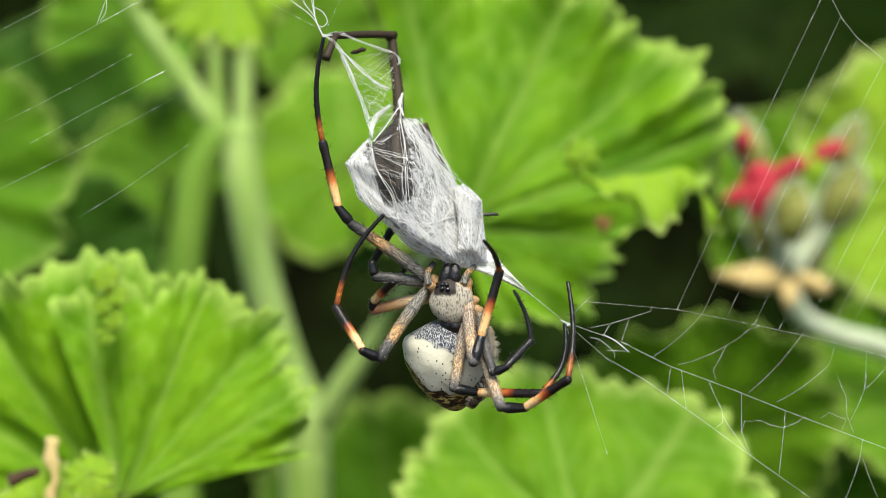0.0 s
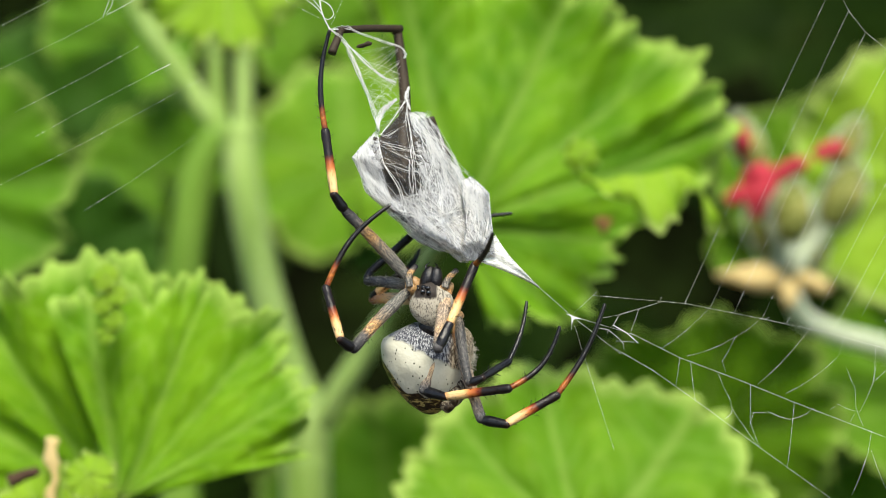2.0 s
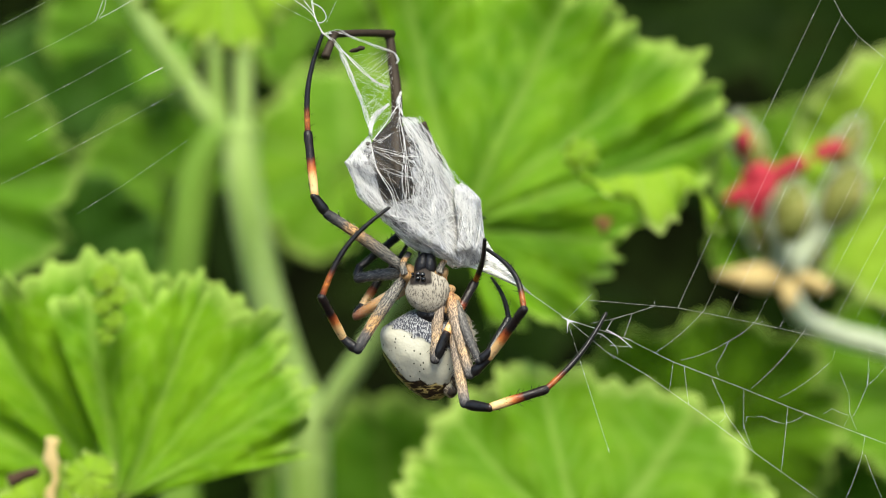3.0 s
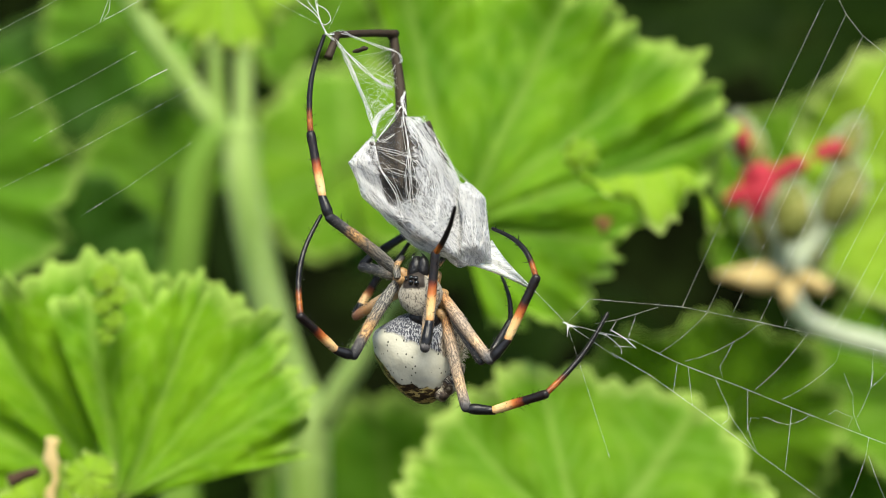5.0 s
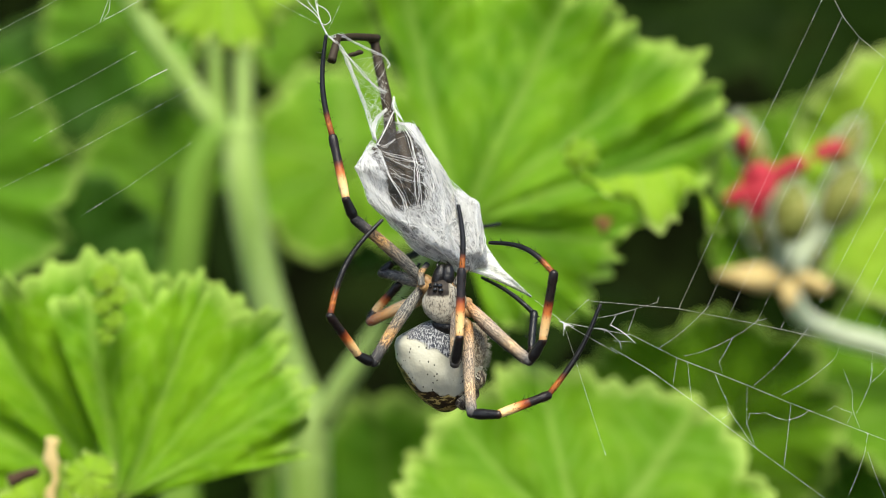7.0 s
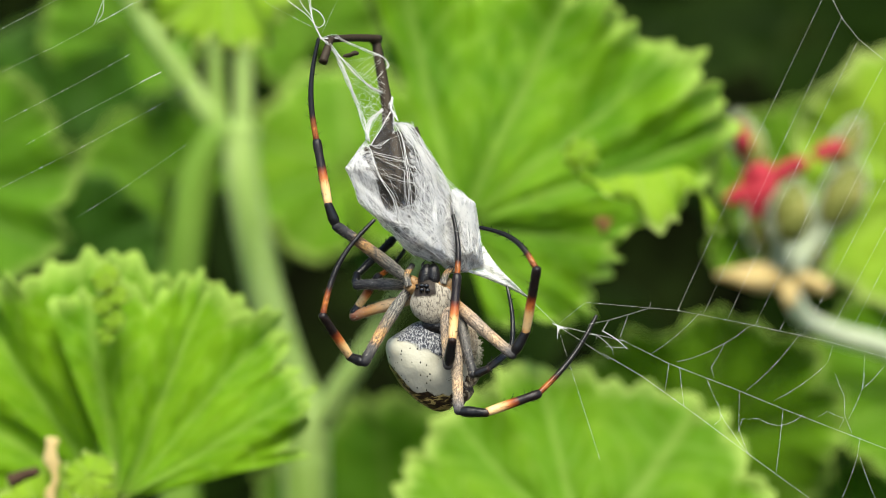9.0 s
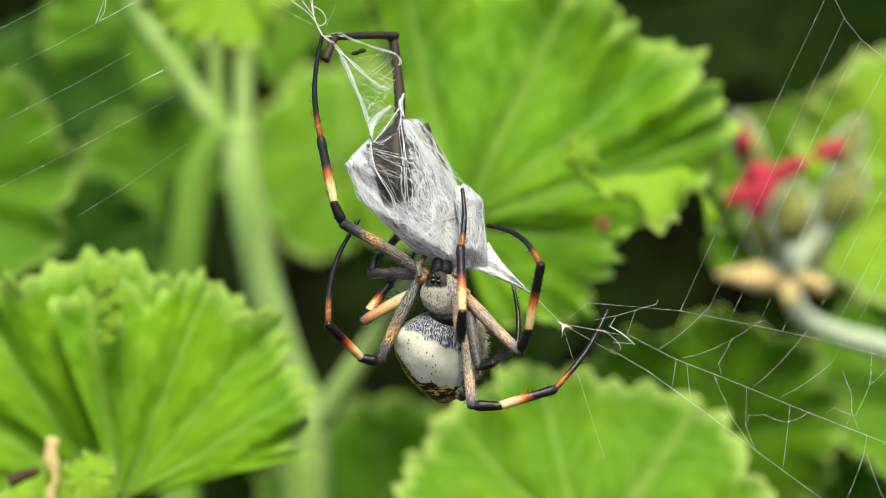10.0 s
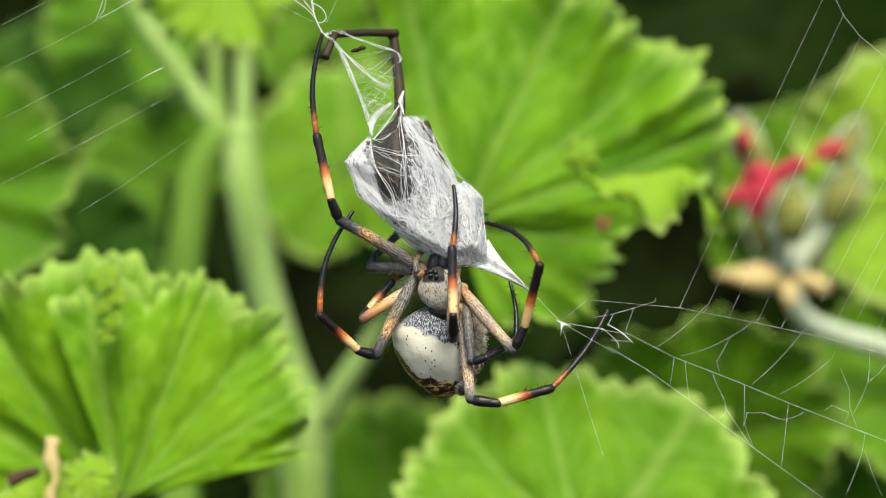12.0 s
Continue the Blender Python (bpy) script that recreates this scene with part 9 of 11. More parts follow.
    walk(legs["R2"]["metatarsus"], [(0, mm(14.87, -9.43, -11.08, -27.8, 21.5)), (0.25, mm(15.66, -8.73, -11.02, -32.2, 23.2)), (0.5, mm(16.33, -9.68, -10.8, -36.9, 25.6)), (0.75, mm(16.32, -9.43, -10.06, -37.2, 23.8)), (1, mm(16.6, -10.63, -9.19, -38.7, 20.2)), (1.25, mm(17.75, -12.3, -7.66, -50.2, 18.5)), (1.5, mm(18.94, -12.55, -6.27, -58.5, 17.8)), (1.75, mm(17.9, -11.05, -7, -44, 26.6)), (2, mm(13.48, -9.39, -8.95, -13, 37.7)), (2.1, mm(9.94, -8.69, -11.45, -9.1, 49.3)), (2.2, mm(13.36, -13.83, 0.99, -28.9, 24.1)), (2.25, mm(13.91, -12.32, 6.04, -45.9, 10)), (2.3, mm(13.72, -12.02, 7.83, -48.3, -11.3)), (2.4, mm(13.91, -15.53, 6.15, -48.6, -40.4)), (2.5, mm(14.93, -16.44, 5.96, -45.2, -38.8)), (2.75, mm(15.34, -15.5, 3.67, -39.7, -34.2)), (3, mm(15.84, -12.61, 1.37, -32.8, -29.9)), (3.4, mm(16.43, -12.96, 1.99, -33.7, -31)), (3.8, mm(17.19, -13.41, 3.51, -35.5, -33.7)), (4.2, mm(18.04, -12.75, 5.33, -37.1, -37)), (4.6, mm(18.87, -10.46, 6.85, -37.5, -39.6)), (5, mm(19.39, -9.65, 7.52, -37.2, -39.9)), (5.25, mm(19.65, -8.77, 7.17, -35.8, -36)), (5.5, mm(19.76, -7.66, 6.65, -33.2, -32.4)), (5.75, mm(19.87, -8.3, 7.59, -28.7, -45.4)), (6, mm(19.35, -9.56, 8.35, -19.8, -55.9)), (6.25, mm(18.75, -9.83, 8.88, -22.4, -58)), (6.5, mm(18.32, -9.38, 9.03, -22.9, -58.5)), (6.75, mm(18.16, -9.14, 9.74, -27.5, -62.4)), (7, mm(18.05, -10.18, 10.18, -31.5, -65.1)), (7.4, mm(18.07, -10.53, 10.16, -31.5, -64.6)), (7.8, mm(18.09, -11.6, 9.95, -31, -62.2)), (8.2, mm(18.04, -12.74, 9.66, -30.6, -58.6)), (8.6, mm(17.85, -13.75, 9.48, -31, -54.3)), (9, mm(17.38, -15.26, 9.58, -33, -49.8)), (9.25, mm(16.62, -16.09, 10.36, -37.6, -46.9)), (9.5, mm(15.97, -16.18, 10.97, -41.4, -45.5)), (9.75, mm(15.83, -16.19, 10.54, -40, -49.7)), (10, mm(15.86, -15.36, 9.96, -37.9, -53.7)), (10.25, mm(15.36, -15.56, 9.13, -39.1, -50)), (10.5, mm(14.97, -15.71, 8.54, -40, -46.3)), (10.75, mm(15.55, -15.36, 8.41, -39.4, -47.3)), (11, mm(16.04, -14.89, 8.31, -38.6, -48.6)), (11.25, mm(16.01, -14.78, 8.2, -37, -48.1)), (11.5, mm(15.91, -14.73, 8.1, -35.3, -47.6)), (11.75, mm(16.03, -15.11, 8.44, -35.4, -49.3)), (12, mm(16.2, -15.11, 8.76, -35.7, -50.8))])
    walk(legs["R3"]["femur"], [(0, mm(4.2, -1.5, 3, 33, 166.8)), (0.25, mm(4.2, -1.5, 3, 30.5, 166.3)), (0.5, mm(4.2, -1.5, 3, 27.7, 165.7)), (0.75, mm(4.2, -1.5, 3, 27.2, 159.6)), (1, mm(4.2, -1.5, 3, 24.1, 153.9)), (1.25, mm(4.2, -1.5, 3, 27.8, 160.2)), (1.5, mm(4.2, -1.5, 3, 29.3, 168.8)), (1.75, mm(4.2, -1.5, 3, 26.6, 169.4)), (2, mm(4.2, -1.5, 3, 22.9, 168)), (2.1, mm(4.2, -1.5, 3, 21, 167)), (2.2, mm(4.2, -1.5, 3, 18.1, 164.5)), (2.25, mm(4.2, -1.5, 3, 16.4, 163)), (2.3, mm(4.2, -1.5, 3, 14.8, 161.6)), (2.4, mm(4.2, -1.5, 3, 12.5, 159)), (2.5, mm(4.2, -1.5, 3, 15.9, 157.7)), (2.75, mm(4.2, -1.5, 3, 25.5, 158.7)), (3, mm(4.2, -1.5, 3, 28.1, 159.5)), (3.4, mm(4.2, -1.5, 3, 26.8, 157.6)), (3.8, mm(4.2, -1.5, 3, 26.4, 156.2)), (4.2, mm(4.2, -1.5, 3, 26.6, 154.6)), (4.6, mm(4.2, -1.5, 3, 27.1, 152.6)), (5, mm(4.2, -1.5, 3, 27, 149.8)), (5.25, mm(4.2, -1.5, 3, 28.2, 144.1)), (5.5, mm(4.2, -1.5, 3, 23, 139)), (5.75, mm(4.2, -1.5, 3, 20.8, 144.2)), (6, mm(4.2, -1.5, 3, 20.4, 149.7)), (6.25, mm(4.2, -1.5, 3, 24.2, 146.4)), (6.5, mm(4.2, -1.5, 3, 25, 140.8)), (6.75, mm(4.2, -1.5, 3, 16, 134.4)), (7, mm(4.2, -1.5, 3, 6, 130.4)), (7.4, mm(4.2, -1.5, 3, 14.6, 134.1)), (7.8, mm(4.2, -1.5, 3, 26.1, 143.8)), (8.2, mm(4.2, -1.5, 3, 30.6, 156.5)), (8.6, mm(4.2, -1.5, 3, 30.1, 167.1)), (9, mm(4.2, -1.5, 3, 28.3, 170.7)), (9.25, mm(4.2, -1.5, 3, 26.9, 167.9)), (9.5, mm(4.2, -1.5, 3, 25.6, 164.8)), (9.75, mm(4.2, -1.5, 3, 28.4, 167.2)), (10, mm(4.2, -1.5, 3, 30.2, 170.6)), (10.25, mm(4.2, -1.5, 3, 30.7, 175.6)), (10.5, mm(4.2, -1.5, 3, 30.7, 179.9)), (10.75, mm(4.2, -1.5, 3, 31, 178.3)), (11, mm(4.2, -1.5, 3, 31.2, 177.4)), (11.25, mm(4.2, -1.5, 3, 30.6, 177)), (11.5, mm(4.2, -1.5, 3, 29.8, 176.4)), (11.75, mm(4.2, -1.5, 3, 30.5, 176.2)), (12, mm(4.2, -1.5, 3, 31.2, 176.3))])
    walk(legs["R3"]["patella"], [(0, mm(6.69, -8.57, -7.6, 11.8, 64.2)), (0.25, mm(6.86, -8.08, -7.87, 4.6, 69.7)), (0.5, mm(7.04, -7.53, -8.14, 3.9, 74.4)), (0.75, mm(8.22, -7.44, -7.82, 22.8, 58.5)), (1, mm(9.42, -6.8, -7.64, 32.1, 42.6)), (1.25, mm(8.09, -7.56, -7.8, 15, 58.6)), (1.5, mm(6.4, -7.86, -8.1, 0.3, 68.3)), (1.75, mm(6.34, -7.31, -8.41, 2.8, 67)), (2, mm(6.68, -6.55, -8.7, 14.2, 63.3)), (2.1, mm(6.92, -6.15, -8.81, 12.5, 62.1)), (2.2, mm(7.49, -5.53, -8.89, 10.6, 59)), (2.25, mm(7.83, -5.17, -8.91, 9.9, 57)), (2.3, mm(8.17, -4.81, -8.91, 7.5, 55.4)), (2.4, mm(8.74, -4.31, -8.83, 3.7, 51.9)), (2.5, mm(8.94, -5.05, -8.55, -6.4, 50.1)), (2.75, mm(8.45, -7.08, -7.92, -4.4, 47.2)), (3, mm(8.21, -7.61, -7.73, 4.3, 45.5)), (3.4, mm(8.61, -7.34, -7.72, 2.2, 45.8)), (3.8, mm(8.9, -7.26, -7.64, 2.3, 46.1)), (4.2, mm(9.18, -7.32, -7.48, 2.2, 46.5)), (4.6, mm(9.52, -7.41, -7.26, 1.8, 47.2)), (5, mm(10.02, -7.4, -6.99, 1.2, 47.9)), (5.25, mm(10.91, -7.64, -6.26, 11.9, 48.2)), (5.5, mm(12.03, -6.58, -6.02, 31.4, 45.5)), (5.75, mm(11.3, -6.11, -6.84, 27.7, 44.1)), (6, mm(10.34, -6.03, -7.5, 20.8, 43.9)), (6.25, mm(10.76, -6.82, -6.86, -36.3, 53)), (6.5, mm(11.63, -6.99, -6.12, -46.6, 54.6)), (6.75, mm(13.12, -5.07, -5.73, -40.3, 34.8)), (7, mm(14.03, -2.86, -5.36, 28.3, 23.3)), (7.4, mm(13.23, -4.76, -5.74, 27.8, 23.4)), (7.8, mm(11.09, -7.22, -6.4, 31.3, 35.9)), (8.2, mm(8.66, -8.11, -7.24, 29.2, 51.6)), (8.6, mm(6.71, -8, -7.95, 20.9, 64)), (9, mm(6.05, -7.65, -8.28, 14.4, 69.2)), (9.25, mm(6.62, -7.37, -8.32, 22.8, 67.6)), (9.5, mm(7.26, -7.11, -8.3, 28.4, 66.9)), (9.75, mm(6.73, -7.66, -8.14, 24.6, 68.1)), (10, mm(6.03, -8.03, -8.07, 20.8, 69.4)), (10.25, mm(5.05, -8.12, -8.13, 21.9, 71.8)), (10.5, mm(4.21, -8.13, -8.16, 22, 73.7)), (10.75, mm(4.53, -8.19, -8.12, 22.7, 73.5)), (11, mm(4.7, -8.23, -8.09, 21.7, 73.2)), (11.25, mm(4.78, -8.1, -8.16, 20, 73.9)), (11.5, mm(4.91, -7.95, -8.24, 14.8, 74.3)), (11.75, mm(4.95, -8.09, -8.16, 13, 73)), (12, mm(4.92, -8.22, -8.08, 12.9, 72))])
    walk(legs["R3"]["tibia"], [(0, mm(8.81, -9.06, -6.57, -30.4, 45.9)), (0.25, mm(9.11, -8.27, -7.04, -27.5, 44.9)), (0.5, mm(9.35, -7.69, -7.49, -23.3, 44.3)), (0.75, mm(10.11, -8.37, -6.66, -27.9, 37.4)), (1, mm(10.8, -8.08, -6.14, -25.2, 29.3)), (1.25, mm(10.08, -8.18, -6.59, -29.6, 37.9)), (1.5, mm(8.64, -7.87, -7.21, -26.3, 52.4)), (1.75, mm(8.56, -7.43, -7.47, -34.2, 57)), (2, mm(8.77, -7.14, -7.65, -40.7, 58.6)), (2.1, mm(9, -6.67, -7.71, -38.6, 54)), (2.2, mm(9.52, -5.98, -7.67, -31.1, 44.3)), (2.25, mm(9.82, -5.58, -7.62, -24.4, 39.3)), (2.3, mm(10.14, -5.12, -7.55, -14.1, 34.6)), (2.4, mm(10.63, -4.47, -7.35, -2.3, 28.6)), (2.5, mm(10.78, -4.78, -7.02, -0.9, 27.3)), (2.75, mm(10.21, -6.9, -6.29, -11.9, 30.9)), (3, mm(9.92, -7.79, -6.04, -27, 33.4)), (3.4, mm(10.34, -7.44, -6.04, -27, 33.6)), (3.8, mm(10.64, -7.36, -5.97, -27.2, 33.6)), (4.2, mm(10.93, -7.41, -5.82, -28.3, 33.8)), (4.6, mm(11.29, -7.49, -5.62, -30.6, 33.8)), (5, mm(11.81, -7.45, -5.37, -33.9, 33.6)), (5.25, mm(12.67, -8.14, -4.69, -48.2, 29.5)), (5.5, mm(13.5, -7.84, -4.58, -54.9, 18.8)), (5.75, mm(12.78, -7.24, -5.31, -46.8, 19)), (6, mm(11.9, -6.89, -5.88, -34.5, 20.4)), (6.25, mm(12.31, -5.39, -5.69, -27.9, 16.4)), (6.5, mm(12.98, -5.24, -5.16, -25.5, 11.8)), (6.75, mm(14.17, -3.52, -4.22, -27.4, 7.4)), (7, mm(14.87, -4.01, -3.41, -30.2, 4.7)), (7.4, mm(14.07, -5.89, -3.78, -34.7, 9.6)), (7.8, mm(12.3, -8.47, -4.73, -41.4, 22.3)), (8.2, mm(10.31, -9.29, -5.93, -43.9, 38.9)), (8.6, mm(8.73, -8.86, -6.96, -42.5, 52.8)), (9, mm(8.23, -8.25, -7.45, -40.8, 58.2)), (9.25, mm(8.67, -8.3, -7.47, -40.6, 54.3)), (9.5, mm(9.21, -8.25, -7.47, -42.4, 50.4)), (9.75, mm(8.76, -8.67, -7.32, -43.1, 53.1)), (10, mm(8.14, -8.88, -7.28, -42.5, 57.2)), (10.25, mm(7.18, -9.02, -7.43, -41.8, 64)), (10.5, mm(6.35, -9.03, -7.53, -39.3, 68.2)), (10.75, mm(6.66, -9.12, -7.49, -37.6, 64.8)), (11, mm(6.84, -9.12, -7.44, -36.3, 62.2)), (11.25, mm(6.96, -8.93, -7.53, -37.3, 62.2)), (11.5, mm(7.15, -8.57, -7.61, -38.7, 62.2)), (11.75, mm(7.19, -8.63, -7.47, -37, 63.3)), (12, mm(7.15, -8.76, -7.35, -34.6, 64.3))])
    walk(legs["R3"]["metatarsus"], [(0, mm(13.36, -5.34, -2.16, -44.1, -17.5)), (0.25, mm(13.72, -4.88, -2.42, -43.5, -14.8)), (0.5, mm(14.07, -4.78, -2.66, -42.7, -12.1)), (0.75, mm(14.05, -4.93, -1.5, -40.4, -19.9)), (1, mm(14.06, -4.95, -0.34, -36.6, -27)), (1.25, mm(14, -4.56, -1.54, -40.5, -16.7)), (1.5, mm(13.86, -4.61, -3.19, -39.9, -1.9)), (1.75, mm(13.65, -3.29, -4.16, -34.1, 8.9)), (2, mm(13.52, -2.34, -4.74, -28.2, 15.4)), (2.1, mm(13.64, -2.08, -4.33, -31.9, 11.1)), (2.2, mm(13.92, -2.18, -3.17, -37.4, -0.7)), (2.25, mm(14.06, -2.55, -2.44, -38.9, -8.4)), (2.3, mm(14.18, -3.34, -1.68, -39.2, -16.3)), (2.4, mm(14.15, -4.17, -0.9, -34.1, -26.7)), (2.5, mm(14.15, -4.66, -0.48, -31.9, -31.1)), (2.75, mm(13.9, -5.39, -0.11, -45.4, -28.6)), (3, mm(13.53, -4.45, -0.58, -52.2, -20)), (3.4, mm(13.95, -4.1, -0.58, -52.6, -17.9)), (3.8, mm(14.25, -4, -0.52, -52.9, -15)), (4.2, mm(14.52, -3.92, -0.44, -52.7, -12)), (4.6, mm(14.81, -3.74, -0.37, -51.9, -9.5)), (5, mm(15.19, -3.35, -0.3, -50.3, -8.4)), (5.25, mm(15.08, -2.66, -0.43, -39.4, -10.2)), (5.5, mm(14.86, -1.82, -0.58, -24.3, -12.4)), (5.75, mm(14.42, -1.88, -0.55, -22.3, -23)), (6, mm(14.01, -2.73, -0.2, -20.8, -34.8)), (6.25, mm(14.14, -1.94, 0.54, -24.3, -40.4)), (6.5, mm(14.34, -2.07, 1.33, -27.6, -45.9)), (6.75, mm(15.01, -0.13, 2.25, -25.9, -53.1)), (7, mm(15.39, -0.31, 2.92, -26.5, -57.2)), (7.4, mm(15.08, -1.7, 2.17, -33.8, -51.6)), (7.8, mm(14.39, -3.61, 0.37, -38.3, -37.4)), (8.2, mm(13.63, -4.19, -1.81, -36.1, -20.2)), (8.6, mm(13.05, -3.9, -3.69, -28.6, -7)), (9, mm(12.96, -3.45, -4.52, -23.2, -0.6)), (9.25, mm(13.21, -3.52, -4.22, -24.5, 0.2)), (9.5, mm(13.39, -3.29, -4.01, -25.5, 0.5)), (9.75, mm(13.06, -3.65, -4.1, -27.8, -1.7)), (10, mm(12.69, -3.92, -4.34, -29.8, -4.2)), (10.25, mm(12.1, -4.12, -5.03, -30, -2.2)), (10.5, mm(11.63, -4.38, -5.42, -31, -0.3)), (10.75, mm(11.93, -4.63, -5.01, -34.1, 0)), (11, mm(12.08, -4.77, -4.67, -36.3, 0.6)), (11.25, mm(12.13, -4.48, -4.8, -35.3, 0.5)), (11.5, mm(12.22, -3.97, -4.93, -33.6, -0.2)), (11.75, mm(12.44, -4.2, -4.83, -32.4, -2.4)), (12, mm(12.61, -4.58, -4.73, -31.7, -4.2))])
    walk(legs["R4"]["femur"], [(0, mm(3.8, -1.5, 0.8, 29.2, 163.4)), (0.25, mm(3.8, -1.5, 0.8, 27.8, 169.5)), (0.5, mm(3.8, -1.5, 0.8, 24, 175.3)), (0.75, mm(3.8, -1.5, 0.8, 26.9, 176.5)), (1, mm(3.8, -1.5, 0.8, 28.3, 176.9)), (1.25, mm(3.8, -1.5, 0.8, 22.8, 172)), (1.5, mm(3.8, -1.5, 0.8, 15.2, 167)), (1.75, mm(3.8, -1.5, 0.8, 9.5, 163)), (2, mm(3.8, -1.5, 0.8, 12.6, 161)), (2.1, mm(3.8, -1.5, 0.8, 16.7, 162.4)), (2.2, mm(3.8, -1.5, 0.8, 20.1, 164.8)), (2.25, mm(3.8, -1.5, 0.8, 21.5, 166.2)), (2.3, mm(3.8, -1.5, 0.8, 22.6, 167.6)), (2.4, mm(3.8, -1.5, 0.8, 23.9, 170.1)), (2.5, mm(3.8, -1.5, 0.8, 24.4, 171.7)), (2.75, mm(3.8, -1.5, 0.8, 22.6, 173.2)), (3, mm(3.8, -1.5, 0.8, 20.1, 173.4)), (3.4, mm(3.8, -1.5, 0.8, 19.4, 171.9)), (3.8, mm(3.8, -1.5, 0.8, 18.8, 170.8)), (4.2, mm(3.8, -1.5, 0.8, 18.4, 169.8)), (4.6, mm(3.8, -1.5, 0.8, 17.7, 168.7)), (5, mm(3.8, -1.5, 0.8, 16.3, 167.4)), (5.25, mm(3.8, -1.5, 0.8, 19.2, 170.4)), (5.5, mm(3.8, -1.5, 0.8, 22, 173.9)), (5.75, mm(3.8, -1.5, 0.8, 23, 176.5)), (6, mm(3.8, -1.5, 0.8, 24.6, 179.9)), (6.25, mm(3.8, -1.5, 0.8, 27.5, 181.1)), (6.5, mm(3.8, -1.5, 0.8, 28.9, 181.5)), (6.75, mm(3.8, -1.5, 0.8, 28.2, 179.1)), (7, mm(3.8, -1.5, 0.8, 27.3, 176.8)), (7.4, mm(3.8, -1.5, 0.8, 27.2, 177.5)), (7.8, mm(3.8, -1.5, 0.8, 27.2, 179.2)), (8.2, mm(3.8, -1.5, 0.8, 27.2, 181.1)), (8.6, mm(3.8, -1.5, 0.8, 27.6, 182.3)), (9, mm(3.8, -1.5, 0.8, 28.4, 182.2)), (9.25, mm(3.8, -1.5, 0.8, 27.6, 179.1)), (9.5, mm(3.8, -1.5, 0.8, 25.6, 174.9)), (9.75, mm(3.8, -1.5, 0.8, 25.7, 174.7)), (10, mm(3.8, -1.5, 0.8, 25.8, 175.9)), (10.25, mm(3.8, -1.5, 0.8, 25.5, 177.4)), (10.5, mm(3.8, -1.5, 0.8, 25.5, 178.8)), (10.75, mm(3.8, -1.5, 0.8, 26.2, 178.3)), (11, mm(3.8, -1.5, 0.8, 27, 177.8)), (11.25, mm(3.8, -1.5, 0.8, 26.8, 177.8)), (11.5, mm(3.8, -1.5, 0.8, 26.6, 177.7)), (11.75, mm(3.8, -1.5, 0.8, 26.3, 177.1)), (12, mm(3.8, -1.5, 0.8, 25.9, 176.5))])
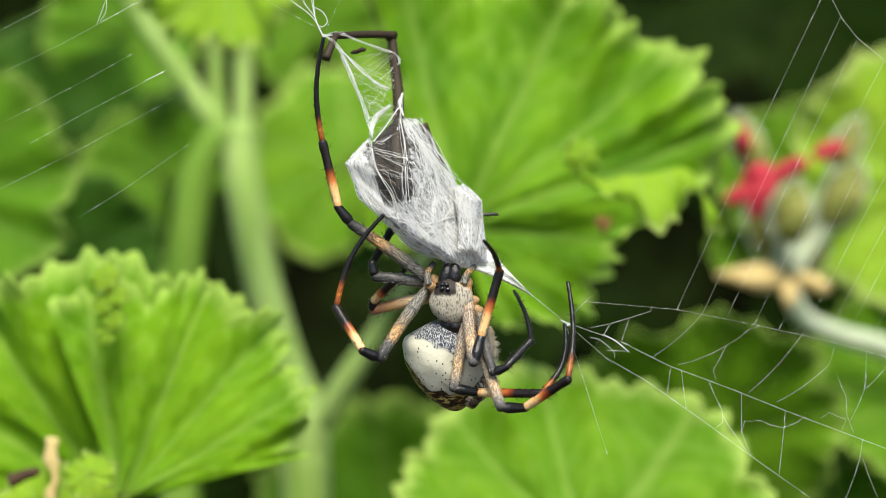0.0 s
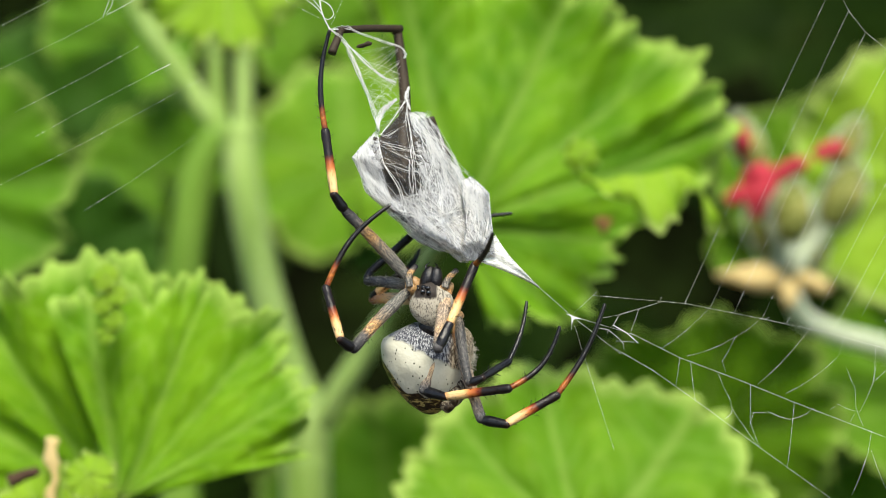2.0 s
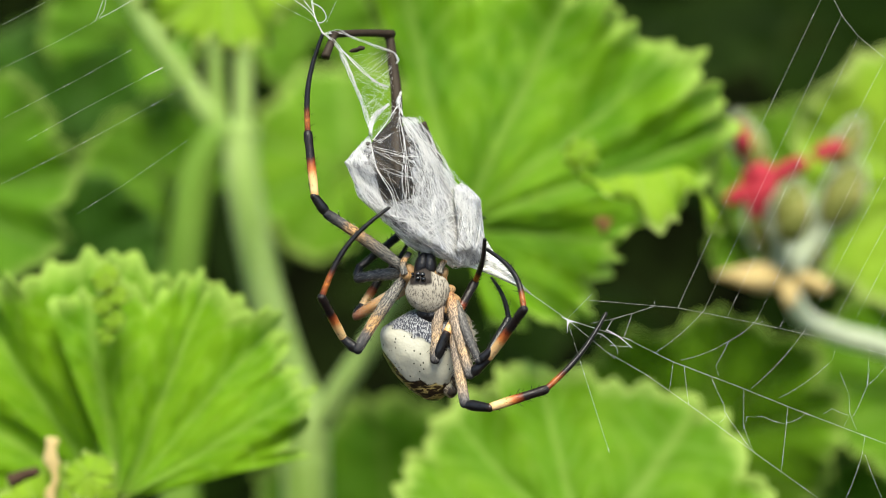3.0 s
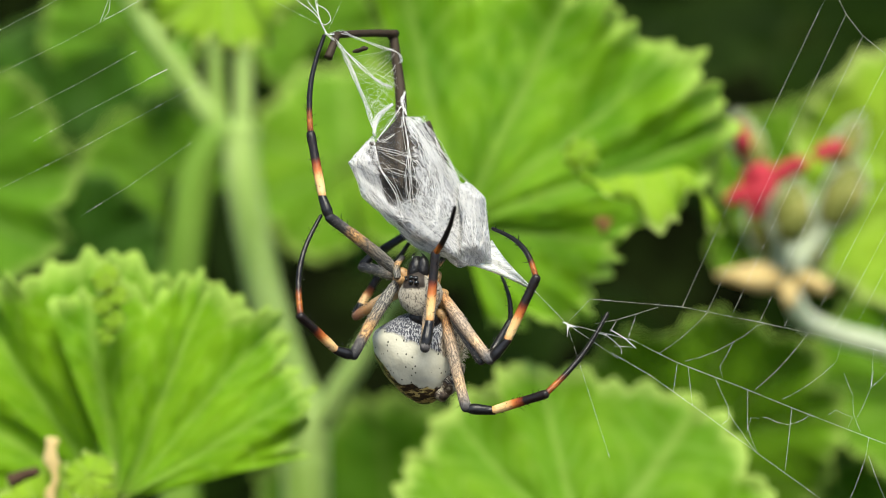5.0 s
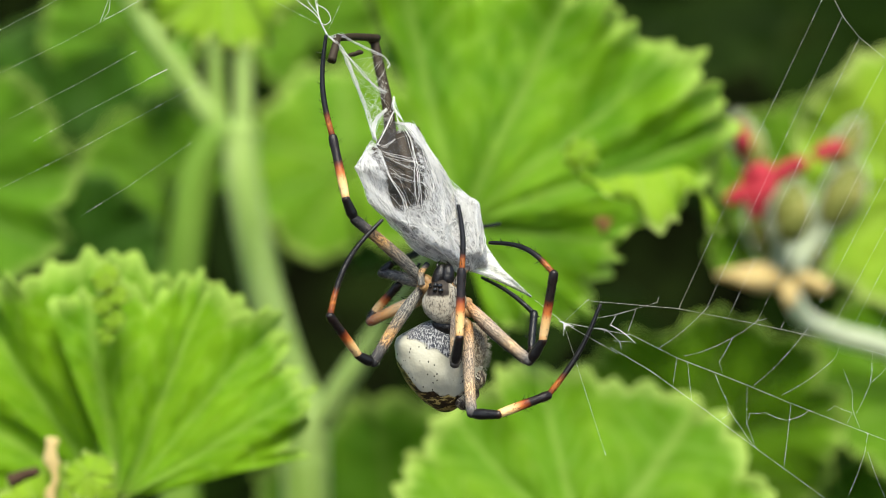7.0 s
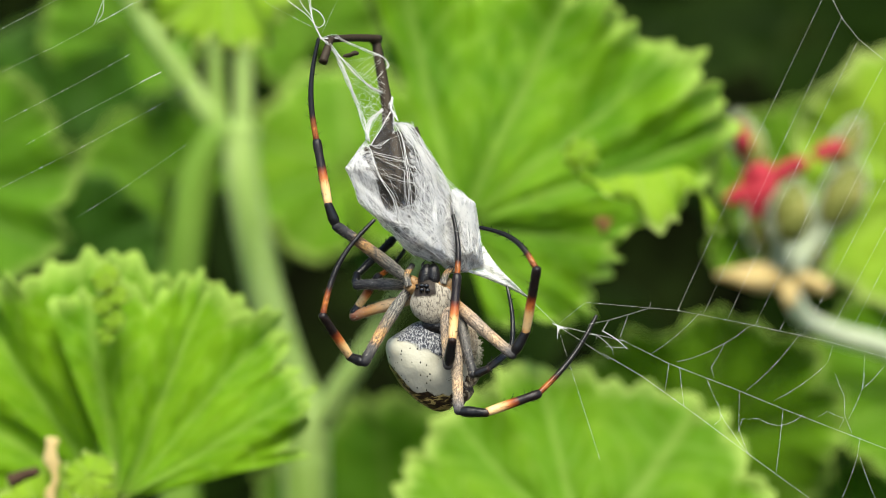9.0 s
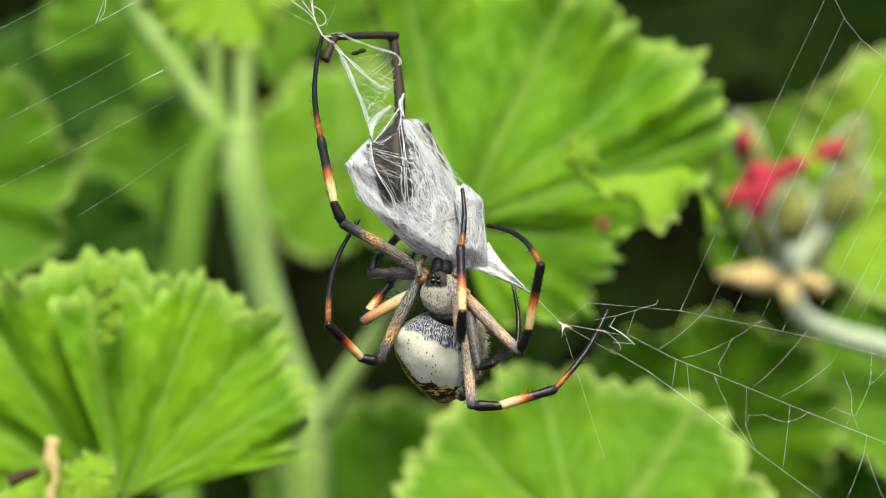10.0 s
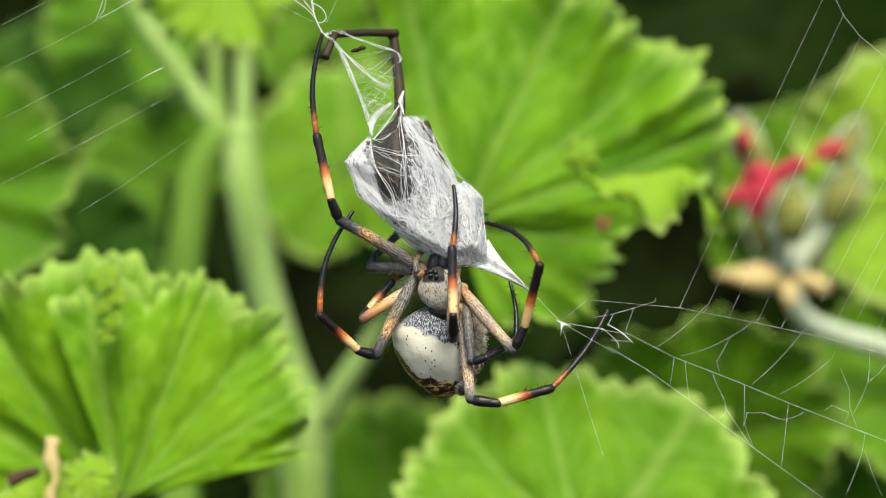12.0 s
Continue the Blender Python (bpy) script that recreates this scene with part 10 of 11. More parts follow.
    walk(legs["R4"]["patella"], [(0, mm(8.06, -9.84, -13.53, -26.6, 92.4)), (0.25, mm(6.56, -9.48, -14.09, -25.2, 94.6)), (0.5, mm(5.08, -8.46, -14.79, -21.8, 99.8)), (0.75, mm(4.72, -9.25, -14.44, -22.9, 103.1)), (1, mm(4.61, -9.6, -14.26, -27.3, 101.4)), (1.25, mm(5.99, -8.13, -14.83, -22, 94.8)), (1.5, mm(7.53, -5.98, -15.3, -11.7, 90.7)), (1.75, mm(8.75, -4.34, -15.34, 19.1, 89.8)), (2, mm(9.24, -5.24, -15, 22.4, 94.9)), (2.1, mm(8.77, -6.41, -14.83, 22.7, 95)), (2.2, mm(8.02, -7.39, -14.71, 21.8, 92.3)), (2.25, mm(7.61, -7.77, -14.67, 20.9, 90.5)), (2.3, mm(7.2, -8.07, -14.64, 19.7, 88.7)), (2.4, mm(6.48, -8.44, -14.62, 17.5, 85.8)), (2.5, mm(6.06, -8.57, -14.63, 17.6, 84.9)), (2.75, mm(5.66, -8.07, -14.9, 24.4, 90.5)), (3, mm(5.65, -7.39, -15.17, 26.9, 96.3)), (3.4, mm(6.07, -7.18, -15.19, 24.8, 97.7)), (3.8, mm(6.4, -7.01, -15.2, 20.6, 97.5)), (4.2, mm(6.69, -6.9, -15.19, 13.6, 96.7)), (4.6, mm(7, -6.69, -15.2, 2.9, 96.1)), (5, mm(7.38, -6.3, -15.24, 0.4, 94.8)), (5.25, mm(6.49, -7.14, -15.14, -0.5, 94.8)), (5.5, mm(5.49, -7.92, -14.98, -0.2, 95.1)), (5.75, mm(4.76, -8.19, -14.93, 1.2, 90.6)), (6, mm(3.83, -8.62, -14.77, 4.2, 87.8)), (6.25, mm(3.5, -9.41, -14.38, 1.8, 92.1)), (6.5, mm(3.42, -9.76, -14.19, 0, 94.7)), (6.75, mm(4.05, -9.58, -14.29, 4.4, 91.9)), (7, mm(4.65, -9.35, -14.39, 18.6, 87.8)), (7.4, mm(4.46, -9.33, -14.41, 18.5, 88.3)), (7.8, mm(4.01, -9.32, -14.43, 17.1, 89.9)), (8.2, mm(3.52, -9.34, -14.42, 15.4, 91.9)), (8.6, mm(3.19, -9.43, -14.36, 13.7, 93.7)), (9, mm(3.23, -9.64, -14.25, 13.4, 94.9)), (9.25, mm(4.04, -9.43, -14.37, 17, 93)), (9.5, mm(5.17, -8.89, -14.58, 18.3, 90.4)), (9.75, mm(5.22, -8.93, -14.56, 1.9, 90.4)), (10, mm(4.89, -8.96, -14.57, -1.2, 89.9)), (10.25, mm(4.5, -8.86, -14.64, 5.3, 93.5)), (10.5, mm(4.13, -8.87, -14.65, 5.1, 97.4)), (10.75, mm(4.26, -9.07, -14.55, 2.4, 98.5)), (11, mm(4.38, -9.26, -14.45, 0.1, 99.7)), (11.25, mm(4.39, -9.22, -14.47, 2.3, 97.6)), (11.5, mm(4.41, -9.16, -14.5, 4.3, 95.6)), (11.75, mm(4.58, -9.08, -14.53, 5.9, 96)), (12, mm(4.74, -8.98, -14.57, 4.8, 96.6))])
    walk(legs["R4"]["tibia"], [(0, mm(12.15, -7.79, -13.7, 30, 53)), (0.25, mm(10.69, -7.53, -14.42, 32.4, 62.8)), (0.5, mm(9.27, -6.76, -15.51, 30.4, 72.1)), (0.75, mm(8.83, -7.47, -15.4, 26.8, 66.8)), (1, mm(8.6, -7.5, -15.06, 22.6, 63)), (1.25, mm(10.22, -6.42, -15.19, 23.8, 60)), (1.5, mm(12.01, -5.06, -15.35, 23.3, 56.2)), (1.75, mm(13.08, -5.84, -15.33, 18.9, 55.7)), (2, mm(13.46, -6.99, -15.36, -8, 58)), (2.1, mm(12.98, -8.18, -15.2, -10.9, 59.1)), (2.2, mm(12.27, -9.09, -14.88, -17.8, 62.5)), (2.25, mm(11.89, -9.4, -14.71, -20.9, 64.6)), (2.3, mm(11.51, -9.62, -14.54, -23.3, 66.7)), (2.4, mm(10.84, -9.82, -14.3, -25.9, 70.4)), (2.5, mm(10.41, -9.95, -14.25, -25.1, 72)), (2.75, mm(9.83, -9.97, -14.94, -15.1, 73.1)), (3, mm(9.71, -9.46, -15.62, -4.2, 73.5)), (3.4, mm(10.19, -9.1, -15.75, 9.2, 71.4)), (3.8, mm(10.65, -8.62, -15.76, 14.1, 70.6)), (4.2, mm(11.11, -7.98, -15.71, 18.7, 70.1)), (4.6, mm(11.55, -6.92, -15.68, 21.2, 70)), (5, mm(11.94, -6.33, -15.62, 22, 70.5)), (5.25, mm(11.05, -7.1, -15.52, 15.8, 71.7)), (5.5, mm(10.05, -7.91, -15.38, 1.2, 73.8)), (5.75, mm(9.34, -8.29, -14.98, -9.8, 74.1)), (6, mm(8.39, -8.96, -14.6, -15.5, 73)), (6.25, mm(8.07, -9.55, -14.55, -16.5, 71.5)), (6.5, mm(7.98, -9.77, -14.57, -17.3, 70.4)), (6.75, mm(8.61, -9.93, -14.44, -22, 70)), (7, mm(8.99, -10.81, -14.22, -23.2, 70.3)), (7.4, mm(8.8, -10.78, -14.28, -22.7, 70.7)), (7.8, mm(8.39, -10.67, -14.42, -21.5, 71.9)), (8.2, mm(7.93, -10.55, -14.56, -20.1, 73.2)), (8.6, mm(7.63, -10.52, -14.65, -18.9, 74.5)), (9, mm(7.67, -10.7, -14.63, -18.7, 75.1)), (9.25, mm(8.41, -10.77, -14.6, -18.1, 74.7)), (9.5, mm(9.52, -10.33, -14.61, -17.1, 74.1)), (9.75, mm(9.8, -9.08, -14.59, -15.4, 73.6)), (10, mm(9.47, -8.87, -14.56, -11.8, 73.5)), (10.25, mm(9.05, -9.28, -14.92, -18.1, 75.4)), (10.5, mm(8.65, -9.28, -15.24, -22, 76.6)), (10.75, mm(8.79, -9.26, -15.23, -21.3, 76.9)), (11, mm(8.9, -9.27, -15.22, -20.9, 76.9)), (11.25, mm(8.93, -9.41, -15.08, -21.7, 77.7)), (11.5, mm(8.96, -9.5, -14.95, -22.3, 78.5)), (11.75, mm(9.11, -9.55, -15, -20.3, 77.5)), (12, mm(9.27, -9.36, -15.09, -18.2, 76.5))])
    walk(legs["R4"]["metatarsus"], [(0, mm(19.26, -12.93, -8.33, -27.2, 1.8)), (0.25, mm(18.42, -13.05, -10.44, -29.7, 14.4)), (0.5, mm(17.72, -11.97, -12.78, -24.5, 27.1)), (0.75, mm(17.27, -12.11, -11.78, -22.1, 28)), (1, mm(17.07, -11.46, -10.75, -21.8, 27.9)), (1.25, mm(18.37, -10.58, -10.47, -22.4, 22.7)), (1.5, mm(19.87, -9.13, -10.1, -22.5, 18.2)), (1.75, mm(21.12, -9.16, -9.84, -20, 22.1)), (2, mm(22.1, -5.55, -9.96, -12.9, 26)), (2.1, mm(21.65, -6.24, -10.01, -15.1, 27.6)), (2.2, mm(20.96, -5.94, -10.36, -17.6, 30.3)), (2.25, mm(20.57, -5.73, -10.58, -18.7, 31.9)), (2.3, mm(20.19, -5.55, -10.8, -19.7, 33.3)), (2.4, mm(19.56, -5.32, -11.19, -21.2, 35.8)), (2.5, mm(19.27, -5.59, -11.37, -21.9, 36.8)), (2.75, mm(19.34, -7.29, -12.06, -22.2, 39.2)), (3, mm(19.55, -8.71, -12.7, -22.2, 41.6)), (3.4, mm(19.82, -10.75, -12.51, -22.5, 41.7)), (3.8, mm(20.06, -11.13, -12.44, -21.7, 41.4)), (4.2, mm(20.27, -11.27, -12.38, -20.5, 40.9)), (4.6, mm(20.56, -10.64, -12.4, -18.6, 40.2)), (5, mm(20.94, -10.18, -12.44, -16.2, 39.2)), (5.25, mm(20.45, -9.91, -12.42, -16.4, 36.9)), (5.5, mm(19.93, -8.12, -12.51, -12.7, 34.1)), (5.75, mm(19.09, -6.54, -12.2, -8.2, 32.9)), (6, mm(17.88, -6.21, -11.7, -8.6, 32.4)), (6.25, mm(17.43, -6.63, -11.42, -12.3, 32.7)), (6.5, mm(17.24, -6.71, -11.26, -14.1, 32.5)), (6.75, mm(17.58, -6.08, -11.18, -11.4, 30.6)), (7, mm(17.89, -6.76, -11.03, -8.9, 29.2)), (7.4, mm(17.77, -6.81, -11.15, -11, 30.5)), (7.8, mm(17.48, -6.89, -11.45, -14.7, 33.5)), (8.2, mm(17.19, -7.02, -11.78, -18.2, 37)), (8.6, mm(17.01, -7.19, -12.04, -20.8, 40.1)), (9, mm(17.09, -7.41, -12.12, -22.1, 41.5)), (9.25, mm(17.85, -7.58, -12.02, -19.1, 40.5)), (9.5, mm(18.98, -7.31, -11.92, -16.7, 38.8)), (9.75, mm(19.31, -6.34, -11.78, -20.6, 36.8)), (10, mm(19.13, -6.76, -11.7, -23.9, 35.5)), (10.25, mm(18.52, -6.08, -12.45, -21.3, 37.7)), (10.5, mm(17.94, -5.42, -13.03, -17.9, 39.6)), (10.75, mm(18.12, -5.52, -13.05, -20, 40)), (11, mm(18.26, -5.6, -13.04, -21.9, 40.3)), (11.25, mm(18.27, -5.61, -13.04, -20.8, 39.9)), (11.5, mm(18.28, -5.59, -13.05, -19.5, 39.6)), (11.75, mm(18.53, -5.98, -12.91, -21.1, 38.9)), (12, mm(18.78, -6.16, -12.81, -22.6, 38.2))])
    walk(prey, [(0, mm(-4.45, 3, 10.2, 0, -0, 0)), (0.25, mm(-4.12, 3, 10.42, 0, -0.2, -1.1)), (0.5, mm(-3.71, 3, 10.65, 0, -0.3, -2.8)), (0.75, mm(-3.54, 3, 10.58, 0, -0.2, -4.3)), (1, mm(-3.46, 3, 10.47, 0, -0, -5.6)), (1.25, mm(-3.51, 3, 10.36, -0.1, 0.8, -6.6)), (1.5, mm(-3.55, 3, 10.3, -0.2, 1.6, -7.2)), (1.75, mm(-3.36, 3, 10.81, -0, 0.7, -3.8)), (2, mm(-3.17, 3, 11.38, 0, -0.5, -0.4)), (2.1, mm(-3.17, 3, 11.44, 0, -0.6, -0.7)), (2.2, mm(-3.18, 3, 11.48, 0, -0.7, -1.2)), (2.25, mm(-3.19, 3, 11.5, 0, -0.8, -1.5)), (2.3, mm(-3.21, 3, 11.51, 0, -0.8, -1.8)), (2.4, mm(-3.23, 3, 11.54, 0, -0.9, -2.4)), (2.5, mm(-3.27, 3, 11.54, 0, -0.9, -2.6)), (2.75, mm(-3.96, 3, 10.99, 0, -0.4, -0.7)), (3, mm(-4.6, 3, 10.43, 0, 0, 1.3)), (3.4, mm(-4.52, 3, 10.44, 0, 0, 1.2)), (3.8, mm(-4.32, 3, 10.46, -0, -0, 0.9)), (4.2, mm(-4.09, 3, 10.49, -0, -0.2, 0.5)), (4.6, mm(-3.89, 3, 10.51, -0, -0.3, 0.2)), (5, mm(-3.81, 3, 10.52, -0, -0.6, 0.1)), (5.25, mm(-4.69, 3, 10.25, -0.2, -1.4, 7.5)), (5.5, mm(-5.56, 3, 9.99, -0.6, -2.2, 14.9)), (5.75, mm(-5.55, 3, 10.09, -0.5, -1.7, 15)), (6, mm(-5.5, 3, 10.2, -0.3, -1.1, 15.1)), (6.25, mm(-5.42, 3, 10.1, -0.3, -0.9, 15.2)), (6.5, mm(-5.27, 3, 9.91, -0.2, -0.8, 15.3)), (6.75, mm(-4.79, 3, 9.66, -0.2, -0.7, 15.8)), (7, mm(-4.4, 3, 9.49, -0.2, -0.6, 16.2)), (7.4, mm(-4.49, 3, 9.48, -0.2, -0.6, 15.8)), (7.8, mm(-4.7, 3, 9.48, -0.2, -0.6, 14.8)), (8.2, mm(-4.95, 3, 9.47, -0.1, -0.6, 13.3)), (8.6, mm(-5.16, 3, 9.47, -0.1, -0.6, 11.5)), (9, mm(-5.25, 3, 9.47, -0.1, -0.6, 9.5)), (9.25, mm(-5.1, 3, 9.94, -0.1, -0.7, 7.9)), (9.5, mm(-4.85, 3, 10.41, -0.1, -0.8, 5.8)), (9.75, mm(-4.54, 3, 10.28, -0, -0.6, 1.3)), (10, mm(-4.34, 3, 10.14, 0, -0.4, -2.1)), (10.25, mm(-4.65, 3, 10.53, 0, -0.4, -2.5)), (10.5, mm(-5.04, 3, 10.92, 0, -0.4, -2.7)), (10.75, mm(-5.16, 3, 10.62, 0, -0.4, -2.7)), (11, mm(-5.22, 3, 10.32, 0, -0.4, -2.7)), (11.25, mm(-5.19, 3, 10.43, 0, -0.6, -3)), (11.5, mm(-5.11, 3, 10.57, 0, -0.8, -3.3)), (11.75, mm(-4.71, 3, 10.61, 0, -0.6, -2.8)), (12, mm(-4.37, 3, 10.62, 0, -0.4, -2.3))])
    walk(web_low, [(0, mm(0.00, 0, 0.00, 0, 0.00)), (0.25, mm(0.33, 0, 0.07, 0, 0.07)), (0.5, mm(0.66, 0, 0.18, 0, 0.14)), (0.75, mm(0.61, 0, 0.23, 0, 0.13)), (1, mm(0.51, 0, 0.30, 0, 0.12)), (1.25, mm(0.18, 0, 1.12, 0, 0.25)), (1.5, mm(-0.09, 0, 1.88, 0, 0.38)), (1.75, mm(0.81, 0, 1.84, 0, 0.34)), (2, mm(1.72, 0, 1.76, 0, 0.28)), (2.1, mm(1.70, 0, 1.71, 0, 0.26)), (2.2, mm(1.66, 0, 1.63, 0, 0.24)), (2.25, mm(1.64, 0, 1.58, 0, 0.22)), (2.3, mm(1.60, 0, 1.53, 0, 0.21)), (2.4, mm(1.53, 0, 1.43, 0, 0.19)), (2.5, mm(1.45, 0, 1.34, 0, 0.19)), (2.75, mm(0.94, 0, 1.08, 0, 0.19)), (3, mm(0.54, 0, 0.93, 0, 0.20)), (3.4, mm(0.62, 0, 0.93, 0, 0.23)), (3.8, mm(0.83, 0, 0.95, 0, 0.30)), (4.2, mm(1.07, 0, 0.96, 0, 0.38)), (4.6, mm(1.28, 0, 0.98, 0, 0.44)), (5, mm(1.36, 0, 0.98, 0, 0.46)), (5.25, mm(0.61, 0, 0.93, 0, 0.40)), (5.5, mm(-0.13, 0, 0.88, 0, 0.34)), (5.75, mm(0.18, 0, 1.60, 0, 0.52)), (6, mm(0.55, 0, 2.32, 0, 0.70)), (6.25, mm(0.60, 0, 2.22, 0, 0.65)), (6.5, mm(0.65, 0, 2.08, 0, 0.59)), (6.75, mm(1.02, 0, 2.05, 0, 0.64)), (7, mm(1.34, 0, 2.01, 0, 0.69)), (7.4, mm(1.19, 0, 1.84, 0, 0.68)), (7.8, mm(0.83, 0, 1.56, 0, 0.66)), (8.2, mm(0.40, 0, 1.27, 0, 0.63)), (8.6, mm(0.05, 0, 1.03, 0, 0.61)), (9, mm(-0.10, 0, 0.93, 0, 0.60)), (9.25, mm(0.32, 0, 1.46, 0, 0.65)), (9.5, mm(0.89, 0, 1.99, 0, 0.72)), (9.75, mm(1.14, 0, 1.91, 0, 0.80)), (10, mm(1.26, 0, 1.84, 0, 0.84)), (10.25, mm(0.88, 0, 2.03, 0, 0.76)), (10.5, mm(0.40, 0, 2.23, 0, 0.67)), (10.75, mm(0.20, 0, 2.01, 0, 0.68)), (11, mm(0.11, 0, 1.80, 0, 0.71)), (11.25, mm(0.18, 0, 1.93, 0, 0.78)), (11.5, mm(0.33, 0, 2.08, 0, 0.83)), (11.75, mm(0.65, 0, 2.12, 0, 0.77)), (12, mm(0.89, 0, 2.14, 0, 0.72))])
    walk(web_start["low"], [(0, mm(21.60, 0, -12.90, -0.0, 109.8)), (0.25, mm(21.59, 0, -12.95, -0.0, 109.6)), (0.5, mm(21.57, 0, -13.03, -0.0, 109.2)), (0.75, mm(21.51, 0, -13.13, -0.0, 108.6)), (1, mm(21.42, 0, -13.26, -0.0, 107.9)), (1.25, mm(21.32, 0, -13.75, -0.0, 105.6)), (1.5, mm(21.28, 0, -14.04, -0.0, 104.2)), (1.75, mm(21.15, 0, -13.70, -0.0, 105.6)), (2, mm(21.05, 0, -13.46, -0.0, 106.6)), (2.1, mm(21.10, 0, -13.41, -0.0, 106.8)), (2.2, mm(21.15, 0, -13.34, -0.0, 107.2)), (2.25, mm(21.19, 0, -13.30, -0.0, 107.4)), (2.3, mm(21.22, 0, -13.25, -0.0, 107.7)), (2.4, mm(21.30, 0, -13.16, -0.0, 108.2)), (2.5, mm(21.39, 0, -13.07, -0.0, 108.7)), (2.75, mm(21.45, 0, -13.07, -0.0, 108.8)), (3, mm(21.41, 0, -13.25, -0.0, 107.9)), (3.4, mm(21.33, 0, -13.51, -0.0, 106.7)), (3.8, mm(21.15, 0, -13.70, -0.0, 105.6)), (4.2, mm(20.92, 0, -13.87, -0.0, 104.6)), (4.6, mm(20.73, 0, -13.98, -0.0, 103.9)), (5, mm(20.65, 0, -14.01, -0.0, 103.7)), (5.25, mm(20.63, 0, -13.93, -0.0, 104.0)), (5.5, mm(20.62, 0, -13.76, -0.0, 104.7)), (5.75, mm(20.37, 0, -14.09, -0.0, 103.0)), (6, mm(20.13, 0, -14.48, -0.0, 101.1)), (6.25, mm(20.14, 0, -14.50, -0.0, 101.1)), (6.5, mm(20.20, 0, -14.57, -0.0, 100.8)), (6.75, mm(20.19, 0, -14.69, -0.0, 100.3)), (7, mm(20.14, 0, -14.77, -0.0, 99.9)), (7.4, mm(20.18, 0, -14.75, -0.0, 100.0)), (7.8, mm(20.25, 0, -14.62, -0.0, 100.6)), (8.2, mm(20.35, 0, -14.43, -0.0, 101.5)), (8.6, mm(20.42, 0, -14.29, -0.0, 102.2)), (9, mm(20.45, 0, -14.22, -0.0, 102.6)), (9.25, mm(20.31, 0, -14.28, -0.0, 102.2)), (9.5, mm(20.10, 0, -14.34, -0.0, 101.7)), (9.75, mm(20.00, 0, -14.54, -0.0, 100.8)), (10, mm(19.96, 0, -14.75, -0.0, 99.9)), (10.25, mm(19.90, 0, -14.67, -0.0, 100.2)), (10.5, mm(19.88, 0, -14.59, -0.0, 100.5)), (10.75, mm(19.94, 0, -14.68, -0.0, 100.2)), (11, mm(19.97, 0, -14.76, -0.0, 99.9)), (11.25, mm(19.98, 0, -14.71, -0.0, 100.1)), (11.5, mm(19.98, 0, -14.69, -0.0, 100.1)), (11.75, mm(20.04, 0, -14.75, -0.0, 99.9)), (12, mm(20.10, 0, -14.79, -0.0, 99.8))])
    walk(web_start["lowest"], [(0, mm(21.60, 0, -12.90, -0.0, 131.5)), (0.25, mm(21.59, 0, -12.95, -0.0, 131.3)), (0.5, mm(21.57, 0, -13.03, -0.0, 130.9)), (0.75, mm(21.51, 0, -13.13, -0.0, 130.3)), (1, mm(21.42, 0, -13.26, -0.0, 129.5)), (1.25, mm(21.32, 0, -13.75, -0.0, 127.1)), (1.5, mm(21.28, 0, -14.04, -0.0, 125.7)), (1.75, mm(21.15, 0, -13.70, -0.0, 126.8)), (2, mm(21.05, 0, -13.46, -0.0, 127.5)), (2.1, mm(21.10, 0, -13.41, -0.0, 127.8)), (2.2, mm(21.15, 0, -13.34, -0.0, 128.3)), (2.25, mm(21.19, 0, -13.30, -0.0, 128.5)), (2.3, mm(21.22, 0, -13.25, -0.0, 128.8)), (2.4, mm(21.30, 0, -13.16, -0.0, 129.5)), (2.5, mm(21.39, 0, -13.07, -0.0, 130.1)), (2.75, mm(21.45, 0, -13.07, -0.0, 130.3)), (3, mm(21.41, 0, -13.25, -0.0, 129.4)), (3.4, mm(21.33, 0, -13.51, -0.0, 128.2)), (3.8, mm(21.15, 0, -13.70, -0.0, 126.7)), (4.2, mm(20.92, 0, -13.87, -0.0, 125.3)), (4.6, mm(20.73, 0, -13.98, -0.0, 124.3)), (5, mm(20.65, 0, -14.01, -0.0, 123.9)), (5.25, mm(20.63, 0, -13.93, -0.0, 124.2)), (5.5, mm(20.62, 0, -13.76, -0.0, 124.9)), (5.75, mm(20.37, 0, -14.09, -0.0, 122.8)), (6, mm(20.13, 0, -14.48, -0.0, 120.4)), (6.25, mm(20.14, 0, -14.50, -0.0, 120.4)), (6.5, mm(20.20, 0, -14.57, -0.0, 120.2)), (6.75, mm(20.19, 0, -14.69, -0.0, 119.7)), (7, mm(20.14, 0, -14.77, -0.0, 119.2)), (7.4, mm(20.18, 0, -14.75, -0.0, 119.4)), (7.8, mm(20.25, 0, -14.62, -0.0, 120.1)), (8.2, mm(20.35, 0, -14.43, -0.0, 121.2)), (8.6, mm(20.42, 0, -14.29, -0.0, 122.0)), (9, mm(20.45, 0, -14.22, -0.0, 122.5)), (9.25, mm(20.31, 0, -14.28, -0.0, 121.8)), (9.5, mm(20.10, 0, -14.34, -0.0, 121.0)), (9.75, mm(20.00, 0, -14.54, -0.0, 119.9)), (10, mm(19.96, 0, -14.75, -0.0, 118.8)), (10.25, mm(19.90, 0, -14.67, -0.0, 119.0)), (10.5, mm(19.88, 0, -14.59, -0.0, 119.3)), (10.75, mm(19.94, 0, -14.68, -0.0, 119.1)), (11, mm(19.97, 0, -14.76, -0.0, 118.8)), (11.25, mm(19.98, 0, -14.71, -0.0, 119.1)), (11.5, mm(19.98, 0, -14.69, -0.0, 119.1)), (11.75, mm(20.04, 0, -14.75, -0.0, 119.0)), (12, mm(20.10, 0, -14.79, -0.0, 119.0))])
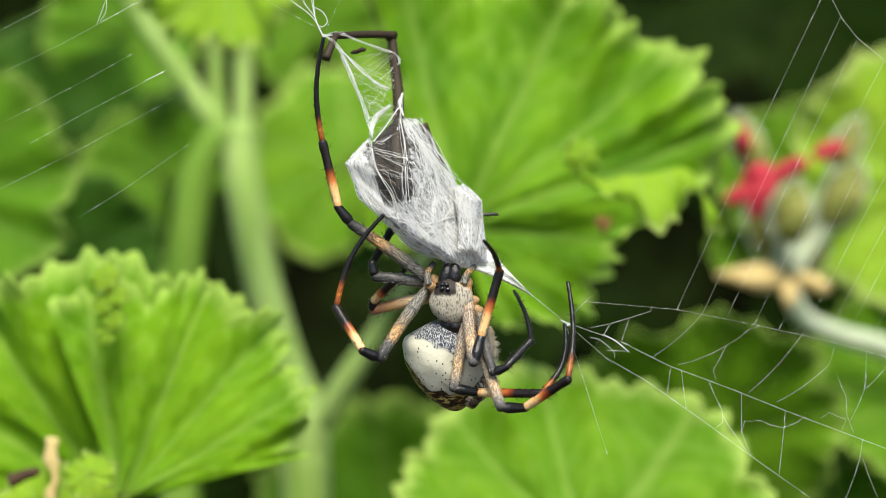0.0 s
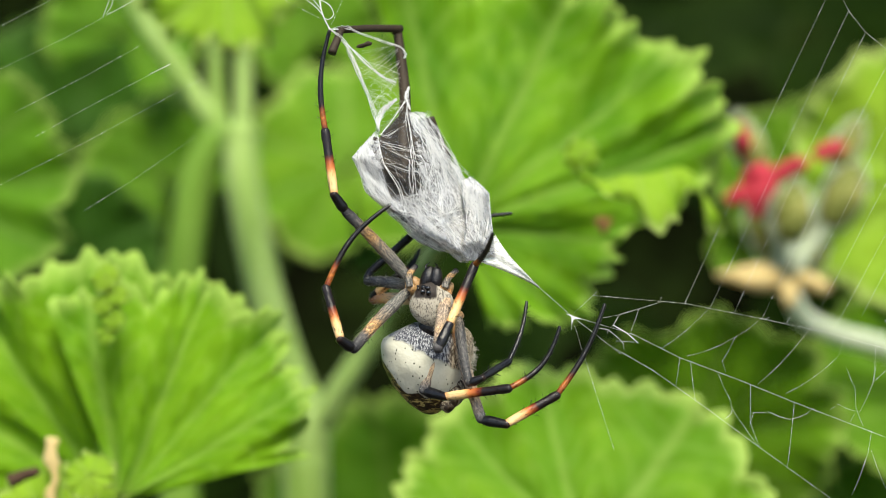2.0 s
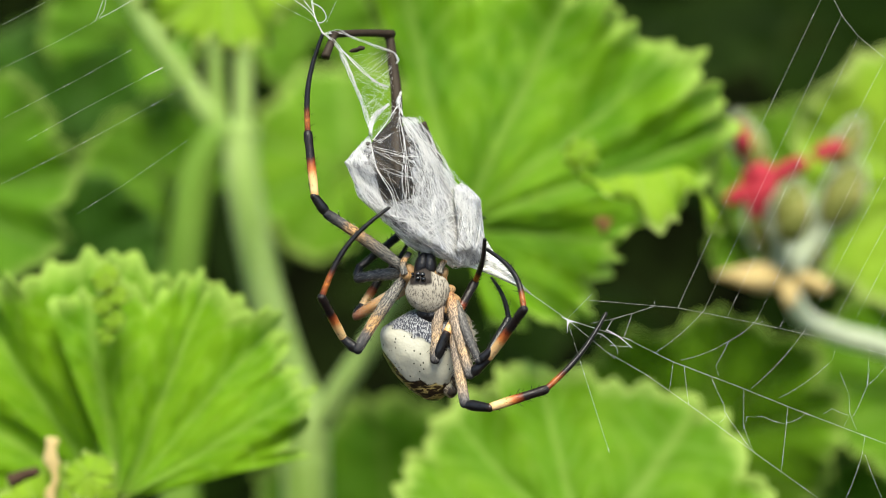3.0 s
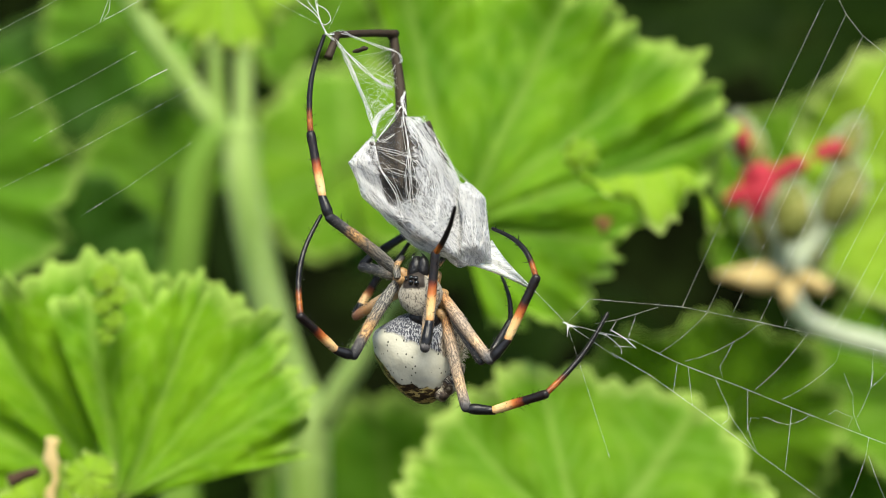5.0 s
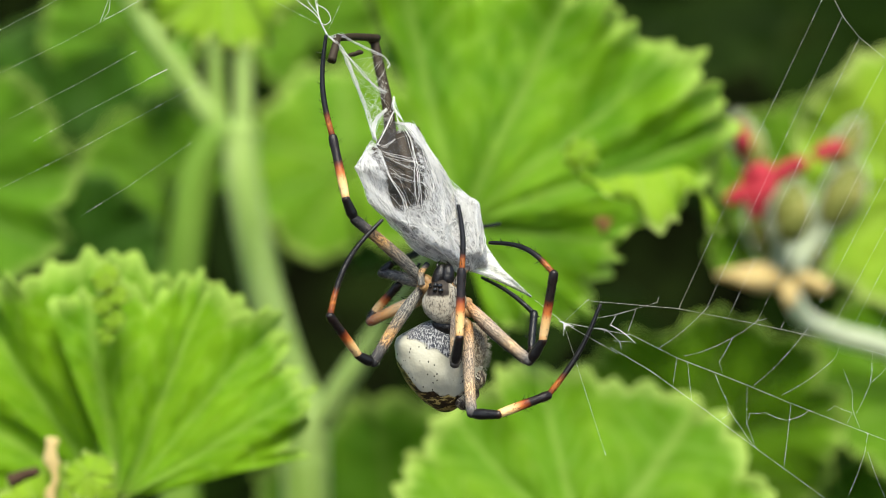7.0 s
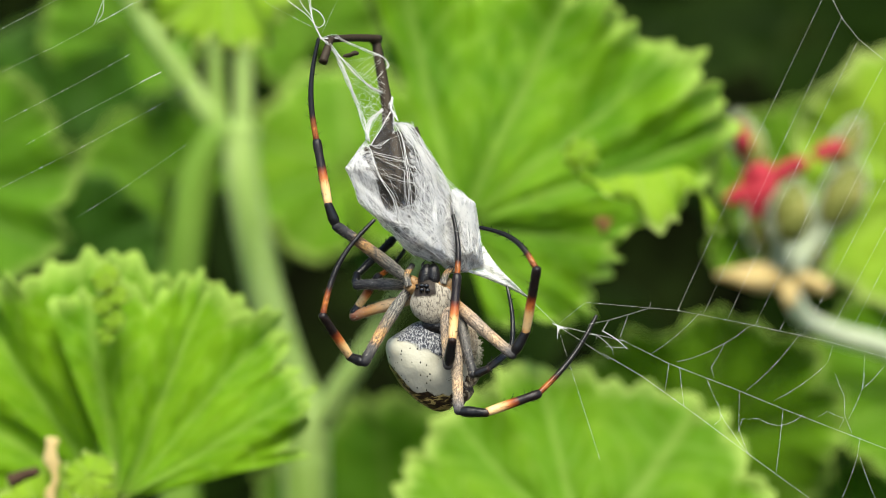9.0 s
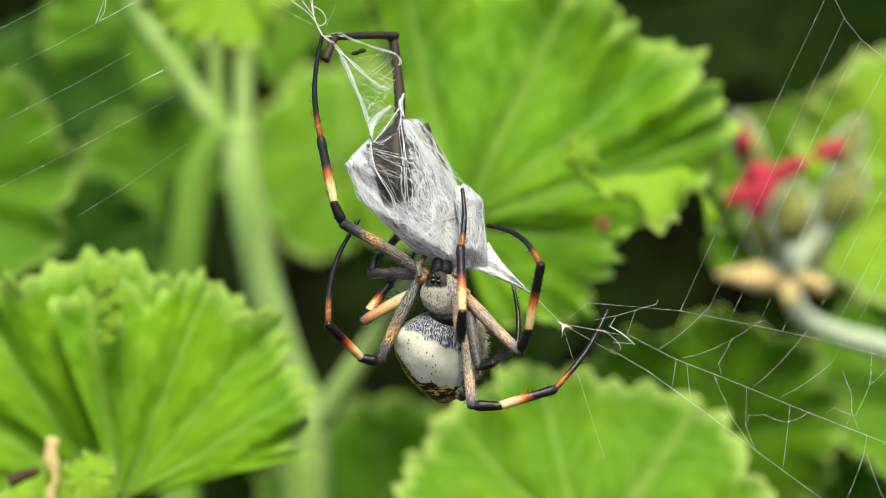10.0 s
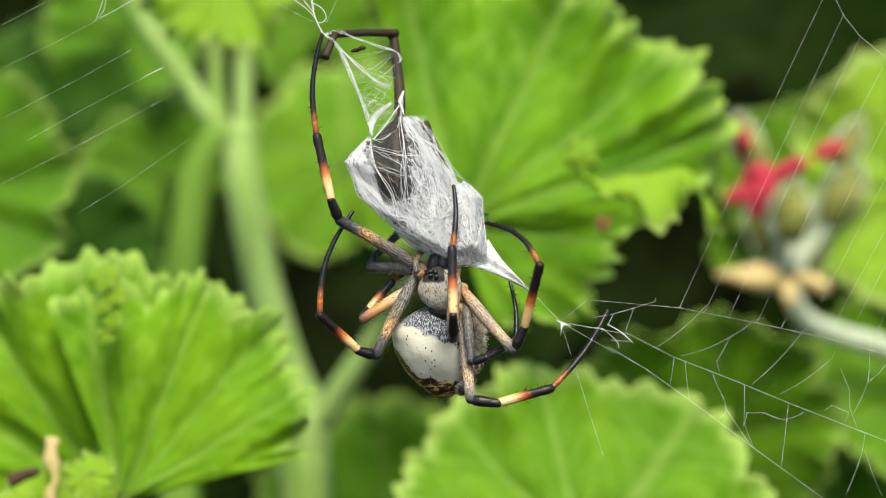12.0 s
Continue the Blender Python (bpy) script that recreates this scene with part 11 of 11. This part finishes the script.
    walk(web_start["upper"], [(0, mm(21.60, 0, -12.90, -0.0, 45.0)), (0.25, mm(21.59, 0, -12.95, -0.0, 44.4)), (0.5, mm(21.57, 0, -13.03, -0.0, 43.9)), (0.75, mm(21.51, 0, -13.13, -0.0, 44.4)), (1, mm(21.42, 0, -13.26, -0.0, 45.3)), (1.25, mm(21.32, 0, -13.75, -0.0, 46.4)), (1.5, mm(21.28, 0, -14.04, -0.0, 48.6)), (1.75, mm(21.15, 0, -13.70, -0.0, 48.4)), (2, mm(21.05, 0, -13.46, -0.0, 46.7)), (2.1, mm(21.10, 0, -13.41, -0.0, 46.1)), (2.2, mm(21.15, 0, -13.34, -0.0, 45.8)), (2.25, mm(21.19, 0, -13.30, -0.0, 45.6)), (2.3, mm(21.22, 0, -13.25, -0.0, 45.4)), (2.4, mm(21.30, 0, -13.16, -0.0, 45.3)), (2.5, mm(21.39, 0, -13.07, -0.0, 45.1)), (2.75, mm(21.45, 0, -13.07, -0.0, 45.4)), (3, mm(21.41, 0, -13.25, -0.0, 45.1)), (3.4, mm(21.33, 0, -13.51, -0.0, 43.9)), (3.8, mm(21.15, 0, -13.70, -0.0, 43.6)), (4.2, mm(20.92, 0, -13.87, -0.0, 43.6)), (4.6, mm(20.73, 0, -13.98, -0.0, 43.8)), (5, mm(20.65, 0, -14.01, -0.0, 43.7)), (5.25, mm(20.63, 0, -13.93, -0.0, 44.8)), (5.5, mm(20.62, 0, -13.76, -0.0, 45.7)), (5.75, mm(20.37, 0, -14.09, -0.0, 46.0)), (6, mm(20.13, 0, -14.48, -0.0, 46.5)), (6.25, mm(20.14, 0, -14.50, -0.0, 46.8)), (6.5, mm(20.20, 0, -14.57, -0.0, 47.3)), (6.75, mm(20.19, 0, -14.69, -0.0, 46.9)), (7, mm(20.14, 0, -14.77, -0.0, 46.5)), (7.4, mm(20.18, 0, -14.75, -0.0, 46.6)), (7.8, mm(20.25, 0, -14.62, -0.0, 47.6)), (8.2, mm(20.35, 0, -14.43, -0.0, 48.9)), (8.6, mm(20.42, 0, -14.29, -0.0, 49.8)), (9, mm(20.45, 0, -14.22, -0.0, 50.2)), (9.25, mm(20.31, 0, -14.28, -0.0, 50.4)), (9.5, mm(20.10, 0, -14.34, -0.0, 50.2)), (9.75, mm(20.00, 0, -14.54, -0.0, 50.2)), (10, mm(19.96, 0, -14.75, -0.0, 50.6)), (10.25, mm(19.90, 0, -14.67, -0.0, 51.0)), (10.5, mm(19.88, 0, -14.59, -0.0, 51.2)), (10.75, mm(19.94, 0, -14.68, -0.0, 51.1)), (11, mm(19.97, 0, -14.76, -0.0, 51.2)), (11.25, mm(19.98, 0, -14.71, -0.0, 51.6)), (11.5, mm(19.98, 0, -14.69, -0.0, 51.7)), (11.75, mm(20.04, 0, -14.75, -0.0, 50.4)), (12, mm(20.10, 0, -14.79, -0.0, 49.5))])
    walk(web_start["prey"], [(0, mm(21.60, 0, -12.90, -0.0, -51.3)), (0.25, mm(21.59, 0, -12.95, 2.7, -49.8)), (0.5, mm(21.57, 0, -13.03, 7.0, -48.0)), (0.75, mm(21.51, 0, -13.13, 10.8, -47.6)), (1, mm(21.42, 0, -13.26, 14.2, -47.8)), (1.25, mm(21.32, 0, -13.75, 17.6, -51.8)), (1.5, mm(21.28, 0, -14.04, 20.0, -56.8)), (1.75, mm(21.15, 0, -13.70, 10.6, -53.3)), (2, mm(21.05, 0, -13.46, 1.2, -48.8)), (2.1, mm(21.10, 0, -13.41, 1.7, -48.3)), (2.2, mm(21.15, 0, -13.34, 3.1, -47.9)), (2.25, mm(21.19, 0, -13.30, 3.9, -47.8)), (2.3, mm(21.22, 0, -13.25, 4.7, -47.8)), (2.4, mm(21.30, 0, -13.16, 6.0, -47.8)), (2.5, mm(21.39, 0, -13.07, 6.5, -48.0)), (2.75, mm(21.45, 0, -13.07, 1.7, -51.8)), (3, mm(21.41, 0, -13.25, -3.3, -55.0)), (3.4, mm(21.33, 0, -13.51, -3.0, -53.1)), (3.8, mm(21.15, 0, -13.70, -2.2, -50.8)), (4.2, mm(20.92, 0, -13.87, -1.3, -48.4)), (4.6, mm(20.73, 0, -13.98, -0.6, -46.2)), (5, mm(20.65, 0, -14.01, -0.3, -44.9)), (5.25, mm(20.63, 0, -13.93, -19.1, -42.8)), (5.5, mm(20.62, 0, -13.76, -35.0, -43.2)), (5.75, mm(20.37, 0, -14.09, -35.8, -46.6)), (6, mm(20.13, 0, -14.48, -36.3, -50.2)), (6.25, mm(20.14, 0, -14.50, -36.4, -50.7)), (6.5, mm(20.20, 0, -14.57, -36.7, -51.1)), (6.75, mm(20.19, 0, -14.69, -38.2, -51.6)), (7, mm(20.14, 0, -14.77, -39.3, -51.6)), (7.4, mm(20.18, 0, -14.75, -38.4, -50.5)), (7.8, mm(20.25, 0, -14.62, -36.5, -49.1)), (8.2, mm(20.35, 0, -14.43, -33.7, -47.7)), (8.6, mm(20.42, 0, -14.29, -30.0, -46.6)), (9, mm(20.45, 0, -14.22, -25.6, -46.1)), (9.25, mm(20.31, 0, -14.28, -21.6, -46.2)), (9.5, mm(20.10, 0, -14.34, -15.9, -46.4)), (9.75, mm(20.00, 0, -14.54, -3.7, -46.2)), (10, mm(19.96, 0, -14.75, 5.7, -46.3)), (10.25, mm(19.90, 0, -14.67, 6.8, -45.4)), (10.5, mm(19.88, 0, -14.59, 7.2, -44.3)), (10.75, mm(19.94, 0, -14.68, 7.2, -44.3)), (11, mm(19.97, 0, -14.76, 7.2, -44.4)), (11.25, mm(19.98, 0, -14.71, 8.1, -44.3)), (11.5, mm(19.98, 0, -14.69, 8.8, -44.2)), (11.75, mm(20.04, 0, -14.75, 7.5, -44.5)), (12, mm(20.10, 0, -14.79, 6.2, -44.6))])
    walk(web_start["hang"], [(0, mm(21.60, 0, -12.90, -0.0, 162.3)), (0.25, mm(21.59, 0, -12.95, -0.0, 162.2)), (0.5, mm(21.57, 0, -13.03, -0.0, 162.2)), (0.75, mm(21.51, 0, -13.13, -0.0, 162.2)), (1, mm(21.42, 0, -13.26, -0.0, 162.2)), (1.25, mm(21.32, 0, -13.75, -0.0, 162.1)), (1.5, mm(21.28, 0, -14.04, -0.0, 161.9)), (1.75, mm(21.15, 0, -13.70, -0.0, 162.0)), (2, mm(21.05, 0, -13.46, -0.0, 162.0)), (2.1, mm(21.10, 0, -13.41, -0.0, 162.0)), (2.2, mm(21.15, 0, -13.34, -0.0, 162.1)), (2.25, mm(21.19, 0, -13.30, -0.0, 162.1)), (2.3, mm(21.22, 0, -13.25, -0.0, 162.1)), (2.4, mm(21.30, 0, -13.16, -0.0, 162.1)), (2.5, mm(21.39, 0, -13.07, -0.0, 162.1)), (2.75, mm(21.45, 0, -13.07, -0.0, 162.1)), (3, mm(21.41, 0, -13.25, -0.0, 162.1)), (3.4, mm(21.33, 0, -13.51, -0.0, 162.1)), (3.8, mm(21.15, 0, -13.70, -0.0, 162.0)), (4.2, mm(20.92, 0, -13.87, -0.0, 161.9)), (4.6, mm(20.73, 0, -13.98, -0.0, 161.9)), (5, mm(20.65, 0, -14.01, -0.0, 161.8)), (5.25, mm(20.63, 0, -13.93, -0.0, 161.9)), (5.5, mm(20.62, 0, -13.76, -0.0, 162.0)), (5.75, mm(20.37, 0, -14.09, -0.0, 161.8)), (6, mm(20.13, 0, -14.48, -0.0, 161.6)), (6.25, mm(20.14, 0, -14.50, -0.0, 161.7)), (6.5, mm(20.20, 0, -14.57, -0.0, 161.7)), (6.75, mm(20.19, 0, -14.69, -0.0, 161.7)), (7, mm(20.14, 0, -14.77, -0.0, 161.6)), (7.4, mm(20.18, 0, -14.75, -0.0, 161.6)), (7.8, mm(20.25, 0, -14.62, -0.0, 161.6)), (8.2, mm(20.35, 0, -14.43, -0.0, 161.7)), (8.6, mm(20.42, 0, -14.29, -0.0, 161.7)), (9, mm(20.45, 0, -14.22, -0.0, 161.7)), (9.25, mm(20.31, 0, -14.28, -0.0, 161.7)), (9.5, mm(20.10, 0, -14.34, -0.0, 161.6)), (9.75, mm(20.00, 0, -14.54, -0.0, 161.5)), (10, mm(19.96, 0, -14.75, -0.0, 161.5)), (10.25, mm(19.90, 0, -14.67, -0.0, 161.5)), (10.5, mm(19.88, 0, -14.59, -0.0, 161.6)), (10.75, mm(19.94, 0, -14.68, -0.0, 161.6)), (11, mm(19.97, 0, -14.76, -0.0, 161.6)), (11.25, mm(19.98, 0, -14.71, -0.0, 161.5)), (11.5, mm(19.98, 0, -14.69, -0.0, 161.5)), (11.75, mm(20.04, 0, -14.75, -0.0, 161.5)), (12, mm(20.10, 0, -14.79, -0.0, 161.6))])
    walk(web_start["knot"], [(0, mm(21.60, 0, -12.90, 0, 109.8)), (0.25, mm(21.59, 0, -12.95, 0, 109.8)), (0.5, mm(21.57, 0, -13.03, 0, 109.8)), (0.75, mm(21.51, 0, -13.13, 0, 109.8)), (1, mm(21.42, 0, -13.26, 0, 109.8)), (1.25, mm(21.32, 0, -13.75, 0, 109.8)), (1.5, mm(21.28, 0, -14.04, 0, 109.8)), (1.75, mm(21.15, 0, -13.70, 0, 109.8)), (2, mm(21.05, 0, -13.46, 0, 109.8)), (2.1, mm(21.10, 0, -13.41, 0, 109.8)), (2.2, mm(21.15, 0, -13.34, 0, 109.8)), (2.25, mm(21.19, 0, -13.30, 0, 109.8)), (2.3, mm(21.22, 0, -13.25, 0, 109.8)), (2.4, mm(21.30, 0, -13.16, 0, 109.8)), (2.5, mm(21.39, 0, -13.07, 0, 109.8)), (2.75, mm(21.45, 0, -13.07, 0, 109.8)), (3, mm(21.41, 0, -13.25, 0, 109.8)), (3.4, mm(21.33, 0, -13.51, 0, 109.8)), (3.8, mm(21.15, 0, -13.70, 0, 109.8)), (4.2, mm(20.92, 0, -13.87, 0, 109.8)), (4.6, mm(20.73, 0, -13.98, 0, 109.8)), (5, mm(20.65, 0, -14.01, 0, 109.8)), (5.25, mm(20.63, 0, -13.93, 0, 109.8)), (5.5, mm(20.62, 0, -13.76, 0, 109.8)), (5.75, mm(20.37, 0, -14.09, 0, 109.8)), (6, mm(20.13, 0, -14.48, 0, 109.8)), (6.25, mm(20.14, 0, -14.50, 0, 109.8)), (6.5, mm(20.20, 0, -14.57, 0, 109.8)), (6.75, mm(20.19, 0, -14.69, 0, 109.8)), (7, mm(20.14, 0, -14.77, 0, 109.8)), (7.4, mm(20.18, 0, -14.75, 0, 109.8)), (7.8, mm(20.25, 0, -14.62, 0, 109.8)), (8.2, mm(20.35, 0, -14.43, 0, 109.8)), (8.6, mm(20.42, 0, -14.29, 0, 109.8)), (9, mm(20.45, 0, -14.22, 0, 109.8)), (9.25, mm(20.31, 0, -14.28, 0, 109.8)), (9.5, mm(20.10, 0, -14.34, 0, 109.8)), (9.75, mm(20.00, 0, -14.54, 0, 109.8)), (10, mm(19.96, 0, -14.75, 0, 109.8)), (10.25, mm(19.90, 0, -14.67, 0, 109.8)), (10.5, mm(19.88, 0, -14.59, 0, 109.8)), (10.75, mm(19.94, 0, -14.68, 0, 109.8)), (11, mm(19.97, 0, -14.76, 0, 109.8)), (11.25, mm(19.98, 0, -14.71, 0, 109.8)), (11.5, mm(19.98, 0, -14.69, 0, 109.8)), (11.75, mm(20.04, 0, -14.75, 0, 109.8)), (12, mm(20.10, 0, -14.79, 0, 109.8))])
    walk(web_side, [(0, mm(0.00, 0, 0.00)), (0.25, mm(0.30, 0, 0.08)), (0.5, mm(0.61, 0, 0.16)), (0.75, mm(0.52, 0, 0.04)), (1, mm(0.31, 0, -0.15)), (1.25, mm(-0.44, 0, -0.34)), (1.5, mm(-1.07, 0, -0.46)), (1.75, mm(0.15, 0, 0.27)), (2, mm(1.38, 0, 1.07)), (2.1, mm(1.38, 0, 1.12)), (2.2, mm(1.38, 0, 1.16)), (2.25, mm(1.38, 0, 1.18)), (2.3, mm(1.38, 0, 1.19)), (2.4, mm(1.37, 0, 1.21)), (2.5, mm(1.37, 0, 1.22)), (2.75, mm(0.76, 0, 0.76)), (3, mm(0.15, 0, 0.30)), (3.4, mm(0.23, 0, 0.31)), (3.8, mm(0.42, 0, 0.33)), (4.2, mm(0.65, 0, 0.36)), (4.6, mm(0.84, 0, 0.41)), (5, mm(0.92, 0, 0.46)), (5.25, mm(0.42, 0, 0.59)), (5.5, mm(-0.15, 0, 0.76)), (5.75, mm(-0.26, 0, 0.87)), (6, mm(-0.30, 0, 0.92)), (6.25, mm(-0.25, 0, 0.74)), (6.5, mm(-0.15, 0, 0.46)), (6.75, mm(0.11, 0, 0.27)), (7, mm(0.31, 0, 0.15)), (7.4, mm(0.29, 0, 0.06)), (7.8, mm(0.25, 0, -0.03)), (8.2, mm(0.21, 0, -0.09)), (8.6, mm(0.17, 0, -0.13)), (9, mm(0.15, 0, -0.15)), (9.25, mm(0.38, 0, 0.23)), (9.5, mm(0.61, 0, 0.61)), (9.75, mm(0.61, 0, 0.19)), (10, mm(0.61, 0, -0.22)), (10.25, mm(0.36, 0, 0.16)), (10.5, mm(0.00, 0, 0.54)), (10.75, mm(-0.21, 0, 0.19)), (11, mm(-0.31, 0, -0.15)), (11.25, mm(-0.26, 0, -0.10)), (11.5, mm(-0.16, 0, 0.00)), (11.75, mm(0.18, 0, 0.18)), (12, mm(0.45, 0, 0.31))])
    walk(web_high, [(0, mm(0, 0, -0)), (0.25, mm(0.25, 0, 0.2)), (0.5, mm(0.6, 0, 0.4)), (0.75, mm(0.77, 0, 0.2)), (1, mm(0.9, 0, -0)), (1.25, mm(1.03, 0, 0.17)), (1.5, mm(1.1, 0, 0.5)), (1.75, mm(1.1, 0, 0.98)), (2, mm(1.1, 0, 1.3)), (2.1, mm(1.05, 0, 1.3)), (2.2, mm(0.92, 0, 1.3)), (2.25, mm(0.83, 0, 1.3)), (2.3, mm(0.74, 0, 1.3)), (2.4, mm(0.56, 0, 1.3)), (2.5, mm(0.4, 0, 1.3)), (2.75, mm(0.02, 0, 1.02)), (3, mm(-0.2, 0, 0.7)), (3.4, mm(-0.12, 0, 0.59)), (3.8, mm(0.08, 0, 0.5)), (4.2, mm(0.32, 0, 0.44)), (4.6, mm(0.52, 0, 0.41)), (5, mm(0.6, 0, 0.4)), (5.25, mm(-0.4, 0, 0.43)), (5.5, mm(-1.4, 0, 0.5)), (5.75, mm(-1.15, 0, 0.67)), (6, mm(-0.8, 0, 0.8)), (6.25, mm(-0.66, 0, 0.77)), (6.5, mm(-0.5, 0, 0.7)), (6.75, mm(0.11, 0, 0.56)), (7, mm(0.6, 0, 0.4)), (7.4, mm(0.49, 0, 0.25)), (7.8, mm(0.21, 0, 0.11)), (8.2, mm(-0.11, 0, 0)), (8.6, mm(-0.39, 0, -0.07)), (9, mm(-0.5, 0, -0.1)), (9.25, mm(-0.5, 0, 0.3)), (9.5, mm(-0.5, 0, 0.7)), (9.75, mm(-0.35, 0, 0.45)), (10, mm(-0.2, 0, 0.2)), (10.25, mm(-0.65, 0, 0.6)), (10.5, mm(-1.1, 0, 1)), (10.75, mm(-1.1, 0, 0.6)), (11, mm(-1.1, 0, 0.2)), (11.25, mm(-1.25, 0, 0.27)), (11.5, mm(-1.4, 0, 0.4)), (11.75, mm(-0.8, 0, 0.58)), (12, mm(-0.2, 0, 0.7))])


motions()
